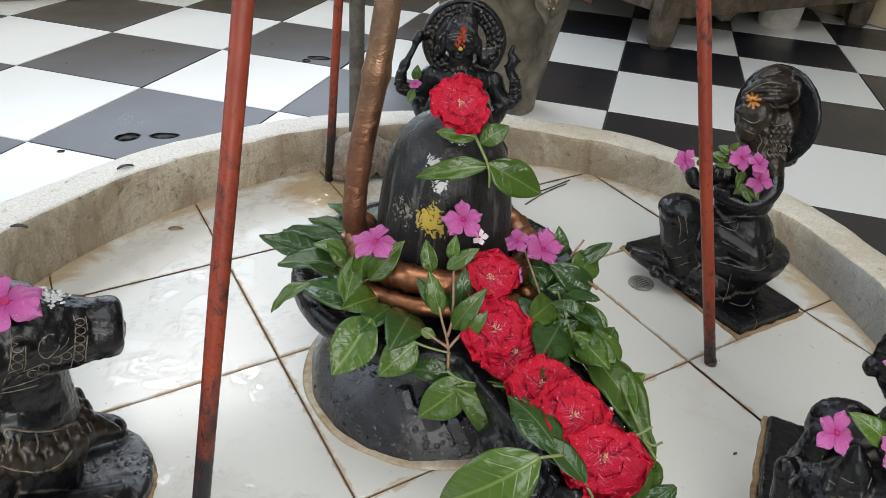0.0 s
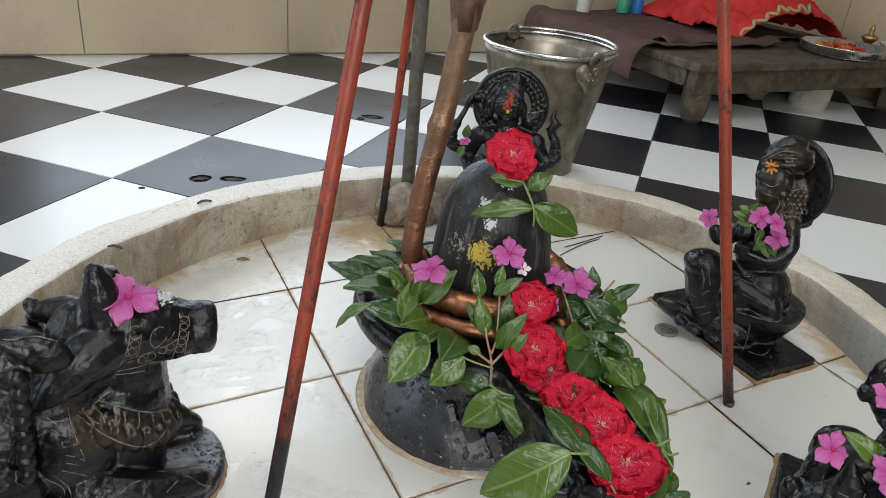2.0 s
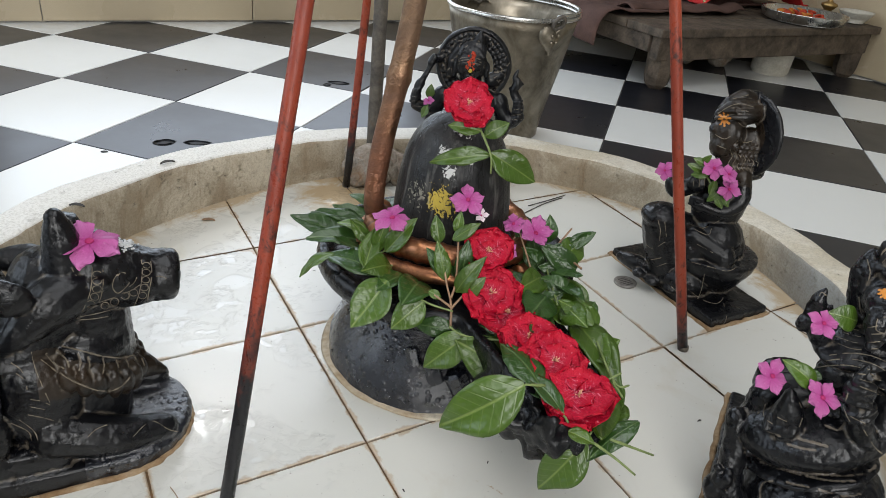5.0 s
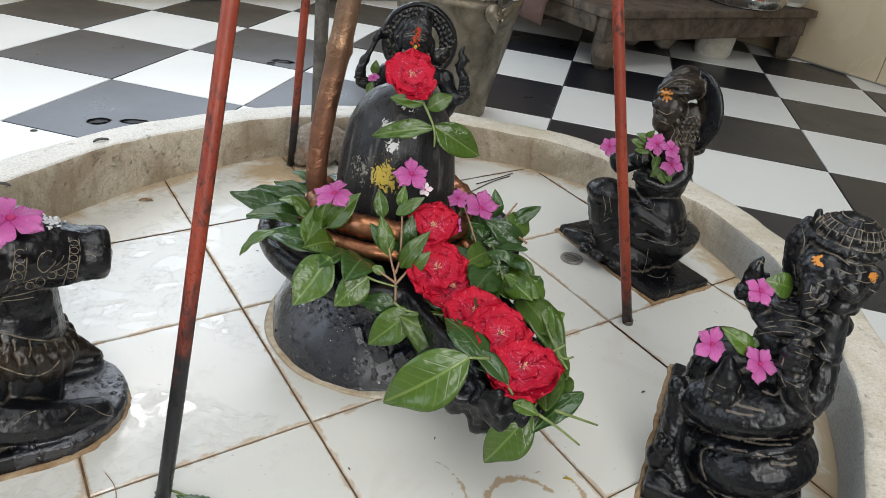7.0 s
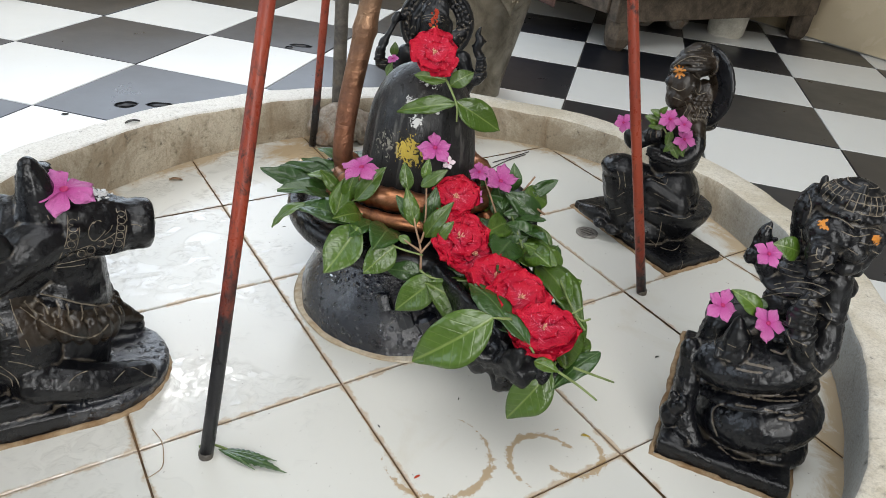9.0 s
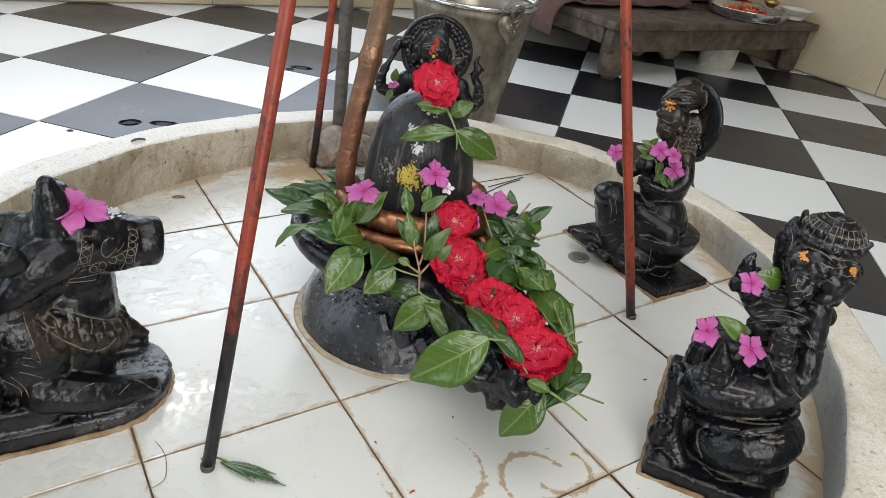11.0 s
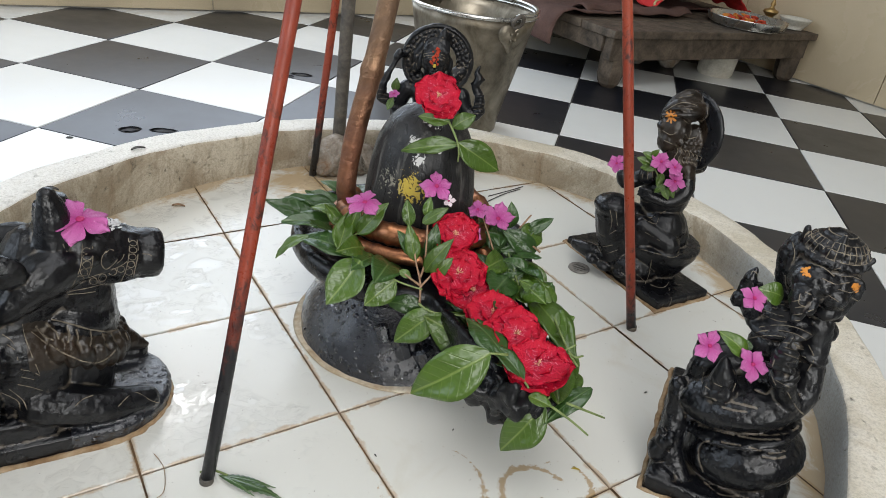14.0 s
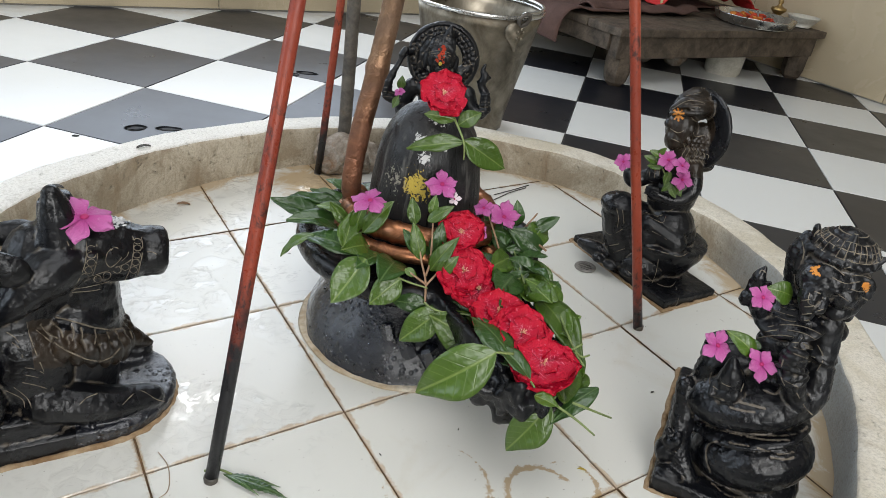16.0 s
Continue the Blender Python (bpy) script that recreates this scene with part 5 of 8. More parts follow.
def seated_goddess():
    """Plain seated stone figure, one knee raised, a flat ring behind its head; three-quarter front to +x."""
    bm = bmesh.new()
    worn_slab(bm, -0.047, 0.060, -0.117, 0.092, -0.01, 0.012)
    bmesh.ops.transform(bm, matrix=pose(0, 0, 0, 0, 0, 184 - 6 + 143), verts=bm.verts)
    # seat, knee, feet, torso, arms, head, crown, hair
    lathe(bm, [(0, 0.0), (0.034, 0.0), (0.038, 0.008), (0.047, 0.022), (0.0575, 0.040), (0.0615, 0.054), (0.0610, 0.0585), (0.054, 0.060), (0, 0.058)], 48, pose(0.0, 0.0105, 0.006))
    blob(bm, (0.010, 0.020, 0.006), (0.046, 0.046, 0.012))
    blob(bm, (0.02, -0.0146, 0.0231), (0.045, 0.0418, 0.0287))
    blob(bm, (0, 0.0167, 0.0724), (0.036, 0.0337, 0.0354))
    limb(bm, [(0.035, -0.0174, 0.0888), (0.0401, 0.0246, 0.0734)], [0.0163, 0.0171])
    limb(bm, [(0.0298, -0.0652, 0.0982), (0.0299, -0.054, 0.0608), (0.0299, -0.0388, 0.0217)], [0.0276, 0.0268, 0.0216])
    blob(bm, (0.0298, -0.0666, 0.1071), (0.03, 0.0294, 0.0166))
    limb(bm, [(0.0199, -0.0599, 0.0978), (0, 0.003, 0.0758)], [0.0209, 0.0240])
    limb(bm, [(0.0399, -0.0418, 0.0224), (0.0298, -0.0837, 0.0247), (0.0197, -0.1082, 0.0243)], [0.0145, 0.0130, 0.0078])
    blob(bm, (0.0499, -0.0557, 0.0155), (0.012, 0.0119, 0.0067))
    blob(bm, (0.0549, -0.0287, 0.0144), (0.012, 0.0127, 0.0066))
    blob(bm, (0.0448, -0.0752, 0.0195), (0.012, 0.0111, 0.0067))
    blob(bm, (0, -0.0011, 0.1355), (0.032, 0.0364, 0.044))
    blob(bm, (0, 0.0059, 0.0986), (0.03, 0.0293, 0.0207))
    blob(bm, (0, -0.0037, 0.1734), (0.025, 0.0328, 0.0185))
    limb(bm, [(0.01, 0.0182, 0.1783), (0.0201, 0.0248, 0.1503), (0.035, 0.0065, 0.1353), (0.0399, -0.0265, 0.1399)], [0.0132, 0.0113, 0.0086, 0.0086])
    limb(bm, [(0.0099, -0.0282, 0.1628), (0.0249, -0.0571, 0.1455), (0.0298, -0.0666, 0.1561)], [0.0123, 0.0113, 0.0078])
    blob(bm, (0.0299, -0.0321, 0.1649), (0.01, 0.0121, 0.0124))
    limb(bm, [(0, -0.0004, 0.1761), (0, -0.0085, 0.2043)], [0.0133, 0.0133])
    blob(bm, (0.004, -0.0145, 0.2319), (0.025, 0.0212, 0.0298))
    blob(bm, (0.01, -0.0192, 0.2172), (0.02, 0.0149, 0.0182))
    blob(bm, (0.0119, -0.0314, 0.2356), (0.01, 0.0079, 0.0075))
    blob(bm, (-0.006, -0.0070, 0.2600), (0.022, 0.028, 0.0170))
    limb(bm, [(0.0059, -0.0326, 0.2544), (0.01, -0.0156, 0.2723), (-0.004, 0.0049, 0.2723)], [0.0062, 0.0062, 0.0062])
    limb(bm, [(-0.0001, -0.022, 0.2701), (-0.008, -0.0096, 0.2785), (-0.015, 0.0027, 0.2774)], [0.0089, 0.0098, 0.0081])
    blob(bm, (-0.011, 0.0130, 0.2060), (0.016, 0.0240, 0.036))
    for k in range(6):
        y = 0.002 + 0.0052 * k
        limb(bm, [(0.006 - 0.0016 * k, y - 0.004, 0.214 - 0.002 * k), (0.008 - 0.0016 * k, y, 0.200 - 0.002 * k), (0.006 - 0.0016 * k, y - 0.002, 0.190), (0.006 - 0.0016 * k, y + 0.003, 0.181)], [0.0026, 0.0034, 0.0034, 0.0022], 5)
    for k in range(3):
        limb(bm, [(0.014 - 0.004 * k, -0.0350 + 0.005 * k, 0.2500 + 0.008 * k), (0.026 - 0.006 * k, -0.0180 + 0.004 * k, 0.2570 + 0.008 * k), (0.020 - 0.006 * k, 0.0050, 0.2610 + 0.006 * k), (0.002 - 0.004 * k, 0.0160, 0.2610 + 0.005 * k)], [0.0026, 0.0032, 0.0032, 0.0024], 5)
    blob(bm, (0.020, -0.0020, 0.2340), (0.0050, 0.0055, 0.0095))
    blob(bm, (0.021, -0.0010, 0.2200), (0.0050, 0.0060, 0.0060))
    for row in range(8):
        for col in range(5):
            blob(bm, (0.0090 - 0.0030 * col, 0.0035 + 0.0062 * col + 0.0030 * (row % 2) + 0.0010 * row, 0.2230 - 0.0056 * row), (0.0034, 0.0036, 0.0026), (0, 0, 24 if row % 2 else -24), 8, 6)
    for z in (0.1385, 0.1435, 0.1485):
        limb(bm, [(0.0440, -0.0190, z), (0.0470, -0.0290, z + 0.0015), (0.0440, -0.0370, z)], [0.0022, 0.0027, 0.0020], 4)
    for k in range(4):
        limb(bm, [(0.0340, -0.0420 + 0.0055 * k, 0.1560), (0.0370, -0.0425 + 0.0055 * k, 0.1650), (0.0350, -0.0420 + 0.0055 * k, 0.1730)], [0.0022, 0.0026, 0.0018], 4)
    blob(bm, (-0.0139, 0.0247, 0.1829), (0.014, 0.0198, 0.0134))
    blob(bm, (0.020, -0.020, 0.070), (0.035, 0.040, 0.034))
    blob(bm, (0.010, 0.010, 0.090), (0.034, 0.034, 0.030))
    lathe(bm, [(0.0215, -0.004), (0.056, -0.004), (0.0585, 0.0), (0.056, 0.004), (0.0215, 0.004)], 48, pose(-0.020, 0.0060, 0.2285, 0, 90, -38), closed=True)
    folds = (
        ((-0.0376, 0.1156), (-0.02, 0.1133), (-0.0003, 0.1266)),
        ((-0.0289, 0.0927), (-0.0099, 0.0919), (0.0066, 0.1082)),
        ((-0.0215, 0.0874), (-0.0018, 0.0839), (0, 0.0958)),
        ((-0.0174, 0.0398), (0.0086, 0.0404), (0.0342, 0.0409), (0.0453, 0.0495)),
        ((0.0084, 0.0284), (0.0108, 0.0038), (0.0098, -0.012)),
        ((0.0396, 0.0308), (0.042, 0.0013), (0.0349, -0.0105), (0.0138, -0.0106), (-0.0057, -0.0008)),
        ((0.0614, 0.0519), (0.0631, 0.0377)),
        ((0.0439, -0.0083), (0.0508, -0.0235), (0.048, -0.0382), (0.0351, -0.0493)),
        ((-0.0845, 0.0523), (-0.0671, 0.0438), (-0.0522, 0.0584)),
        ((-0.0681, 0.0866), (-0.062, 0.073), (-0.06, 0.0579)),
        ((-0.0595, 0.0873), (-0.0524, 0.0662)),
        ((-0.07, 0.0227), (-0.0512, 0.0339)),
        ((-0.0117, 0.0673), (0.0021, 0.0639), (0.0114, 0.061)),
        ((-0.0394, 0.16), (-0.0374, 0.1461)),
        ((-0.0335, 0.1625), (-0.0301, 0.1472)),
        ((-0.0279, 0.1632), (-0.0236, 0.1509)),
        ((-0.028, -0.0043), (-0.0172, -0.011)),
        ((-0.056, 0.0171), (-0.0397, 0.0306)),
    )
    hair = (
        ((-0.0338, 0.251), (-0.0163, 0.2666), (0.0047, 0.2684)),
        ((-0.0269, 0.2436), (-0.0108, 0.2582), (0.0087, 0.2604)),
        ((-0.0214, 0.2735), (-0.0045, 0.2839)),
        ((-0.0086, 0.2456), (0.0005, 0.2412), (0.0111, 0.2472)),
        ((-0.0288, 0.2221), (-0.0166, 0.2185), (-0.0081, 0.2274)),
        ((-0.0233, 0.2082), (-0.0115, 0.2061)),
        ((-0.007, 0.2073), (-0.0017, 0.2001), (-0.0034, 0.1893), (0.0039, 0.1808)),
        ((-0.0011, 0.2063), (0.0039, 0.1999), (0.0023, 0.1891), (0.0083, 0.182)),
        ((0.0047, 0.2053), (0.0096, 0.1997), (0.0079, 0.1889), (0.0128, 0.1832)),
        ((0.0106, 0.2042), (0.0152, 0.1994), (0.0136, 0.1886), (0.0172, 0.1844)),
        ((0.0164, 0.2032), (0.0208, 0.1992), (0.0192, 0.1884), (0.0217, 0.1856)),
        ((0.0223, 0.2022), (0.0264, 0.199), (0.0248, 0.1882), (0.0261, 0.1868)),
        ((0.0281, 0.2012), (0.0319, 0.1988), (0.0305, 0.188), (0.0305, 0.188)),
        ((0.0016, 0.224), (0.0079, 0.2214), (0.0171, 0.2271)),
    )
    brow = (
        ((-0.0174, 0.2459), (-0.0218, 0.2448)),
        ((-0.0175, 0.2394), (-0.0219, 0.243)),
        ((-0.0215, 0.2358), (-0.0233, 0.242)),
        ((-0.0269, 0.237), (-0.025, 0.2422)),
        ((-0.0306, 0.2425), (-0.0262, 0.2437)),
        ((-0.0305, 0.249), (-0.026, 0.2455)),
        ((-0.0266, 0.2527), (-0.0247, 0.2466)),
        ((-0.0213, 0.2516), (-0.023, 0.2464)),
    )
    marks = [([(0, y, z) for y, z in ln], 0.0007, "inlay") for ln in folds]
    marks += [([(0, y, z) for y, z in ln], 0.0008, "inlay") for ln in hair]
    marks += [([(0, y, z) for y, z in ln], 0.0032, "paste") for ln in brow]

    def region(q):
        """Face and hair are worn to brown."""
        d = q - Vector((-0.020, 0.0080, 0.2285))
        if abs(0.788 * d.x - 0.616 * d.y) < 0.0075 and d.length > 0.033:
            return 0
        return 3 if q.z > 0.172 and q.x > -0.012 + 0.5 * max(0.0, q.y - 0.012) and -0.034 < q.y < 0.040 else 0

    x, y = 0.556, 0.094
    return carved("seated_goddess_statue", bm, 0.0015, pose(x, y, ground_z(x, y), 0, 0, -143), "seated black stone figure with ring behind its head", "statue", ["stone_wet", "carved", "saffron", "brown_carved"], rough=0.0005, sight=(-0.93, 0, -0.368), lines=marks, region=region)


bull()
elephant_figure()
seated_goddess()
seated_god()

# ---- the lingam on its base ----
LX, LY = 0.152, 0.135
LZ = ground_z(LX, LY)


def lingam():
    t = thing("stone_lingam", pose(LX, LY, LZ), "black stone lingam on a spouted round base", "shrine stone")
    base = bmesh.new()
    lathe(base, [(0, -0.01), (0.131, -0.01), (0.1325, 0.004), (0.130, 0.018), (0.121, 0.036), (0.105, 0.055), (0.092, 0.070), (0.090, 0.078), (0.104, 0.086), (0.128, 0.094), (0, 0.096)], 96)
    for vert in base.verts:
        drop = max(0.0, 1 - vert.co.z / 0.07)
        vert.co.x -= 0.008 * drop
        vert.co.y -= 0.016 * drop
    for vert in base.verts:
        vert.co += vert.co.normalized() * (0.0035 * noise.noise(vert.co * 26) + 0.0016 * noise.noise(vert.co * 70))
    part("base", base, "stone_dripping", t, "wet bell-shaped stone foot")
    # broken carving on the foot below the spout
    for a, r, z, size in ((238, 0.120, 0.040, 0.013), (252, 0.126, 0.028, 0.017), (262, 0.118, 0.046, 0.014), (226, 0.112, 0.050, 0.010), (274, 0.124, 0.030, 0.016)):
        m = pose(r * math.cos(radians(a)) - 0.004, r * math.sin(radians(a)) - 0.008, z, 24, -18, a)
        part("carved_stub", lathe(bmesh.new(), [(0, -size), (size * 0.75, -size), (size * 0.8, size * 0.8), (size * 0.55, size), (0, size * 0.9)], 7, m), "stone_dripping", t, smooth=False)
    drops = bmesh.new()
    for _ in range(210):
        a, f = radians(random.uniform(165, 275)), random.uniform(0.05, 0.95)
        z = 0.006 + 0.048 * f
        r = 0.1325 - 0.026 * f ** 1.3 + 0.0006
        low = max(0.0, 1 - z / 0.07)
        s = random.uniform(0.0009, 0.0028)
        blob(drops, (r * math.cos(a) - 0.008 * low, r * math.sin(a) - 0.016 * low, z), (s, s, s * 0.7), (0, 45, math.degrees(a)), 8, 5)
    tagged(part("water_drops", drops, "water", t, "clear water drops"), kind="stuff")
    yoni = bmesh.new()
    # disc with a rounded lip, and the spout towards -y
    lathe(yoni, [(0, 0.088), (0.118, 0.090), (0.142, 0.097), (0.150, 0.108), (0.150, 0.120), (0.146, 0.126), (0.138, 0.126), (0.130, 0.120), (0, 0.118)], 64)
    left = []
    for (hw, y) in [(0.070, -0.09), (0.055, -0.14), (0.048, -0.19), (0.044, -0.235), (0.042, -0.270), (0.030, -0.290)]:
        ring = []
        for fx, z in ((-0.8, 0.072), (-1.0, 0.116), (-0.96, 0.126), (-0.72, 0.126), (-0.62, 0.114), (0.62, 0.114), (0.72, 0.126), (0.96, 0.126), (1.0, 0.116), (0.8, 0.072)):
            dip = 0.012 * max(0.0, (-y - 0.15) / 0.16)
            ring.append(yoni.verts.new((hw * fx - 0.026 * max(0.0, (-y - 0.1) / 0.2) + 0.004 * noise.noise((hw * fx * 40, y * 40, z * 40)), y, z - dip + 0.004 * noise.noise((y * 60, fx * 3, z * 50)))))
        left.append(ring)
    for a, b in zip(left, left[1:]):
        for k in range(len(a)):
            j = (k + 1) % len(a)
            yoni.faces.new((a[k], a[j], b[j], b[k]))
    yoni.faces.new(left[0])
    yoni.faces.new(left[-1][::-1])
    for x, y, z, r in ((-0.060, -0.245, 0.086, 0.020), (-0.046, -0.276, 0.082, 0.020), (-0.018, -0.284, 0.084, 0.022), (0.012, -0.262, 0.090, 0.020), (0.014, -0.225, 0.092, 0.022), (-0.026, -0.292, 0.066, 0.014), (-0.064, -0.205, 0.090, 0.018)):
        blob(yoni, (x, y, z), (r, r * 0.9, r * 0.85), (random.uniform(0, 60), 20, random.uniform(0, 90)), 16, 12)
    bmesh.ops.recalc_face_normals(yoni, faces=yoni.faces)
    yoni = welded(yoni, 0.0032, 1)
    for vert in yoni.verts:
        q = vert.co
        chip = 0.011 * min(1.0, max(0.0, (-q.y - 0.19) / 0.05)) + 0.0012
        vert.co = q + vert.normal * chip * (noise.noise(q * 48) + 0.5 * noise.noise(q * 110))
    part("spouted_disc", yoni, "stone_wet", t, "black stone disc with a spout")
    shaft = bmesh.new()
    prof = [(0.069, 0.110), (0.068, 0.135), (0.0665, 0.16), (0.0645, 0.19), (0.0605, 0.222), (0.0545, 0.246), (0.0445, 0.266), (0.0310, 0.2795), (0.0155, 0.2860), (0, 0.2872)]
    prof = [(q.x, q.z) for q in smooth_path([(r, 0, z) for r, z in prof], 4)]
    prof[-1] = (0, 0.2872)
    lathe(shaft, prof, 56)
    for vert in shaft.verts:
        vert.co += vert.co.normalized() * 0.0012 * noise.noise(vert.co * 40)
    part("shaft", shaft, "stone_shaft", t, "domed black stone shaft")
    return t


lingam()
collar = bmesh.new()
lathe(collar, [(0.128, -0.004), (0.1385, 0.0), (0.1405, 0.0015), (0.1375, 0.0030), (0.129, 0.0035)], 96)
for vert in collar.verts:
    vert.co *= 1 + 0.03 * noise.noise(vert.co * 18)
solid("mortar_ring", collar, "lime", pose(LX - 0.008, LY - 0.016, LZ - 0.0004, 0.69, -1.84, 0), "pale rust-stained mortar bead around the stone foot", "mortar", kind="structure")

# ---- tripod of painted rods ----


def tripod():
    t = thing("tripod_stand", pose(0, 0, 0), "tall tripod of red painted iron rods, chipped", "stand")
    for at, way in (((-0.151, -0.034), (0.2066, 0.1161)), ((0.426, -0.0155), (-0.2166, 0.1658)), ((0.2045, 0.5764), (-0.0102, -0.1935))):
        z0 = ground_z(*at)
        bm = bmesh.new()
        n = 24
        path = [Vector((at[0] + way[0] * z, at[1] + way[1] * z, z0 + z)) for z in (1.36 * k / n for k in range(n + 1))]
        path = [q + Vector((noise.noise(q * 6), noise.noise(q * 6 + Vector((9, 0, 0))), 0)) * 0.0012 for q in path]
        tube(bm, path, [0.0063 + 0.0003 * noise.noise(q * 30) for q in path], 16)
        leg = part("leg", bm, "pole_red", t)
        foot = bmesh.new()
        lathe(foot, [(0, 0), (0.0066, 0), (0.0068, 0.003), (0.0065, 0.006), (0, 0.006)], 18, Matrix.Translation(path[0]))
        part("foot", foot, "pole_grey", leg)


tripod()


def trident_rod():
    at = (0.262, 0.600)
    z0 = ground_z(*at)
    t = thing("iron_rod", pose(*at, z0), "upright grey rusty iron rod in a cement lump", "rod")
    n = 20
    path = [Vector((0.004 * z, -0.002 * z, z)) for z in (0.02 + 1.2 * k / n for k in range(n + 1))]
    part("shaft", tube(bmesh.new(), path, [0.0115 + 0.0005 * noise.noise(q * 25) for q in path], 16), "pole_grey", t)
    lump = bmesh.new()
    blob(lump, (-0.008, -0.016, 0.026), (0.050, 0.044, 0.040), u=32, w=20)
    blob(lump, (0.034, -0.022, 0.020), (0.036, 0.032, 0.030), u=24, w=16)
    for vert in lump.verts:
        vert.co += Vector((noise.noise(vert.co * 35), noise.noise(vert.co * 35 + Vector((5, 0, 0))), noise.noise(vert.co * 35 + Vector((0, 5, 0))))) * 0.010
    for k in range(9):
        a = random.uniform(0, math.tau)
        limb(lump, [(0.045 * math.cos(a + d) - 0.004, 0.040 * math.sin(a + d) - 0.018, 0.020 + 0.022 * math.sin(3 * (a + d)) + 0.002 * k) for d in (0, 0.5, 1.0, 1.5)], [0.006, 0.008, 0.008, 0.005], 5)
    part("cement_lump", lump, "lump", t, "rough pale cement lump with rust stains")


trident_rod()


def copper_snake():
    t = thing("copper_snake", pose(LX, LY, LZ), "copper snake coiled round the lingam, its hood raised", "metal snake")
    # two coils on the disc
    for r, z, w, a0, a1 in ((0.101, 0.137, 0.0085, -70, 285), (0.085, 0.154, 0.0135, 130, 420)):
        bm = bmesh.new()
        path = [Vector((r * math.cos(radians(a)), r * math.sin(radians(a)), z + 0.004 * math.sin(radians(a * 2)))) for a in range(a0, a1, 3)]
        tube(bm, path, [w * (0.93 + (0.12 if k % 5 == 0 else 0.0) + 0.05 * noise.noise(q * 60)) for k, q in enumerate(path)], 14)
        part("coil", bm, "copper", t)
    neck = bmesh.new()
    path = smooth_path([(-0.060, 0.052, 0.150), (-0.078, 0.040, 0.170), (-0.073, 0.040, 0.235), (-0.058, 0.034, 0.33), (-0.046, 0.029, 0.43), (-0.040, 0.026, 0.54), (-0.034, 0.020, 0.70)], 14)
    radii = [0.0116 + 0.0005 * noise.noise(q * 45) + 0.0022 * math.exp(-((q.z - 0.318) / 0.006) ** 2) for q in path]
    tube(neck, path, radii, 16)
    part("neck", neck, "copper_scaled", t, "scaled copper neck")
    hood = bmesh.new()
    face = Vector((-0.5, -0.86, 0)).normalized()
    side = Vector((0.86, -0.5, 0))
    rows = []
    for k in range(15):
        z = 0.415 + 0.022 * k
        half = 0.013 + 0.060 * math.sin(min(1.0, k / 11) * math.pi * 0.5) ** 1.5
        mid = Vector((-0.046 + 0.02 * (z - 0.43), 0.030, z))
        row = []
        for j in range(-6, 7):
            s = j / 6
            row.append(mid + side * half * s + face * (0.014 - 0.016 * s * s))
        rows.append(row)
    fr = [[hood.verts.new(q) for q in row] for row in rows]
    bk = [[hood.verts.new(q - face * (0.006 + 0.012 * (1 - abs(j - 6) / 6))) for j, q in enumerate(row)] for row in rows]
    for g, flip in ((fr, False), (bk, True)):
        for a, b in zip(g, g[1:]):
            for k in range(12):
                f = (a[k], a[k + 1], b[k + 1], b[k])
                hood.faces.new(f[::-1] if flip else f)
    for a, b in ((fr[0], bk[0]), (bk[-1], fr[-1])):
        for k in range(12):
            hood.faces.new((b[k], b[k + 1], a[k + 1], a[k]))
    for i in range(14):
        hood.faces.new((bk[i][0], fr[i][0], fr[i + 1][0], bk[i + 1][0]))
        hood.faces.new((fr[i][12], bk[i][12], bk[i + 1][12], fr[i + 1][12]))
    bmesh.ops.recalc_face_normals(hood, faces=hood.faces)
    part("hood", hood, "copper_hood", t, "flaring tarnished hood")


copper_snake()

# ---- bucket ----


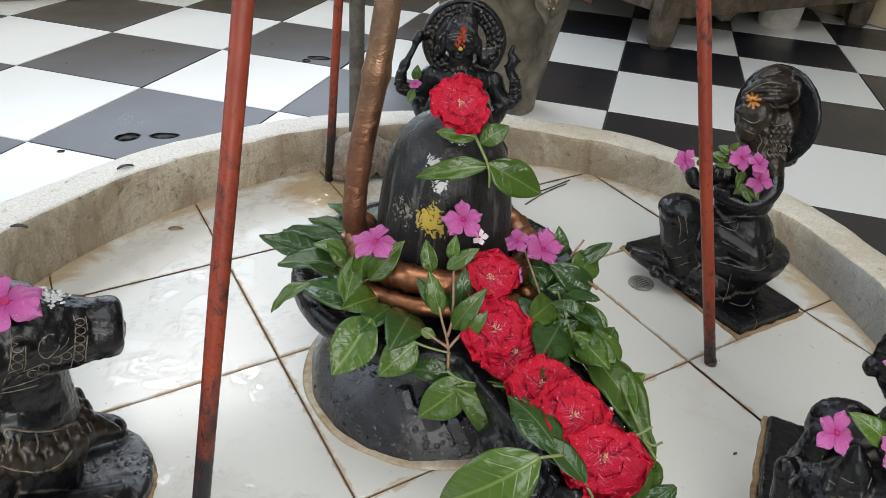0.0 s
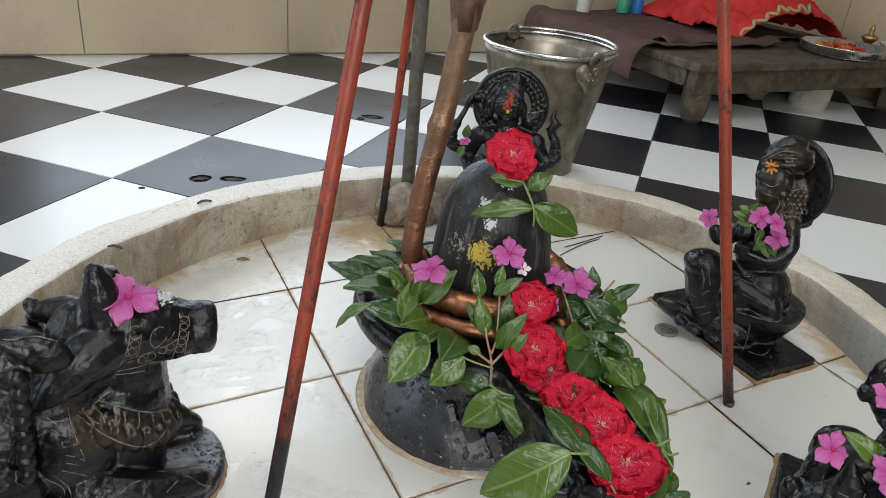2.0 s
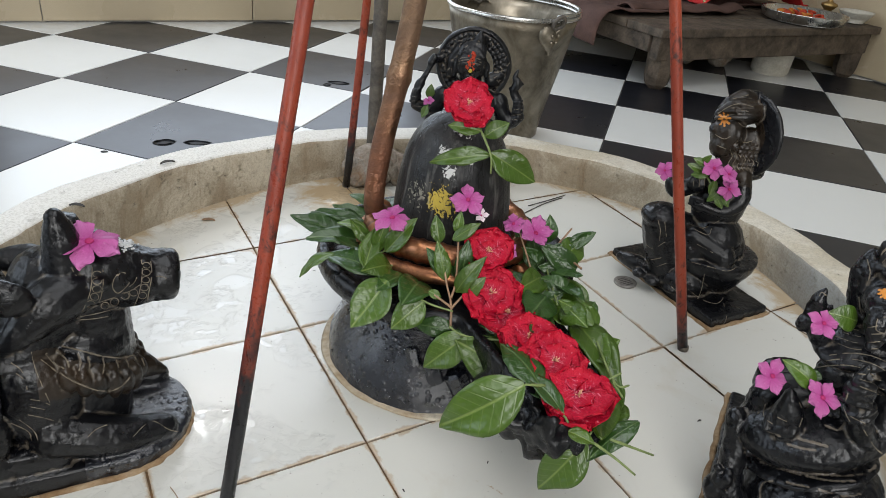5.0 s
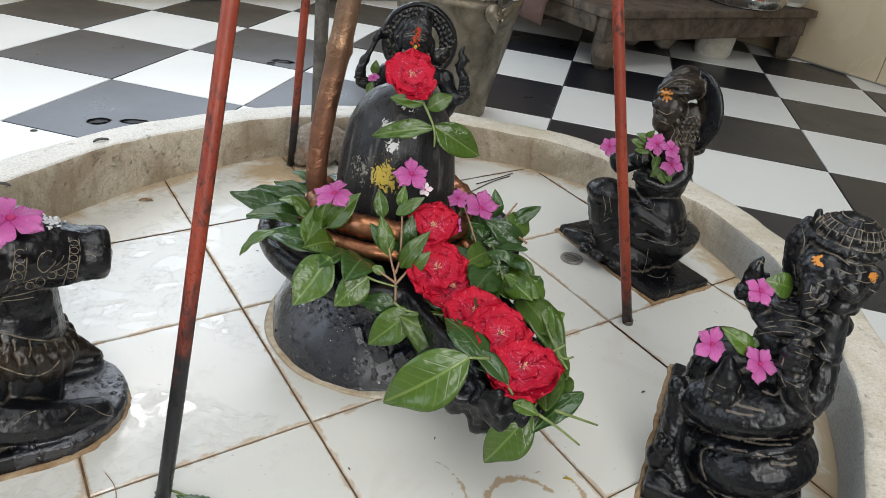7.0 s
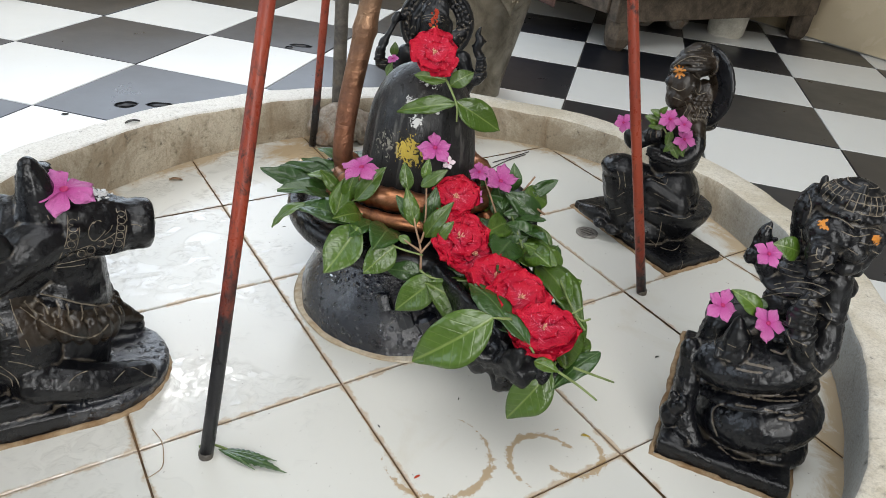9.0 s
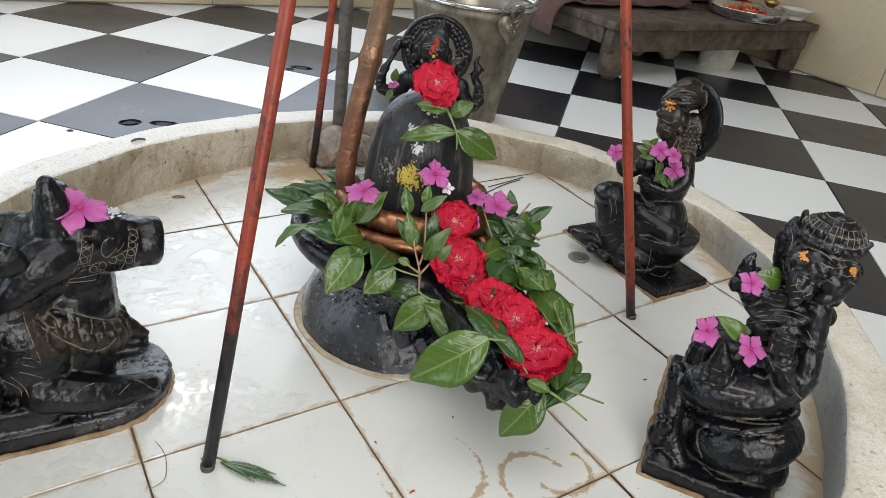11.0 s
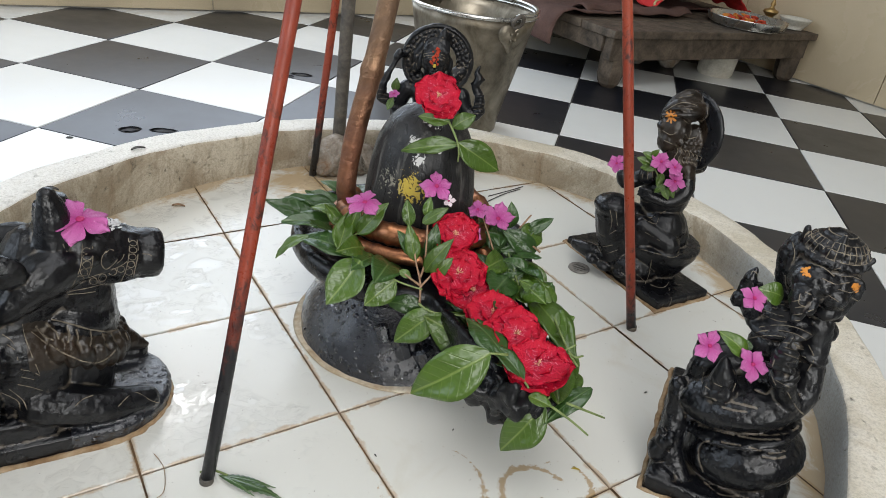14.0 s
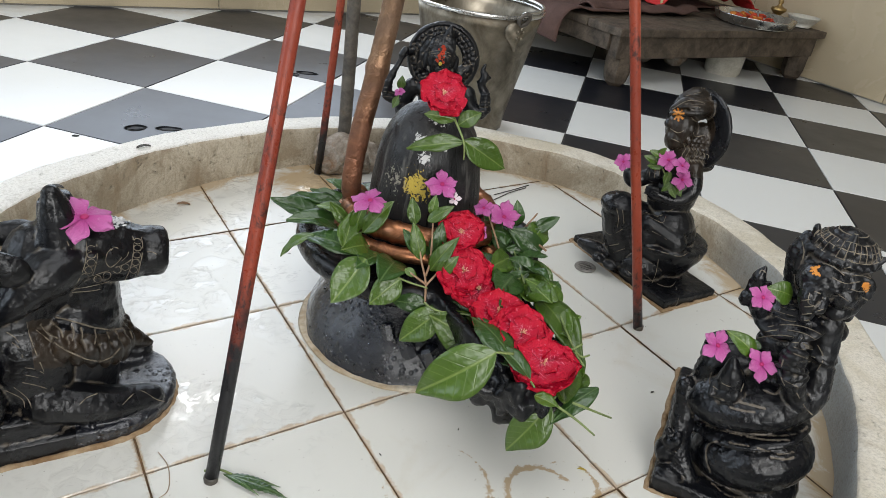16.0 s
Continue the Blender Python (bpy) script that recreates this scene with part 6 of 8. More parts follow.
def bucket():
    at = (0.662, 0.800)
    t = thing("steel_bucket", pose(*at, FLOOR_Z, 0, 0, -86), "dull dented stainless steel bucket on the tiled floor", "bucket")
    shell = bmesh.new()
    h, r0, r1 = 0.268, 0.088, 0.138
    prof = [(0, 0.012), (r0 - 0.006, 0.012), (r0 - 0.002, 0.0), (r0, 0.002), (r0 + 0.001, 0.018)]
    for k in range(1, 13):
        f = k / 12
        prof.append((r0 + (r1 - r0) * f, 0.018 + (h - 0.024) * f))
    inner = [(r - 0.003, z) for r, z in prof[5:]][::-1]
    prof += inner + [(r0 - 0.004, 0.022), (0, 0.022)]
    lathe(shell, prof, 72)
    for vert in shell.verts:
        q = vert.co
        f = 1 + 0.006 * noise.noise(q * 11)
        vert.co = Vector((q.x * f, q.y * f, q.z))
    part("shell", shell, "steel", t)
    rim = bmesh.new()
    tube(rim, [(r1 * math.cos(math.tau * k / 72), r1 * math.sin(math.tau * k / 72), h - 0.002) for k in range(73)], 0.0048, 10, False)
    part("rim", rim, "steel_clean", t, "bright rolled rim")
    for s in (1, -1):
        ear = bmesh.new()
        tilt = math.degrees(math.atan2(r1 - r0, h))
        m = pose(s * (r1 - 0.004), 0, h - 0.036, 0, tilt * s, 0 if s > 0 else 180)
        # heart-shaped lug
        outline = []
        for k in range(28):
            a = math.tau * k / 28
            outline.append((0.0021 * 16 * math.sin(a) ** 3, 0.0021 * (13 * math.cos(a) - 5 * math.cos(2 * a) - 2 * math.cos(3 * a) - math.cos(4 * a))))
        f = [ear.verts.new(m @ Vector((0.006, y, z))) for y, z in outline]
        b = [ear.verts.new(m @ Vector((-0.004, y * 1.06, z * 1.06))) for y, z in outline]
        ear.faces.new(f)
        for k in range(28):
            ear.faces.new((f[k], b[k], b[(k + 1) % 28], f[(k + 1) % 28]))
        for y, z in ((-0.008, 0.008), (0.008, 0.008), (-0.006, -0.006), (0.006, -0.006)):
            blob(ear, m @ Vector((0.007, y, z)), (0.0035, 0.004, 0.004), u=10, w=6)
        lug = part("handle_lug", ear, "steel", t, "heart-shaped riveted lug")
        loop = bmesh.new()
        tube(loop, [m @ Vector((0.006 + 0.004 * math.sin(a * math.tau / 20), 0.013 * math.cos(a * math.tau / 20), 0.034 + 0.014 * math.sin(a * math.tau / 20))) for a in range(21)], 0.0042, 8, False)
        part("loop", loop, "pole_grey", lug)
    # bail handle, lying on the rim
    bail = bmesh.new()
    path = [(r1 + 0.003, 0, h + 0.006)] + [((r1 - 0.001) * math.cos(radians(a)), (r1 - 0.001) * math.sin(radians(a)), h + 0.007) for a in range(8, 173, 6)] + [(-r1 - 0.003, 0, h + 0.006)]
    tube(bail, path, 0.0042, 8)
    part("bail_handle", bail, "steel_clean", t, "thin wire handle folded down")


bucket()

# ---- low bench, cloths, offerings ----
BENCH = (1.275, 2.295, 0.965, 1.80, 0.190)


def bench():
    x0, x1, y0, y1, top = BENCH
    t = thing("low_bench", pose(0, 0, 0), "low weathered grey-brown wooden bench on the tiles", "bench")
    y = y0
    for wide in (0.150, 0.135, 0.160, 0.150, 0.140, 0.094):
        bm = bmesh.new()
        box(bm, x0 + 0.004 * random.random(), x1, y, y + wide - 0.004, top - 0.026 - 0.002 * random.random(), top - 0.003 * random.random(), 0.004)
        part("plank", bm, "wood", t, smooth=False)
        y += wide
    for name, b in (("front_rail", (x0 + 0.02, x1 - 0.02, y0 + 0.015, y0 + 0.05, top - 0.094, top - 0.027)), ("rear_rail", (x0 + 0.02, x1 - 0.02, y1 - 0.07, y1 - 0.035, top - 0.085, top - 0.027)), ("side_rail", (x0 + 0.012, x0 + 0.05, y0 + 0.051, y1 - 0.071, top - 0.075, top - 0.027)), ("side_rail", (x1 - 0.05, x1 - 0.012, y0 + 0.051, y1 - 0.071, top - 0.075, top - 0.027))):
        part(name, box(bmesh.new(), *b, 0.004), "wood", t, smooth=False)
    for lx, ly in ((x0 + 0.075, y0 + 0.050), (x1 - 0.05, y0 + 0.05), (x0 + 0.075, y1 - 0.06), (x1 - 0.05, y1 - 0.06)):
        bm = bmesh.new()
        lathe(bm, [(0, FLOOR_Z), (0.022, FLOOR_Z), (0.034, FLOOR_Z + 0.012), (0.040, 0.045), (0.042, 0.10), (0.044, top - 0.028), (0, top - 0.028)], 7, pose(lx, ly, 0, 0, 0, 20))
        part("leg", bm, "wood", t, "chipped tapering leg", smooth=False)


bench()


def cloth(name, mat, nx, ny, place, label, thick=0.004):
    """A draped sheet; place(u, v) gives its surface."""
    bm = bmesh.new()
    g = [[bm.verts.new(place(i / nx, j / ny)) for j in range(ny + 1)] for i in range(nx + 1)]
    for i in range(nx):
        for j in range(ny):
            bm.faces.new((g[i][j], g[i + 1][j], g[i + 1][j + 1], g[i][j + 1]))
    ob = solid(name, bm, mat, Matrix(), label, "cloth")
    s = ob.modifiers.new("thick", "SOLIDIFY")
    s.thickness, s.offset = thick, 1.0
    return ob


def mat_over(u, v):
    """Brown felt over the rear of the bench, hanging down at its end."""
    x0, x1, y0, y1, top = BENCH
    run = -0.125 + 0.94 * u
    y = 1.17 + 0.62 * v + 0.05 * u - 0.05 * math.sin(u * 5)
    wave = 0.006 * math.sin(v * 17 + u * 5) + 0.006 * noise.noise((u * 9, v * 9, 0))
    if run < 0:
        drop = min(-run, 0.110)
        return x0 - 0.012 - 0.030 * math.sin(min(1, drop / 0.05) * 1.5) - 0.010 - wave * 1.5, y, max(FLOOR_Z + 0.008, top + 0.008 - max(0, drop - 0.012)) + abs(wave)
    return x0 - 0.02 + run, y, top + 0.004 + abs(wave) + 0.012 * math.exp(-((run - 0.02) / 0.03) ** 2)


cloth("brown_mat", "brown_cloth", 60, 40, mat_over, "brown felt mat draped over the bench")


def second_fold(u, v):
    x0, x1, y0, y1, top = BENCH
    return x0 + 0.06 + 0.50 * u, 1.155 + 0.07 * v + 0.02 * math.sin(u * 7), top + 0.010 + 0.014 * math.sin(v * math.pi) + 0.004 * math.sin(u * 22)


cloth("folded_mat_edge", "brown_cloth", 40, 10, second_fold, "rolled edge of brown felt lying on the bench")


def red_heap(u, v):
    x, y = 1.68 + 0.52 * u, 1.20 + 0.50 * v
    up = 0.19 * math.sin(math.pi * min(1, u * 1.05)) ** 0.7 * math.sin(math.pi * (0.12 + 0.8 * v)) ** 0.8
    crease = abs(noise.noise((u * 9 + v * 2, v * 5, 3))) + 0.6 * abs(noise.noise((u * 19, v * 12, 8)))
    fold = 0.016 * math.sin(u * 26 + 4 * v) * math.sin(math.pi * v) + 0.060 * (0.3 - crease) * math.sin(math.pi * min(1, 0.1 + 0.9 * v))
    return x + 0.02 * noise.noise((u * 5, v * 5, 7)), y, BENCH[4] + 0.016 + max(0.002, up + fold)


heap = cloth("red_cloth", "red_cloth", 70, 50, red_heap, "crumpled bright red cloth with gold trim on the bench")
trim = bmesh.new()
tube(trim, [Vector(red_heap(0.02 + 0.55 * k / 40, 0.03 + 0.02 * math.sin(k))) + Vector((0, -0.006, 0.003)) for k in range(41)], 0.006, 8)
part("gold_border", trim, "gold_trim", heap, "gold-thread border")


def tray():
    at = (1.985, 1.055)
    t = thing("steel_tray", pose(*at, BENCH[4] + 0.001), "round steel tray with red and orange petals", "tray")
    bm = bmesh.new()
    lathe(bm, [(0, 0.0), (0.110, 0.0), (0.124, 0.006), (0.132, 0.030), (0.136, 0.032), (0.135, 0.029), (0.127, 0.008), (0.112, 0.004), (0, 0.004)], 48)
    part("plate", bm, "steel_clean", t)
    for k in range(34):
        a, r = random.uniform(0, math.tau), 0.075 * math.sqrt(random.random())
        b = bmesh.new()
        blob(b, (r * math.cos(a) - 0.01, r * math.sin(a), 0.014 + 0.014 * random.random()), (0.016, 0.011, 0.004), (random.uniform(-40, 40), random.uniform(-40, 40), random.uniform(0, 180)), 8, 5)
        part("petal", b, "vermilion" if k % 3 else "saffron", t)


tray()


def lamp_and_bowls():
    t = thing("brass_lamp", pose(2.17, 1.10, BENCH[4] + 0.001), "small turned brass oil lamp on the bench", "lamp")
    part("stem", lathe(bmesh.new(), [(0, 0), (0.030, 0), (0.032, 0.006), (0.014, 0.012), (0.010, 0.024), (0.018, 0.032), (0.026, 0.040), (0.026, 0.048), (0.010, 0.054), (0.006, 0.062), (0.010, 0.068), (0.003, 0.086), (0, 0.088)], 24), "brass", t)
    t = thing("white_bowl", pose(2.225, 1.03, BENCH[4] + 0.001), "small dirty white plastic bowl on the bench", "bowl")
    part("bowl", lathe(bmesh.new(), [(0, 0), (0.030, 0), (0.044, 0.018), (0.054, 0.036), (0.057, 0.037), (0.055, 0.033), (0.043, 0.016), (0.028, 0.004), (0, 0.004)], 32), "plastic_white", t)
    t = thing("plastic_tub", pose(1.96, 1.10, FLOOR_Z), "dirty white plastic tub under the bench", "tub")
    part("tub", lathe(bmesh.new(), [(0, 0), (0.055, 0), (0.062, 0.01), (0.066, 0.075), (0.070, 0.078), (0.068, 0.082), (0.060, 0.08), (0.055, 0.01), (0, 0.008)], 32), "plastic_white", t)
    for k, (x, y) in enumerate(((1.82, 1.20), (1.72, 1.26))):
        b = bmesh.new()
        blob(b, (0, 0, 0.030), (0.042, 0.034, 0.034), u=16, w=10)
        for vert in b.verts:
            vert.co += Vector((noise.noise(vert.co * 60), noise.noise(vert.co * 60 + Vector((3, 0, 0))), noise.noise(vert.co * 60 + Vector((0, 3, 0))))) * 0.010
        solid("crumpled_bag", b, "lump", pose(x, y, FLOOR_Z, 0, 0, 40 * k), "crumpled dirty grey bag under the bench", "bag", "bags under the bench")
    for x, mat, word in ((1.50, "plastic_green", "green"), (1.565, "plastic_blue", "blue"), (1.32, "plastic_white", "pale")):
        t = thing("small_bottle", pose(x + 0.10, 1.70, BENCH[4] + 0.014), "small %s plastic bottle on the brown mat" % word, "bottle")
        part("body", lathe(bmesh.new(), [(0, 0), (0.022, 0), (0.024, 0.006), (0.024, 0.060), (0.012, 0.072), (0, 0.072)], 20), mat, t)
        part("cap", lathe(bmesh.new(), [(0.0125, 0.066), (0.0125, 0.084), (0, 0.085)], 16), mat, t)


lamp_and_bowls()

# ---- small things in the basin ----
drain = thing("drain_cover", pose(0.463, 0.138, ground_z(0.463, 0.138) + 0.0005, -0.7, -1.8, 0), "small round dark drain cover in the basin floor", "drain")
part("plate", lathe(bmesh.new(), [(0.0165, 0), (0.0165, 0.002), (0.0145, 0.003), (0.013, 0.0018), (0, 0.0018)], 28), "coin", drain)
for k in range(5):
    part("slot", box(bmesh.new(), -0.009 + 0.0015 * abs(k - 2), 0.009 - 0.0015 * abs(k - 2), -0.0085 + 0.0042 * k - 0.0006, -0.0085 + 0.0042 * k + 0.0006, 0.0015, 0.0024), "dark_grout", drain, smooth=False)


def floor_spot(x, y, long, wide, turn):
    """A flat dark oval laid on the floor tiles."""
    bm = bmesh.new()
    lathe(bm, [(0, 0.0004), (0.9, 0.0004), (1.0, 0.0)], 24)
    for vert in bm.verts:
        k = 1 + 0.16 * noise.noise((vert.co.x * 1.6 + x * 40, vert.co.y * 1.6, 2.0))
        vert.co = Vector((vert.co.x * long * k, vert.co.y * wide * k, vert.co.z))
    solid("dark_oval", bm, "dark_spot", pose(x, y, FLOOR_Z + 0.0005, 0, 0, turn), "small dark oval spot on a floor tile", "water", "drops on the floor")


floor_spot(-0.049, 0.871, 0.022, 0.017, 10)
floor_spot(0.009, 0.855, 0.026, 0.013, -20)
floor_spot(-0.155, 0.847, 0.006, 0.005, 0)
floor_spot(0.431, 1.201, 0.030, 0.014, -30)
floor_spot(0.395, 1.190, 0.012, 0.010, 40)


def debris(name, x, y, z, size, mat, label, turn=0.0):
    """A dry curled scrap: a bent thin plate with an uneven edge."""
    bm = bmesh.new()
    n = 8
    rows = []
    for i in range(n + 1):
        f = i / n
        w = 0.5 * math.sin(math.pi * (0.08 + 0.86 * f)) * (1 + 0.4 * noise.noise((f * 5, x * 70, y * 70)))
        rows.append([bm.verts.new(((f - 0.5) * 2, s * w * 0.7, 0.18 * math.sin(math.pi * f) + 0.16 * s * s - dz)) for dz in (0.0, 0.06) for s in (-1, 0, 1)])
    for a, b in zip(rows, rows[1:]):
        for k in (0, 1):
            bm.faces.new((a[k], b[k], b[k + 1], a[k + 1]))
            bm.faces.new((a[k + 3], a[k + 4], b[k + 4], b[k + 3]))
        bm.faces.new((a[0], a[3], b[3], b[0]))
        bm.faces.new((a[2], b[2], b[5], a[5]))
    bm.faces.new(rows[0])
    bm.faces.new(rows[-1][::-1])
    for vert in bm.verts:
        vert.co *= size
    solid(name, bm, mat, pose(x, y, z + 0.06 * size, 0, 0, turn), label, "debris")


debris("leaf_scrap", -0.087, 0.571, CURB_TOP + 0.001, 0.011, "dark_grout", "dark dry leaf scrap lying on the curb", 12)
debris("leaf_scrap", -0.219, 0.452, CURB_TOP + 0.001, 0.010, "dark_grout", "dark dry leaf scrap lying on the curb", -30)
debris("dry_leaf", -0.041, 0.528, ground_z(-0.041, 0.528), 0.010, "stem_brown", "small dry brown leaf on the basin tiles", -25)
for k, (x, y, size, mat, word) in enumerate(((0.347, -0.120, 0.0030, "dark_grout", "dark"), (0.099, -0.075, 0.0022, "dark_grout", "dark"), (0.007, -0.072, 0.0022, "dark_grout", "dark"), (0.186, -0.177, 0.0045, "turmeric", "yellow"), (0.010, -0.144, 0.0034, "vermilion", "red"), (0.300, 0.020, 0.0022, "dark_grout", "dark"), (0.210, -0.060, 0.0018, "dark_grout", "dark"), (0.060, 0.330, 0.0022, "dark_grout", "dark"))):
    debris("crumb", x, y, ground_z(x, y), size, mat, "tiny %s crumb lying on the basin tiles" % word, 47 * k)

# ---- leaves and flowers ----
TOWARDS = Vector((-0.47, -0.70, 0.54)).normalized()
UP = Vector((-0.10, -0.16, 1.0)).normalized()


def leaf_mesh(name, half, curl, fold, ripple, seed, mat):
    """A blade one unit long along +Y: pointed tip, folded along the rib, rippled edge, a thin body."""
    bm = bmesh.new()
    rows, cols = 14, 4
    sheet = {}
    for side in (0, 1):
        for i in range(rows + 1):
            t = i / rows
            w = half * 1.04 * math.sin(math.pi * min(1.0, t * 0.985 + 0.012) ** 0.78) ** 0.85
            if i == rows:
                w = 0.004
            for j in range(-cols, cols + 1):
                s = j / cols
                z = curl * math.sin(t * math.pi) - 0.22 * curl * t * t + fold * abs(s) * w + ripple * abs(s) * noise.noise((t * 4 + seed, s * 2, seed * 3.1))
                z += 0.004 * math.cos(8 * math.tau * (t - abs(s) * w * 0.85)) * abs(s) * 0.5
                sheet[side, i, j] = bm.verts.new((s * w + 0.02 * noise.noise((t * 3, seed, 0)), t, z - 0.006 * side))
    for i in range(rows):
        for j in range(-cols, cols):
            for side in (0, 1):
                f = [sheet[side, i, j], sheet[side, i, j + 1], sheet[side, i + 1, j + 1], sheet[side, i + 1, j]]
                bm.faces.new(f if side == 0 else f[::-1])
        for j, k in ((-cols, 0), (cols, 1)):
            f = [sheet[0, i, j], sheet[0, i + 1, j], sheet[1, i + 1, j], sheet[1, i, j]]
            bm.faces.new(f if k == 0 else f[::-1])
    me = mesh_from(bm, name)
    me.materials.append(M[mat])
    return me


LEAVES = {}
for mat in ("leaf", "leaf_dark"):
    LEAVES[mat] = [leaf_mesh("leaf", 0.25, c, f, r, s, mat) for c, f, r, s in ((0.10, 0.20, 0.06, 1.3), (0.05, 0.32, 0.09, 4.7), (0.14, 0.10, 0.07, 8.1), (-0.05, 0.26, 0.08, 11.9), (0.08, -0.12, 0.10, 15.2))]


def blade(a, b, wide, facing, curl):
    """The pose of a leaf from its stalk a to its tip b."""
    a, b = Vector(a), Vector(b)
    y = b - a
    long = y.length
    y.normalize()
    z = (TOWARDS if facing == "c" else UP) + Vector((random.uniform(-0.16, 0.16), random.uniform(-0.16, 0.16), random.uniform(-0.1, 0.1)))
    z = (z - y * z.dot(y)).normalized()
    x = y.cross(z)
    m = Matrix((x, y, z)).transposed().to_4x4()
    m.translation = a
    return m @ Matrix.Diagonal((long * wide / 0.5, long, long, 1))


def sprig(label, leaves, stems, stem_mat):
    at = Vector(stems[0][0])
    t = thing("leaf_sprig", Matrix.Translation(at), label, "leaves", "offered leaf sprigs")
    back = Matrix.Translation(-at)
    for a, b, wide, mat, facing, curl in leaves:
        part("leaf", random.choice(LEAVES[mat]), None, t, at=back @ blade(a, b, wide, facing, curl))
    for st in stems:
        path = [Vector(q) - at for q in smooth_path(st, 6)]
        n = len(path)
        part("stem", tube(bmesh.new(), path, [0.0014 - 0.0005 * k / n for k in range(n)], 7), stem_mat, t)
    return t


def petal_mesh(name, half, cup, ruffle, seed, mat, blunt=0.5):
    bm = bmesh.new()
    rows, cols = 9, 6
    g = []
    for i in range(rows + 1):
        t = i / rows
        w = half * (0.16 + 0.84 * math.sin(min(1.0, t * 1.15) * math.pi / 2) ** 1.3) * math.sqrt(max(0.02, 1 - max(0.0, (t - blunt) / (1 - blunt)) ** 2.4))
        row = []
        for j in range(-cols, cols + 1):
            s = j / cols
            edge = ruffle * t * t
            z = cup * t * t + edge * noise.noise((s * 3.2 + seed, t * 2.0, seed * 1.7)) + 0.10 * half * s * s
            y = t * (1 - 0.16 * s * s) + edge * 0.35 * noise.noise((s * 5 + seed, 9.0, seed))
            row.append(bm.verts.new((s * w, y, z)))
        g.append(row)
    for a, b in zip(g, g[1:]):
        for k in range(2 * cols):
            bm.faces.new((a[k], a[k + 1], b[k + 1], b[k]))
    me = mesh_from(bm, name)
    me.materials.append(M[mat])
    return me


RED = [petal_mesh("petal", 0.70, c, 0.20, s, "petal_red", 0.60) for c, s in ((0.16, 2.1), (0.05, 5.3), (0.24, 9.4), (0.12, 13.6))]
PINK = [petal_mesh("petal", 0.40, c, 0.16, s, "petal_pink", 0.62) for c, s in ((-0.22, 1.7), (-0.05, 6.2), (0.14, 10.8))]
PALE = [petal_mesh("petal", 0.36, 0.1, 0.10, 3.0, "petal_pale", 0.62)]


def facing_pose(at, up):
    n = (TOWARDS.lerp(Vector((0, 0, 1)), up) + Vector((random.uniform(-0.14, 0.14), random.uniform(-0.14, 0.14), 0))).normalized()
    return Matrix.Translation(at) @ n.to_track_quat("Z", "Y").to_matrix().to_4x4()


def red_flower(at, r, up):
    t = thing("red_flower", facing_pose(at, up), "crimson ruffled flower with pale streaks and stamens", "flower", "red flowers on the lingam")
    for count, long, lift, tilt in ((5, 1.02, -0.05, -6), (5, 0.86, -0.01, 0), (3, 0.50, 0.03, 8)):
        for k in range(count):
            a = 360 * k / count + random.uniform(-14, 14) + 30 * lift
            s = r * long * random.uniform(0.9, 1.1)
            part("petal", random.choice(RED), None, t, at=pose(0, 0, lift * r, 0, 0, a) @ pose(0, 0, 0, tilt + random.uniform(-9, 9)) @ Matrix.Diagonal((s, s, s, 1)))
    bm = bmesh.new()
    for k in range(9):
        a, lean = random.uniform(0, math.tau), random.uniform(0.03, 0.14) * r
        top = Vector((lean * math.cos(a), lean * math.sin(a), r * random.uniform(0.12, 0.20)))
        tube(bm, [Vector((0, 0, 0)), top * 0.6, top], 0.0004, 5)
        blob(bm, top, (0.0007,) * 3, u=6, w=4)
    part("stamen", bm, "stamen", t, "tuft of pale stamens")
    return t


def pink_flower(at, r, up, label):
    t = thing("pink_flower", facing_pose(at, up) @ pose(0, 0, 0, 0, 0, random.uniform(0, 72)), label, "flower", "pink flowers")
    kind = PALE if r < 0.010 else PINK
    for k in range(5):
        s = r * random.uniform(0.92, 1.08)
        part("petal", random.choice(kind), None, t, at=pose(0, 0, 0.0002 * k, 0, 0, 72 * k + random.uniform(-7, 7)) @ pose(0, 0, 0, random.uniform(-16, 12)) @ Matrix.Diagonal((s, s, s, 1)))
    bm = bmesh.new()
    blob(bm, (0, 0, 0.0008), (r * 0.13, r * 0.13, 0.0012), u=10, w=6)
    part("eye", bm, "petal_eye", t, "magenta flower eye")
    return t


sprig('wet dark green leaves lying on the stone disc', [
    ((0.0548, 0.1721, 0.1460), (-0.0068, 0.2259, 0.1500), 0.40, 'leaf_dark', 'u', 0.12),
    ((0.0675, 0.1816, 0.1500), (0.0186, 0.2295, 0.1500), 0.30, 'leaf_dark', 'u', 0.12),
    ((0.0612, 0.1544, 0.1430), (-0.0043, 0.1782, 0.1460), 0.42, 'leaf_dark', 'u', 0.12),
    ((0.0554, 0.1518, 0.1580), (0.0311, 0.1776, 0.1600), 0.55, 'leaf', 'u', 0.12),
], [[(0.0607, 0.1633, 0.1520), (0.0494, 0.1676, 0.1460), (0.0369, 0.1628, 0.1430)]], 'stem')
sprig('wet dark leaves with a long stalk on the stone disc', [
    ((0.0455, 0.0826, 0.1400), (0.0026, 0.1442, 0.1420), 0.46, 'leaf_dark', 'u', 0.12),
    ((0.0397, 0.1037, 0.1470), (0.0145, 0.1362, 0.1480), 0.42, 'leaf_dark', 'u', 0.12),
    ((0.0128, 0.1352, 0.1460), (-0.0256, 0.1383, 0.1220), 0.36, 'leaf', 'u', 0.12),
], [[(0.0621, 0.0659, 0.1420), (0.0455, 0.0826, 0.1400), (0.0345, 0.0947, 0.1400)]], 'stem')
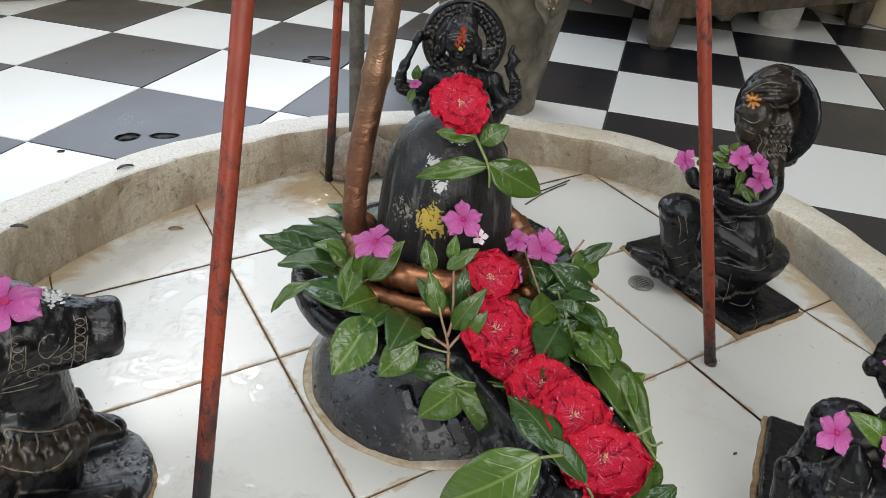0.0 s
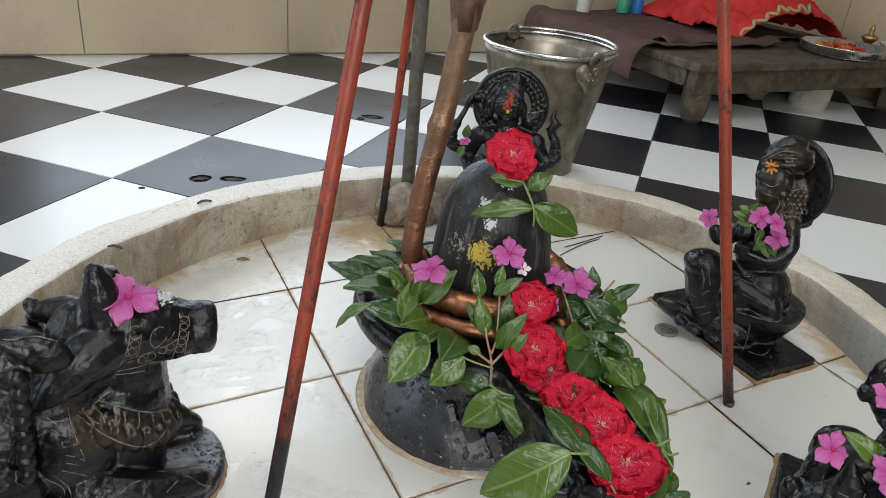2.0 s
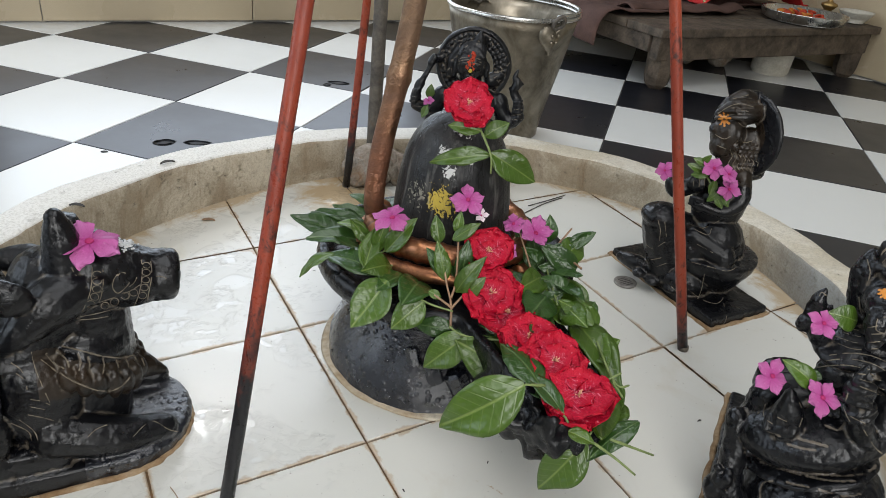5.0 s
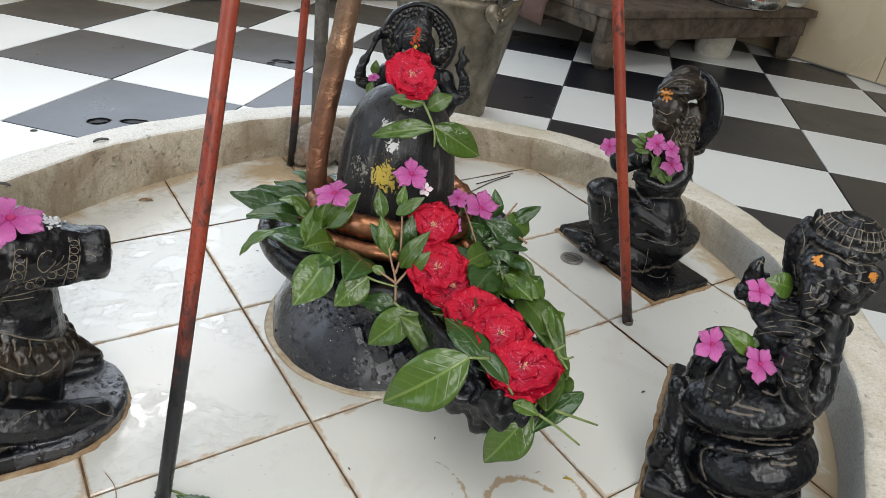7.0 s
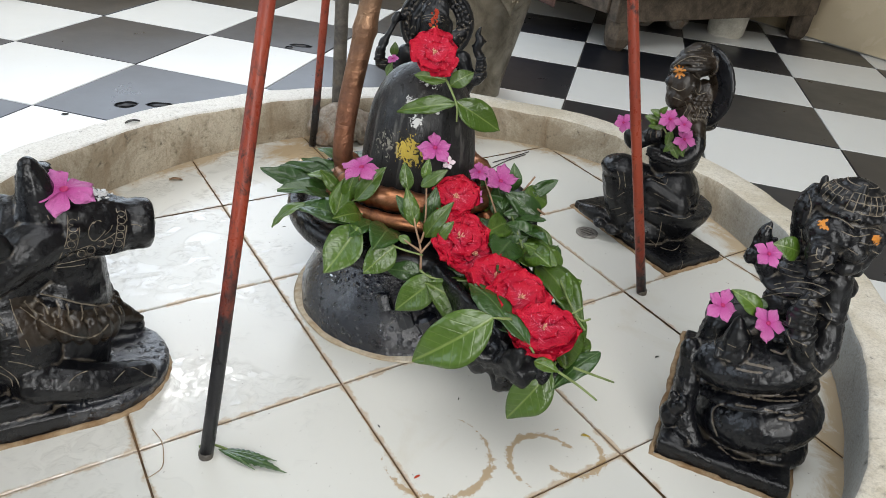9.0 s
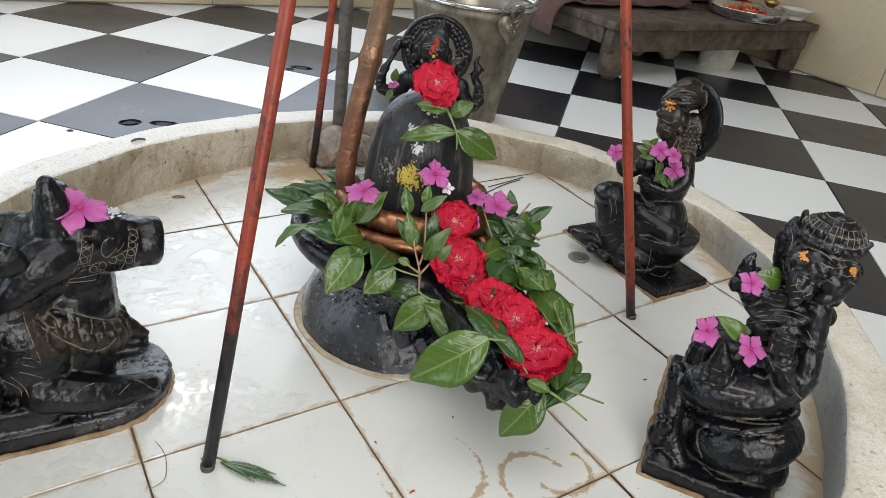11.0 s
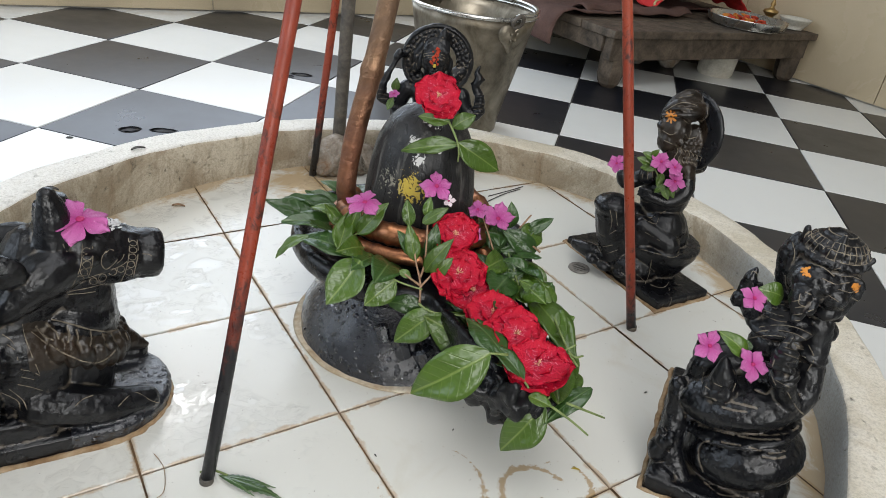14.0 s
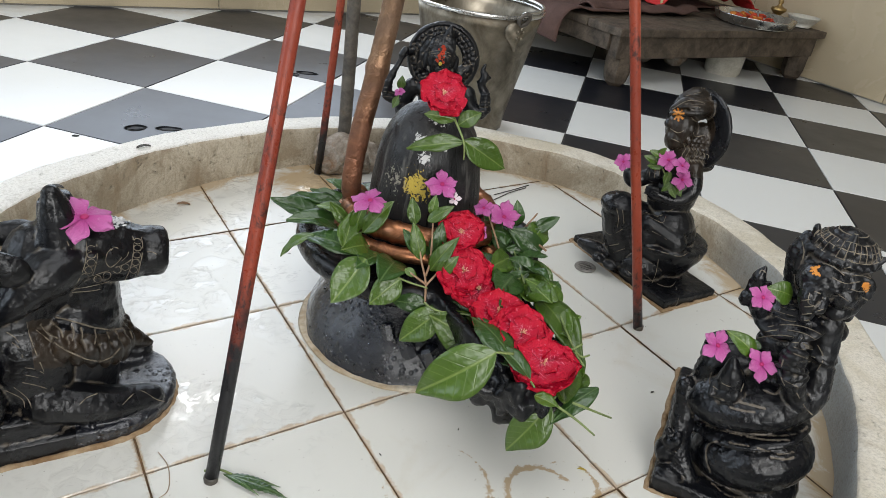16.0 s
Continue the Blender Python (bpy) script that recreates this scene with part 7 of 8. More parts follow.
sprig('dark wet leaves behind the copper coil', [
    ((0.0897, 0.2175, 0.1400), (0.0522, 0.2476, 0.1460), 0.50, 'leaf_dark', 'u', 0.12),
    ((0.0994, 0.2324, 0.1430), (0.0815, 0.2659, 0.1500), 0.45, 'leaf_dark', 'u', 0.12),
    ((0.1411, 0.2362, 0.1500), (0.0985, 0.1916, 0.1500), 0.50, 'leaf_dark', 'u', 0.12),
], [[(0.0916, 0.2215, 0.1380), (0.0913, 0.2007, 0.1380)]], 'stem')
sprig('upright sprig of fresh green leaves', [
    ((0.0285, 0.0908, 0.1500), (0.0548, 0.1247, 0.1758), 0.45, 'leaf', 'c', 0.12),
    ((0.0553, 0.0983, 0.1600), (0.0845, 0.0886, 0.1994), 0.42, 'leaf', 'c', 0.12),
    ((0.0493, 0.1108, 0.1550), (0.0604, 0.1095, 0.1924), 0.42, 'leaf', 'c', 0.12),
    ((0.0509, 0.1248, 0.1550), (0.0306, 0.1397, 0.1822), 0.40, 'leaf', 'c', 0.12),
], [[(0.0279, 0.0922, 0.1480), (0.0468, 0.1050, 0.1520), (0.0582, 0.1015, 0.1600)]], 'stem')
sprig('green leaves hanging over the lip of the disc', [
    ((0.0346, 0.0489, 0.1569), (-0.0039, 0.0434, 0.1133), 0.66, 'leaf', 'c', 0.14),
    ((0.0596, 0.0158, 0.1471), (0.0269, 0.0184, 0.1208), 0.68, 'leaf', 'c', 0.14),
    # This leaf hangs in shade, put into its colour by the darker leaf material.
    ((0.0834, -0.0048, 0.1225), (0.0533, 0.0197, 0.1192), 0.52, 'leaf_dark', 'c', 0.14),
], [[(0.0473, 0.0470, 0.1534), (0.0596, 0.0158, 0.1471), (0.0818, -0.0039, 0.1426)]], 'stem')
sprig('green leaves below the red flowers', [
    ((0.0901, -0.0208, 0.1222), (0.0535, -0.0063, 0.0842), 0.58, 'leaf', 'c', 0.14),
    ((0.1230, -0.0412, 0.1168), (0.0882, -0.0019, 0.1182), 0.50, 'leaf_dark', 'c', 0.14),
    ((0.1257, -0.0723, 0.0986), (0.0769, -0.0208, 0.1214), 0.62, 'leaf', 'c', 0.14),
], [[(0.0775, -0.0071, 0.1279), (0.0884, -0.0232, 0.1241), (0.1212, -0.0636, 0.1372)]], 'stem')
sprig('upright pale-stemmed sprig of small leaves', [
    ((0.0855, 0.0410, 0.1947), (0.0851, 0.0529, 0.2203), 0.50, 'leaf', 'c', 0.14),
    ((0.0859, 0.0230, 0.1617), (0.0808, 0.0380, 0.1993), 0.40, 'leaf', 'c', 0.14),
    ((0.0930, 0.0127, 0.1524), (0.1170, 0.0037, 0.1937), 0.36, 'leaf', 'c', 0.14),
    ((0.0959, 0.0345, 0.1999), (0.1204, 0.0252, 0.2187), 0.42, 'leaf', 'c', 0.14),
    ((0.1014, 0.0370, 0.2055), (0.1061, 0.0399, 0.2268), 0.50, 'leaf', 'c', 0.14),
    ((0.1041, 0.0235, 0.1580), (0.1118, 0.0305, 0.1992), 0.42, 'leaf_dark', 'c', 0.14),
    ((0.0970, 0.0043, 0.1508), (0.1133, -0.0058, 0.1766), 0.50, 'leaf', 'c', 0.14),
    ((0.0678, 0.0225, 0.1537), (0.0781, 0.0137, 0.1470), 0.60, 'leaf', 'c', 0.14),
    ((0.0929, 0.0304, 0.1599), (0.0771, 0.0520, 0.1850), 0.40, 'leaf_dark', 'c', 0.14),
], [[(0.0812, -0.0035, 0.1249), (0.0847, 0.0061, 0.1444), (0.0853, 0.0210, 0.1629), (0.0859, 0.0348, 0.1885)], [(0.0840, 0.0042, 0.1402), (0.0969, 0.0044, 0.1528), (0.1087, -0.0005, 0.1696)], [(0.0839, 0.0043, 0.1422), (0.0715, 0.0179, 0.1508)], [(0.0858, 0.0090, 0.1493), (0.0947, 0.0176, 0.1629), (0.1007, 0.0315, 0.2005)]], 'stem_brown')
sprig('dark green leaf sprig beside the lingam', [
    ((0.2537, 0.0484, 0.1578), (0.2880, 0.0389, 0.1758), 0.40, 'leaf_dark', 'c', 0.12),
    ((0.2379, 0.0581, 0.1609), (0.2344, 0.0603, 0.1956), 0.50, 'leaf_dark', 'c', 0.12),
    ((0.2480, 0.0166, 0.1471), (0.2104, 0.0399, 0.1724), 0.50, 'leaf_dark', 'c', 0.12),
    ((0.2387, 0.0106, 0.1496), (0.2057, 0.0310, 0.1504), 0.55, 'leaf_dark', 'c', 0.12),
    ((0.2178, 0.0353, 0.1446), (0.1942, 0.0500, 0.1668), 0.60, 'leaf_dark', 'c', 0.12),
    ((0.2170, 0.0593, 0.1550), (0.1973, 0.0716, 0.1812), 0.50, 'leaf_dark', 'c', 0.12),
], [[(0.2457, 0.0063, 0.1541), (0.2417, 0.0323, 0.1565), (0.2281, 0.0525, 0.1564)], [(0.1965, 0.0132, 0.1311), (0.1946, 0.0380, 0.1618), (0.1939, 0.0620, 0.1859)], [(0.2476, 0.0521, 0.1607), (0.2639, 0.0538, 0.1771)]], 'stem_brown')
sprig('dark leaves between flowers and spout', [
    ((0.1705, -0.0177, 0.1322), (0.2065, -0.0165, 0.1464), 0.55, 'leaf_dark', 'c', 0.12),
    ((0.1787, -0.0110, 0.1337), (0.1714, 0.0288, 0.1529), 0.50, 'leaf_dark', 'c', 0.12),
    ((0.2061, -0.0162, 0.1307), (0.1893, 0.0177, 0.1460), 0.55, 'leaf_dark', 'c', 0.12),
    ((0.2188, -0.0124, 0.1403), (0.1969, 0.0130, 0.1491), 0.60, 'leaf_dark', 'c', 0.12),
    ((0.1564, -0.0207, 0.1370), (0.1479, -0.0037, 0.1501), 0.60, 'leaf_dark', 'c', 0.12),
    ((0.2367, -0.0235, 0.1281), (0.2221, 0.0091, 0.1463), 0.50, 'leaf', 'c', 0.12),
], [[(0.1709, -0.0179, 0.1287), (0.2041, -0.0150, 0.1447)], [(0.2367, -0.0235, 0.1281), (0.2189, -0.0007, 0.1448)]], 'stem')
sprig('broad green leaves along the edge of the spout', [
    ((0.2057, -0.0701, 0.1320), (0.1963, -0.0004, 0.1420), 0.72, 'leaf', 'u', 0.12),
    ((0.1952, -0.0489, 0.1360), (0.1869, -0.1413, 0.1120), 0.36, 'leaf', 'u', -0.10),
    ((0.1747, -0.1250, 0.1180), (0.1303, -0.1798, 0.1120), 0.46, 'leaf', 'u', -0.10),
    ((0.2021, -0.0715, 0.1420), (0.1870, -0.0312, 0.1500), 0.50, 'leaf', 'u', 0.12),
], [[(0.2021, -0.0736, 0.1350), (0.1693, -0.1430, 0.1350), (0.1790, -0.1520, 0.1350)], [(0.1649, -0.1366, 0.1320), (0.1791, -0.1399, 0.1400)], [(0.1682, -0.1425, 0.1350), (0.1674, -0.1587, 0.1300)]], 'stem')
sprig('dense dark green leaves beside the flower chain', [
    ((0.2414, 0.0691, 0.1500), (0.2161, 0.0856, 0.1627), 0.55, 'leaf', 'c', 0.12),
    ((0.2312, 0.0494, 0.1500), (0.2606, 0.0393, 0.1631), 0.52, 'leaf_dark', 'c', 0.12),
    ((0.2188, 0.0211, 0.1480), (0.2283, -0.0165, 0.1611), 0.58, 'leaf_dark', 'u', 0.12),
    ((0.1958, 0.0116, 0.1500), (0.1450, -0.0159, 0.1606), 0.46, 'leaf', 'c', 0.12),
    ((0.2123, 0.0003, 0.1420), (0.2060, -0.0483, 0.1540), 0.42, 'leaf_dark', 'u', 0.12),
    ((0.1851, -0.0149, 0.1450), (0.1346, -0.0532, 0.1529), 0.58, 'leaf_dark', 'c', 0.12),
    ((0.1977, -0.0297, 0.1400), (0.1795, -0.0865, 0.1547), 0.43, 'leaf', 'c', 0.12),
    ((0.1730, -0.0422, 0.1420), (0.1252, -0.0706, 0.1522), 0.44, 'leaf_dark', 'c', 0.12),
    ((0.2064, 0.0332, 0.1550), (0.2181, 0.0645, 0.1698), 0.59, 'leaf_dark', 'c', 0.12),
    ((0.2385, 0.0318, 0.1500), (0.2808, 0.0559, 0.1581), 0.59, 'leaf', 'c', 0.12),
], [[(0.2440, 0.0843, 0.1500), (0.2166, 0.0291, 0.1480), (0.1894, -0.0301, 0.1420)]], 'stem')
sprig('wrinkled green leaves along the spout', [
    ((0.2079, -0.0326, 0.1180), (0.2043, -0.0813, 0.1308), 0.45, 'leaf_dark', 'c', 0.12),
    ((0.2069, -0.0499, 0.1140), (0.1834, -0.1175, 0.1315), 0.58, 'leaf', 'c', 0.12),
    ((0.2080, -0.0589, 0.1120), (0.2212, -0.0906, 0.1211), 0.45, 'leaf', 'u', 0.12),
    ((0.2003, -0.0837, 0.1080), (0.1955, -0.1253, 0.1129), 0.47, 'leaf_dark', 'c', 0.12),
    ((0.1933, -0.1070, 0.1040), (0.1784, -0.1522, 0.1080), 0.54, 'leaf', 'c', 0.12),
    ((0.1828, -0.1343, 0.0980), (0.1611, -0.1732, 0.1063), 0.57, 'leaf', 'c', 0.12),
    ((0.2107, -0.0434, 0.1200), (0.2485, -0.0219, 0.1284), 0.51, 'leaf_dark', 'c', 0.12),
    ((0.2106, -0.0799, 0.1100), (0.2423, -0.0728, 0.1148), 0.60, 'leaf', 'c', 0.12),
], [[(0.2116, -0.0279, 0.1180), (0.2067, -0.0700, 0.1120), (0.1876, -0.1194, 0.1000)]], 'stem')
sprig('small green leaves beside the copper coil', [
    ((0.0628, 0.0705, 0.1450), (0.0199, 0.0413, 0.1540), 0.49, 'leaf_dark', 'u', 0.12),
    ((0.0768, 0.0578, 0.1420), (0.0334, 0.0124, 0.1513), 0.57, 'leaf_dark', 'c', 0.12),
    ((0.0555, 0.0836, 0.1500), (0.0134, 0.0635, 0.1639), 0.53, 'leaf', 'c', 0.12),
    ((0.0405, 0.1316, 0.1500), (0.0120, 0.1369, 0.1646), 0.59, 'leaf_dark', 'u', 0.12),
    ((0.1123, 0.0358, 0.1500), (0.1120, 0.0744, 0.1612), 0.58, 'leaf_dark', 'u', 0.12),
    ((0.1494, 0.0495, 0.1500), (0.1926, 0.0822, 0.1555), 0.55, 'leaf_dark', 'u', 0.12),
    ((0.1877, 0.0500, 0.1500), (0.2291, 0.0717, 0.1545), 0.59, 'leaf', 'c', 0.12),
], [[(0.0567, 0.0860, 0.1500), (0.0742, 0.0663, 0.1450), (0.1143, 0.0389, 0.1480)]], 'stem')
sprig('large pale green leaf hanging over the side of the spout', [
    ((0.0718, -0.1389, 0.1583), (0.0163, -0.1044, 0.1032), 0.52, 'leaf', 'c', 0.10),
], [[(0.0923, -0.1398, 0.1519), (0.0718, -0.1389, 0.1583)]], 'stem')
sprig('brownish green leaves under the flower chain', [
    ((0.1068, -0.1521, 0.1280), (0.0946, -0.1043, 0.1400), 0.40, 'leaf_dark', 'u', 0.12),
    ((0.1007, -0.1276, 0.1380), (0.0952, -0.0686, 0.1460), 0.55, 'leaf_dark', 'u', 0.12),
    ((0.1123, -0.1414, 0.1250), (0.0981, -0.1168, 0.1250), 0.50, 'leaf_dark', 'u', 0.12),
], [[(0.1068, -0.1521, 0.1280), (0.1040, -0.1638, 0.1280)]], 'stem')
sprig('green leaves with long stalks at the end of the spout', [
    ((0.1265, -0.1669, 0.1034), (0.0942, -0.1563, 0.0478), 0.56, 'leaf', 'c', 0.14),
    ((0.1751, -0.1759, 0.1150), (0.1214, -0.1771, 0.0900), 0.36, 'leaf_dark', 'u', 0.12),
    ((0.1042, -0.1659, 0.1200), (0.1173, -0.1858, 0.1180), 0.60, 'leaf', 'u', 0.12),
], [[(0.1125, -0.1738, 0.1200), (0.1339, -0.1932, 0.1050), (0.1488, -0.2076, 0.0920)], [(0.1317, -0.1874, 0.1200), (0.1723, -0.2020, 0.1000)], [(0.1265, -0.1669, 0.1034), (0.1331, -0.1651, 0.1097)]], 'stem')
sprig('green leaves draped over the dome of the lingam', [
    ((0.1408, 0.0772, 0.2938), (0.1125, 0.0948, 0.2961), 0.46, 'leaf', 'c', 0.14),
    ((0.1448, 0.0747, 0.2883), (0.1698, 0.0710, 0.3021), 0.62, 'leaf', 'c', 0.14),
    ((0.1426, 0.0584, 0.2748), (0.0914, 0.0879, 0.2613), 0.30, 'leaf', 'c', 0.14),
    ((0.1445, 0.0596, 0.2760), (0.1936, 0.0445, 0.2452), 0.50, 'leaf', 'c', 0.14),
], [[(0.1412, 0.0829, 0.2967), (0.1418, 0.0566, 0.2767), (0.1432, 0.0534, 0.2572)]], 'stem')

red_flower((0.1341, 0.0931, 0.3169), 0.0261, 0.15)
red_flower((0.1345, 0.0250, 0.1850), 0.0262, 0.45)
red_flower((0.1200, -0.0110, 0.1595), 0.0305, 0.60)
red_flower((0.1265, -0.0330, 0.1480), 0.0290, 0.70)
red_flower((0.1240, -0.0740, 0.1460), 0.0325, 0.60)
red_flower((0.1290, -0.1060, 0.1430), 0.0325, 0.60)
red_flower((0.1290, -0.1430, 0.1330), 0.0352, 0.60)
pink_flower((0.1209, 0.0543, 0.2308), 0.0190, 0.30, 'pink periwinkle flower on the lingam')
pink_flower((0.0622, 0.1025, 0.1965), 0.0230, 0.80, 'pink periwinkle flower beside the copper snake')
pink_flower((0.2114, 0.0511, 0.1805), 0.0210, 0.50, 'pink periwinkle flower among the leaves')
pink_flower((0.1837, 0.0565, 0.1933), 0.0140, 0.50, 'small pink periwinkle flower among the leaves')
pink_flower((0.1575, 0.0256, 0.1809), 0.0120, 0.30, 'small pink periwinkle flower beside the red flowers')
pink_flower((0.1310, 0.0421, 0.2175), 0.0080, 0.20, 'pale pink bud on the lingam')
pink_flower((-0.2197, 0.1026, 0.2149), 0.0290, 0.55, "pink periwinkle flower on the bull's brow")
pink_flower((0.4812, 0.1355, 0.1912), 0.0145, 0.15, "pink periwinkle flower in the seated figure's arms")
pink_flower((0.5050, 0.0787, 0.2147), 0.0172, 0.15, "pink periwinkle flower in the seated figure's arms")
pink_flower((0.5166, 0.0632, 0.2116), 0.0142, 0.15, "pink periwinkle flower in the seated figure's arms")
pink_flower((0.5200, 0.0587, 0.1921), 0.0168, 0.15, "pink periwinkle flower in the seated figure's arms")
sprig("small green leaves in the seated figure's arms", [
    ((0.5017, 0.0914, 0.2056), (0.4866, 0.1065, 0.2119), 0.55, 'leaf', 'c', 0.12),
    ((0.5026, 0.0902, 0.2145), (0.4898, 0.1023, 0.2217), 0.55, 'leaf', 'c', 0.12),
    ((0.5067, 0.0847, 0.2037), (0.4911, 0.1005, 0.1986), 0.55, 'leaf', 'c', 0.12),
    ((0.5124, 0.0771, 0.1978), (0.5090, 0.0766, 0.1768), 0.55, 'leaf', 'c', 0.12),
    ((0.5173, 0.0706, 0.1829), (0.5082, 0.0778, 0.1676), 0.55, 'leaf', 'c', 0.12),
    ((0.5202, 0.0668, 0.1799), (0.5249, 0.0555, 0.1670), 0.55, 'leaf', 'c', 0.12),
    ((0.5158, 0.0726, 0.1778), (0.5209, 0.0608, 0.1625), 0.55, 'leaf', 'c', 0.12),
    ((0.4997, 0.0940, 0.2174), (0.5024, 0.0855, 0.2305), 0.55, 'leaf', 'c', 0.12),
    ((0.4822, 0.1174, 0.1925), (0.4854, 0.1081, 0.2045), 0.55, 'leaf', 'c', 0.12),
], [[(0.5240, 0.0700, 0.1649), (0.5080, 0.0829, 0.1957), (0.4988, 0.0952, 0.2086)]], 'stem')
pink_flower((0.2607, -0.2244, 0.1755), 0.0165, 0.30, 'pink periwinkle flower on the elephant-headed figure')
pink_flower((0.2835, -0.2573, 0.1714), 0.0165, 0.25, 'pink periwinkle flower on the elephant-headed figure')
pink_flower((0.2832, -0.2351, 0.2301), 0.0140, 0.30, 'pink periwinkle flower on the elephant-headed figure')
sprig('small green leaves on the elephant-headed figure', [
    ((0.2892, -0.2466, 0.1718), (0.2708, -0.2221, 0.1886), 0.50, 'leaf', 'c', 0.12),
    ((0.2989, -0.2436, 0.1768), (0.2799, -0.2288, 0.1780), 0.50, 'leaf_dark', 'c', 0.12),
    ((0.3157, -0.2432, 0.2294), (0.2921, -0.2305, 0.2357), 0.75, 'leaf', 'c', 0.12),
], [[(0.2980, -0.2527, 0.1639), (0.2892, -0.2466, 0.1718)]], 'stem')
pink_flower((0.3135, 0.5040, 0.1833), 0.0100, 0.20, "small pink flower in the stone figure's hand")
sprig("small green leaves in the stone figure's hand", [
    ((0.3163, 0.5082, 0.1863), (0.3180, 0.5071, 0.2103), 0.60, 'leaf', 'c', 0.12),
    ((0.3146, 0.5093, 0.1733), (0.3060, 0.5091, 0.1533), 0.60, 'leaf', 'c', 0.12),
], [[(0.3174, 0.5134, 0.1683), (0.3163, 0.5082, 0.1863)]], 'stem')


def serrated_leaf():
    """Wilted toothed leaflets lying on the basin floor."""
    a, b = Vector((-0.143, -0.030, 0)), Vector((-0.0977, -0.0839, 0))
    t = thing("fallen_leaf", Matrix.Translation((a.x, a.y, ground_z(a.x, a.y))), "wilted toothed green leaf lying on the basin tiles", "leaf")
    for turn, long, wide in ((0, 1.0, 0.20), (9, 0.80, 0.15), (-11, 0.62, 0.16)):
        bm = bmesh.new()
        n = 22
        mid, lo, hi = [], [], []
        for k in range(n + 1):
            s = k / n
            w = 0.5 * wide * math.sin(math.pi * s ** 0.8) * (1.0 if k % 2 else 0.72)
            z = 0.0022 + 0.004 * math.sin(math.pi * s)
            mid.append(bm.verts.new((0, s, z * 14 + 0.02)))
            lo.append(bm.verts.new((-w, s - 0.02, z * 14)))
            hi.append(bm.verts.new((w, s - 0.02, z * 14)))
        for k in range(n):
            bm.faces.new((lo[k], mid[k], mid[k + 1], lo[k + 1]))
            bm.faces.new((mid[k], hi[k], hi[k + 1], mid[k + 1]))
        long_m = (b - a).length * long
        ang = math.degrees(math.atan2(b.y - a.y, b.x - a.x)) - 90 + turn
        part("leaflet", bm, "leaf_dark", t, at=pose(0.004, -0.004, 0.001, 0, 0, ang) @ Matrix.Diagonal((long_m, long_m, 0.05, 1)))
    part("stalk", tube(bmesh.new(), smooth_path([(-0.012, 0.006, 0.004), (0.0, 0.002, 0.005), (0.010, -0.008, 0.004)], 6), 0.0012, 6), "stem", t)


serrated_leaf()


def loose_twig(points, label, thick=0.0009, mat="dark_grout"):
    at = Vector((points[0][0], points[0][1], ground_z(*points[0])))
    path = [Vector((x, y, ground_z(x, y) + 0.0012)) - at for x, y in points]
    return solid("twig", tube(bmesh.new(), smooth_path(path, 8), thick, 6), mat, Matrix.Translation(at), label, "twig")


loose_twig([(-0.187, 0.020), (-0.183, 0.003), (-0.184, -0.012), (-0.190, -0.031), (-0.204, -0.037)], "thin pale thread lying on the basin tiles", 0.0004, "mortar")
loose_twig([(0.445, 0.376), (0.50, 0.395), (0.547, 0.404)], "thin dark twig lying on the basin tiles")
loose_twig([(0.47, 0.398), (0.52, 0.405), (0.56, 0.412)], "thin dark twig lying on the basin tiles")


def mortar_edge(name, corners, label):
    """A rusty bead of mortar round a slab set into the floor."""
    bm = bmesh.new()
    pts = []
    for k, c in enumerate(corners):
        d = corners[(k + 1) % len(corners)]
        for s in range(22):
            x, y = c[0] + (d[0] - c[0]) * s / 22, c[1] + (d[1] - c[1]) * s / 22
            j = 0.0018 * noise.noise((x * 90, y * 90, 1))
            pts.append(Vector((x + j, y - j, ground_z(x, y) - 0.0006)))
    pts.append(pts[0])
    tube(bm, pts, [0.0034 + 0.0024 * noise.noise(q * 110) for q in pts], 8, False)
    return solid(name, bm, "mortar", Matrix(), label, "mortar", kind="structure")


def slab_corners(at, turn, x0, x1, y0, y1):
    m = pose(at[0], at[1], 0, 0, 0, turn)
    return [tuple((m @ Vector((x, y, 0)))[:2]) for x, y in ((x0, y0), (x1, y0), (x1, y1), (x0, y1))]


mortar_edge("mortar_bead", slab_corners((0.324, -0.216), 124, -0.083, 0.045, -0.139, 0.082), "rust-stained mortar bead around a statue slab")
mortar_edge("mortar_bead", slab_corners((0.556, 0.094), 178, -0.049, 0.062, -0.119, 0.094), "rust-stained mortar bead around a statue slab")
round_front = [(-0.155, 0.074), (-0.155, -0.074), (0.046, -0.074)] + [(0.046 + 0.074 * math.cos(radians(a)), 0.074 * math.sin(radians(a))) for a in range(-75, 90, 15)]
bull_pose = pose(-0.268, 0.128, 0, 0, 0, -4)
mortar_edge("mortar_bead", [tuple((bull_pose @ Vector((x, y, 0)))[:2]) for x, y in round_front], "rust-stained mortar bead around the bull's slab")

# ---- pieces of floor, basin and walls ----


def tile_mesh(name, wide, deep, thick, mat, bevel=0.0012):
    bm = box(bmesh.new(), -wide / 2, wide / 2, -deep / 2, deep / 2, -thick, 0, 0)
    top = [e for e in bm.edges if all(abs(vert.co.z) < 1e-6 for vert in e.verts)]
    bmesh.ops.bevel(bm, geom=top, offset=bevel, segments=1, affect="EDGES")
    me = mesh_from(bm, name, False)
    me.materials.append(M[mat])
    return me


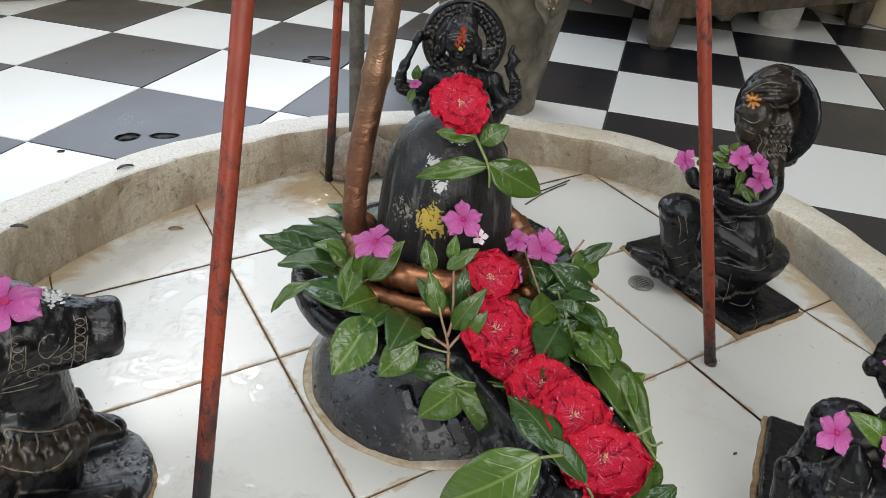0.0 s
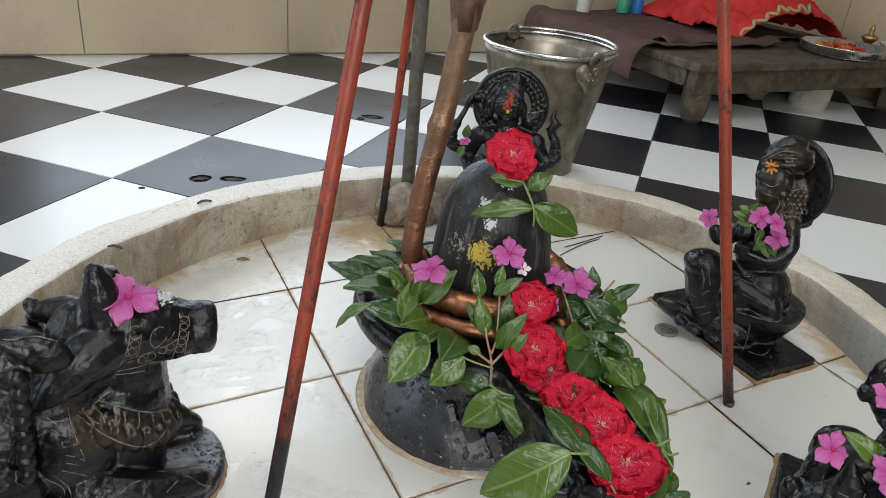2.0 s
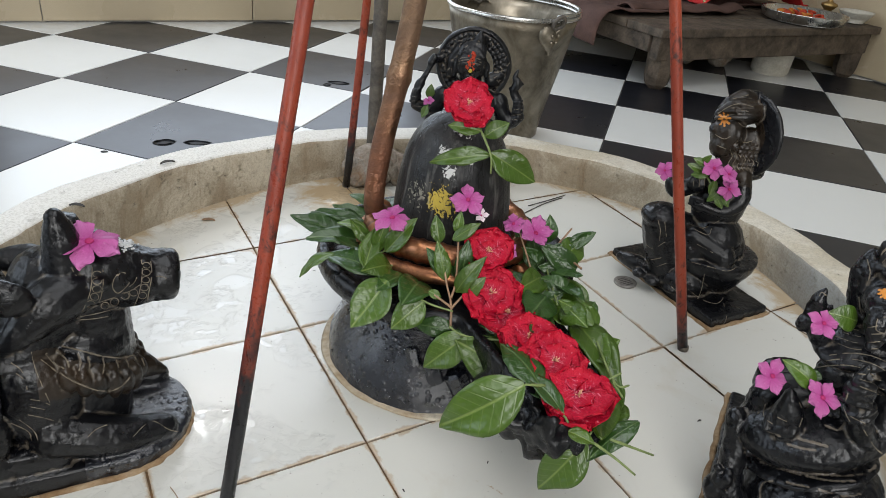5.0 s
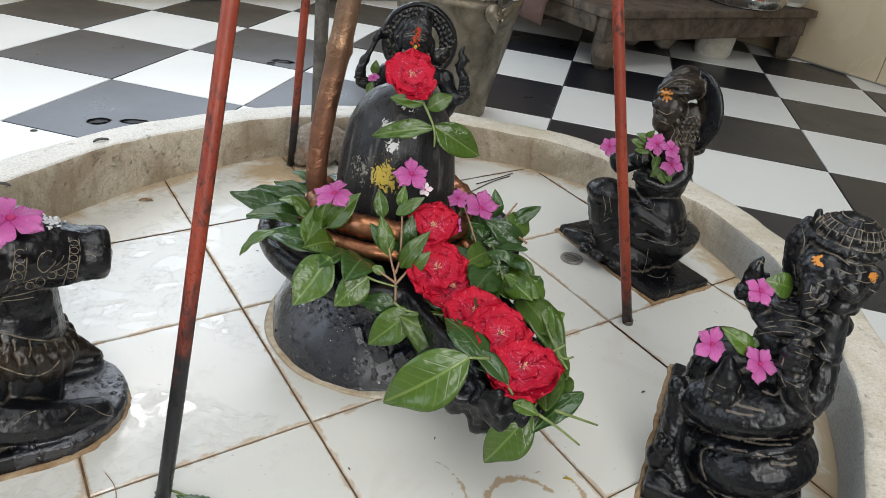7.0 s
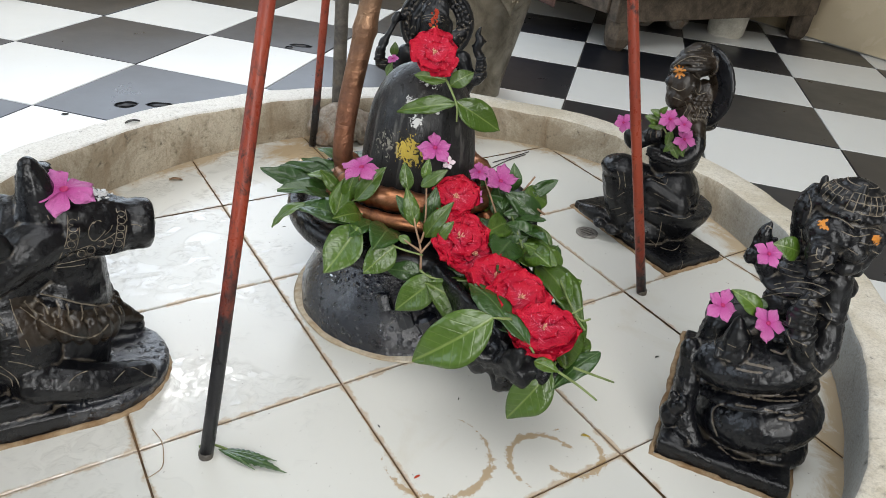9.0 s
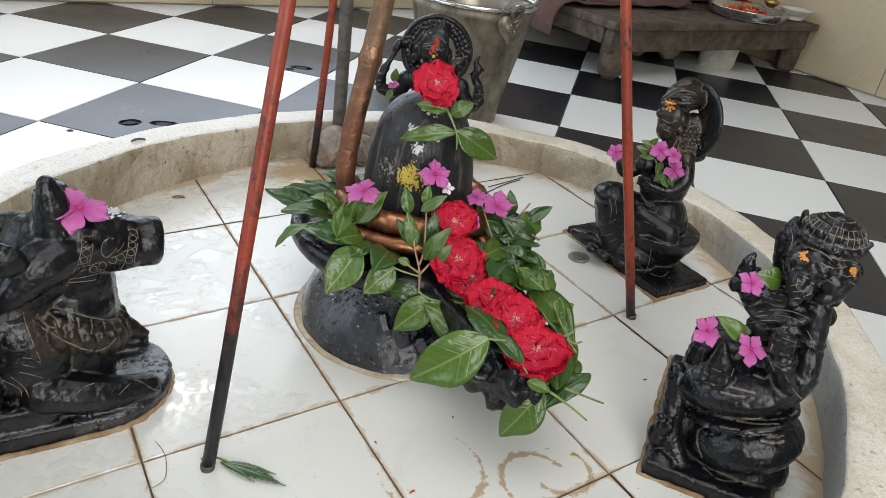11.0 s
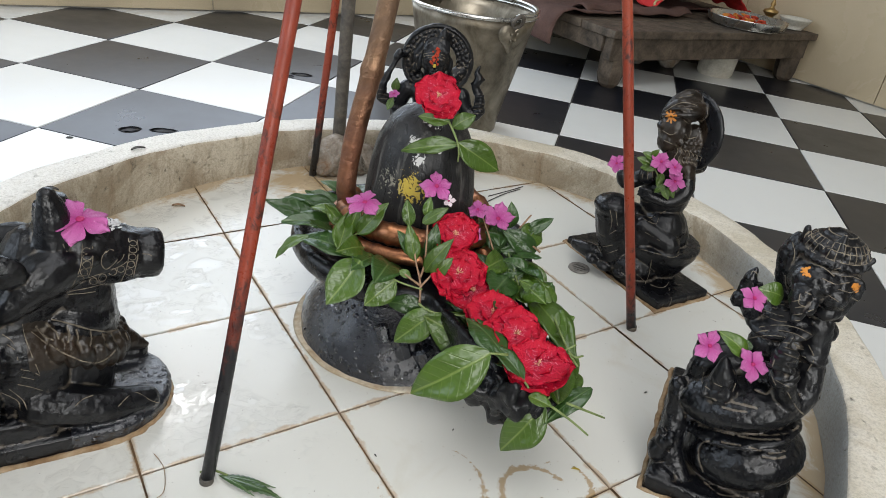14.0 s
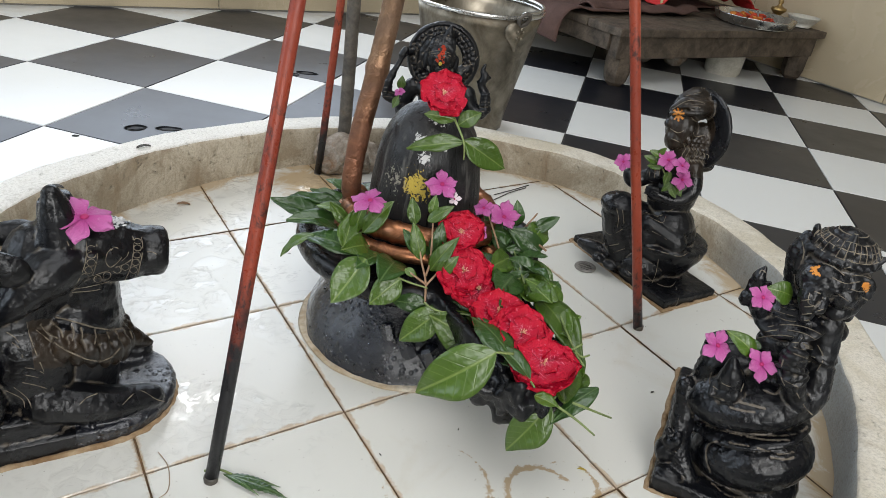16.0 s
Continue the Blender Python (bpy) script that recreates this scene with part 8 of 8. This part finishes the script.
def cut_tile(name, wide, deep, thick, mat, m, keep):
    """A tile cut along the basin: only the small squares that keep() allows."""
    n = 18
    bm = bmesh.new()
    made = {}

    def at(i, j):
        if (i, j) not in made:
            made[i, j] = bm.verts.new((-wide / 2 + wide * i / n, -deep / 2 + deep * j / n, 0))
        return made[i, j]

    for i in range(n):
        for j in range(n):
            q = m @ Vector((-wide / 2 + wide * (i + 0.5) / n, -deep / 2 + deep * (j + 0.5) / n, 0))
            if keep(q.x, q.y):
                bm.faces.new((at(i, j), at(i + 1, j), at(i + 1, j + 1), at(i, j + 1)))
    if not bm.faces:
        bm.free()
        return None
    me = mesh_from(bm, name, False)
    me.materials.append(M[mat])
    return me


white_tile = tile_mesh("tile", TILE - 0.0022, TILE - 0.0022, 0.008, "tile_white")
black_tile = tile_mesh("tile", TILE - 0.0022, TILE - 0.0022, 0.008, "tile_black")
K_OUT = 1.0 + 0.030 / 0.53
for i in range(-14, 15):
    for j in range(-14, 15):
        u, w = (i + 0.5) * TILE, (j + 0.5) * TILE
        x = GRID_AT[0] + u * math.cos(GRID_TURN) - w * math.sin(GRID_TURN)
        y = GRID_AT[1] + u * math.sin(GRID_TURN) + w * math.cos(GRID_TURN)
        if not (-2.32 < x < WALL_X + 0.14 and -2.32 < y < WALL_Y + 0.14):
            continue
        m = Matrix.Translation((x, y, FLOOR_Z + random.uniform(-0.0006, 0.0004))) @ Matrix.Rotation(GRID_TURN, 4, "Z")
        dark = (i + j) % 2 == 0
        corners = [m @ Vector((a * TILE / 2, b * TILE / 2, 0)) for a in (-1, 0, 1) for b in (-1, 0, 1)]
        depth = [basin_depth(c.x, c.y) for c in corners]
        if max(depth) < K_OUT:
            continue
        if min(depth) < K_OUT + 0.02:
            me = cut_tile("tile", TILE - 0.0022, TILE - 0.0022, 0.008, "tile_black" if dark else "tile_white", m, lambda a, b: basin_depth(a, b) > K_OUT)
            if me is None:
                continue
        else:
            me = black_tile if dark else white_tile
        part("tile", me, None, floor, at=m)

SX, SY = 0.20348, 0.2113
basin_tile = tile_mesh("tile", SX - 0.0020, SY - 0.0020, 0.006, "tile_basin")
for i in range(-4, 5):
    for j in range(-4, 4):
        x, y = (i + 0.5) * SX, (j + 0.5) * SY
        m = Matrix.Translation((x, y, ground_z(x, y))) @ Euler((math.atan(0.0120), -math.atan(0.0322), 0)).to_matrix().to_4x4()
        corners = [m @ Vector((a * SX / 2, b * SY / 2, 0)) for a in (-1, 0, 1) for b in (-1, 0, 1)]
        depth = [basin_depth(c.x, c.y) for c in corners]
        limit = 1.0 + 0.03 / 0.53
        if min(depth) > limit:
            continue
        if max(depth) > limit:
            me = cut_tile("tile", SX - 0.0020, SY - 0.0020, 0.006, "tile_basin", m, lambda a, b: basin_depth(a, b) < limit)
            if me is None:
                continue
        else:
            me = basin_tile
        part("tile", me, None, basin_floor, at=m)


def wall_tiles():
    step = 0.612
    for k in range(-4, 5):
        x = -0.206 + step * k
        if x > WALL_X or x + step < -2.2:
            continue
        hi = 0.275 if (x + step > WIN[0] and x < WIN[1]) else 0.62
        a, b = max(x + 0.0015, -2.2), min(x + step - 0.0015, WALL_X - 0.002)
        part("tile", box(bmesh.new(), a, b, WALL_Y, WALL_Y + 0.012, FLOOR_Z + 0.006, hi, 0.001), "wall", wall_back, smooth=False)
    for k in range(-7, 1):
        y = WALL_Y - 0.002 + step * (k - 1)
        part("tile", box(bmesh.new(), WALL_X, WALL_X + 0.012, max(-2.2, y + 0.0015), y + step - 0.0015, FLOOR_Z + 0.006, 0.62, 0.001), "wall", wall_right, smooth=False)


wall_tiles()
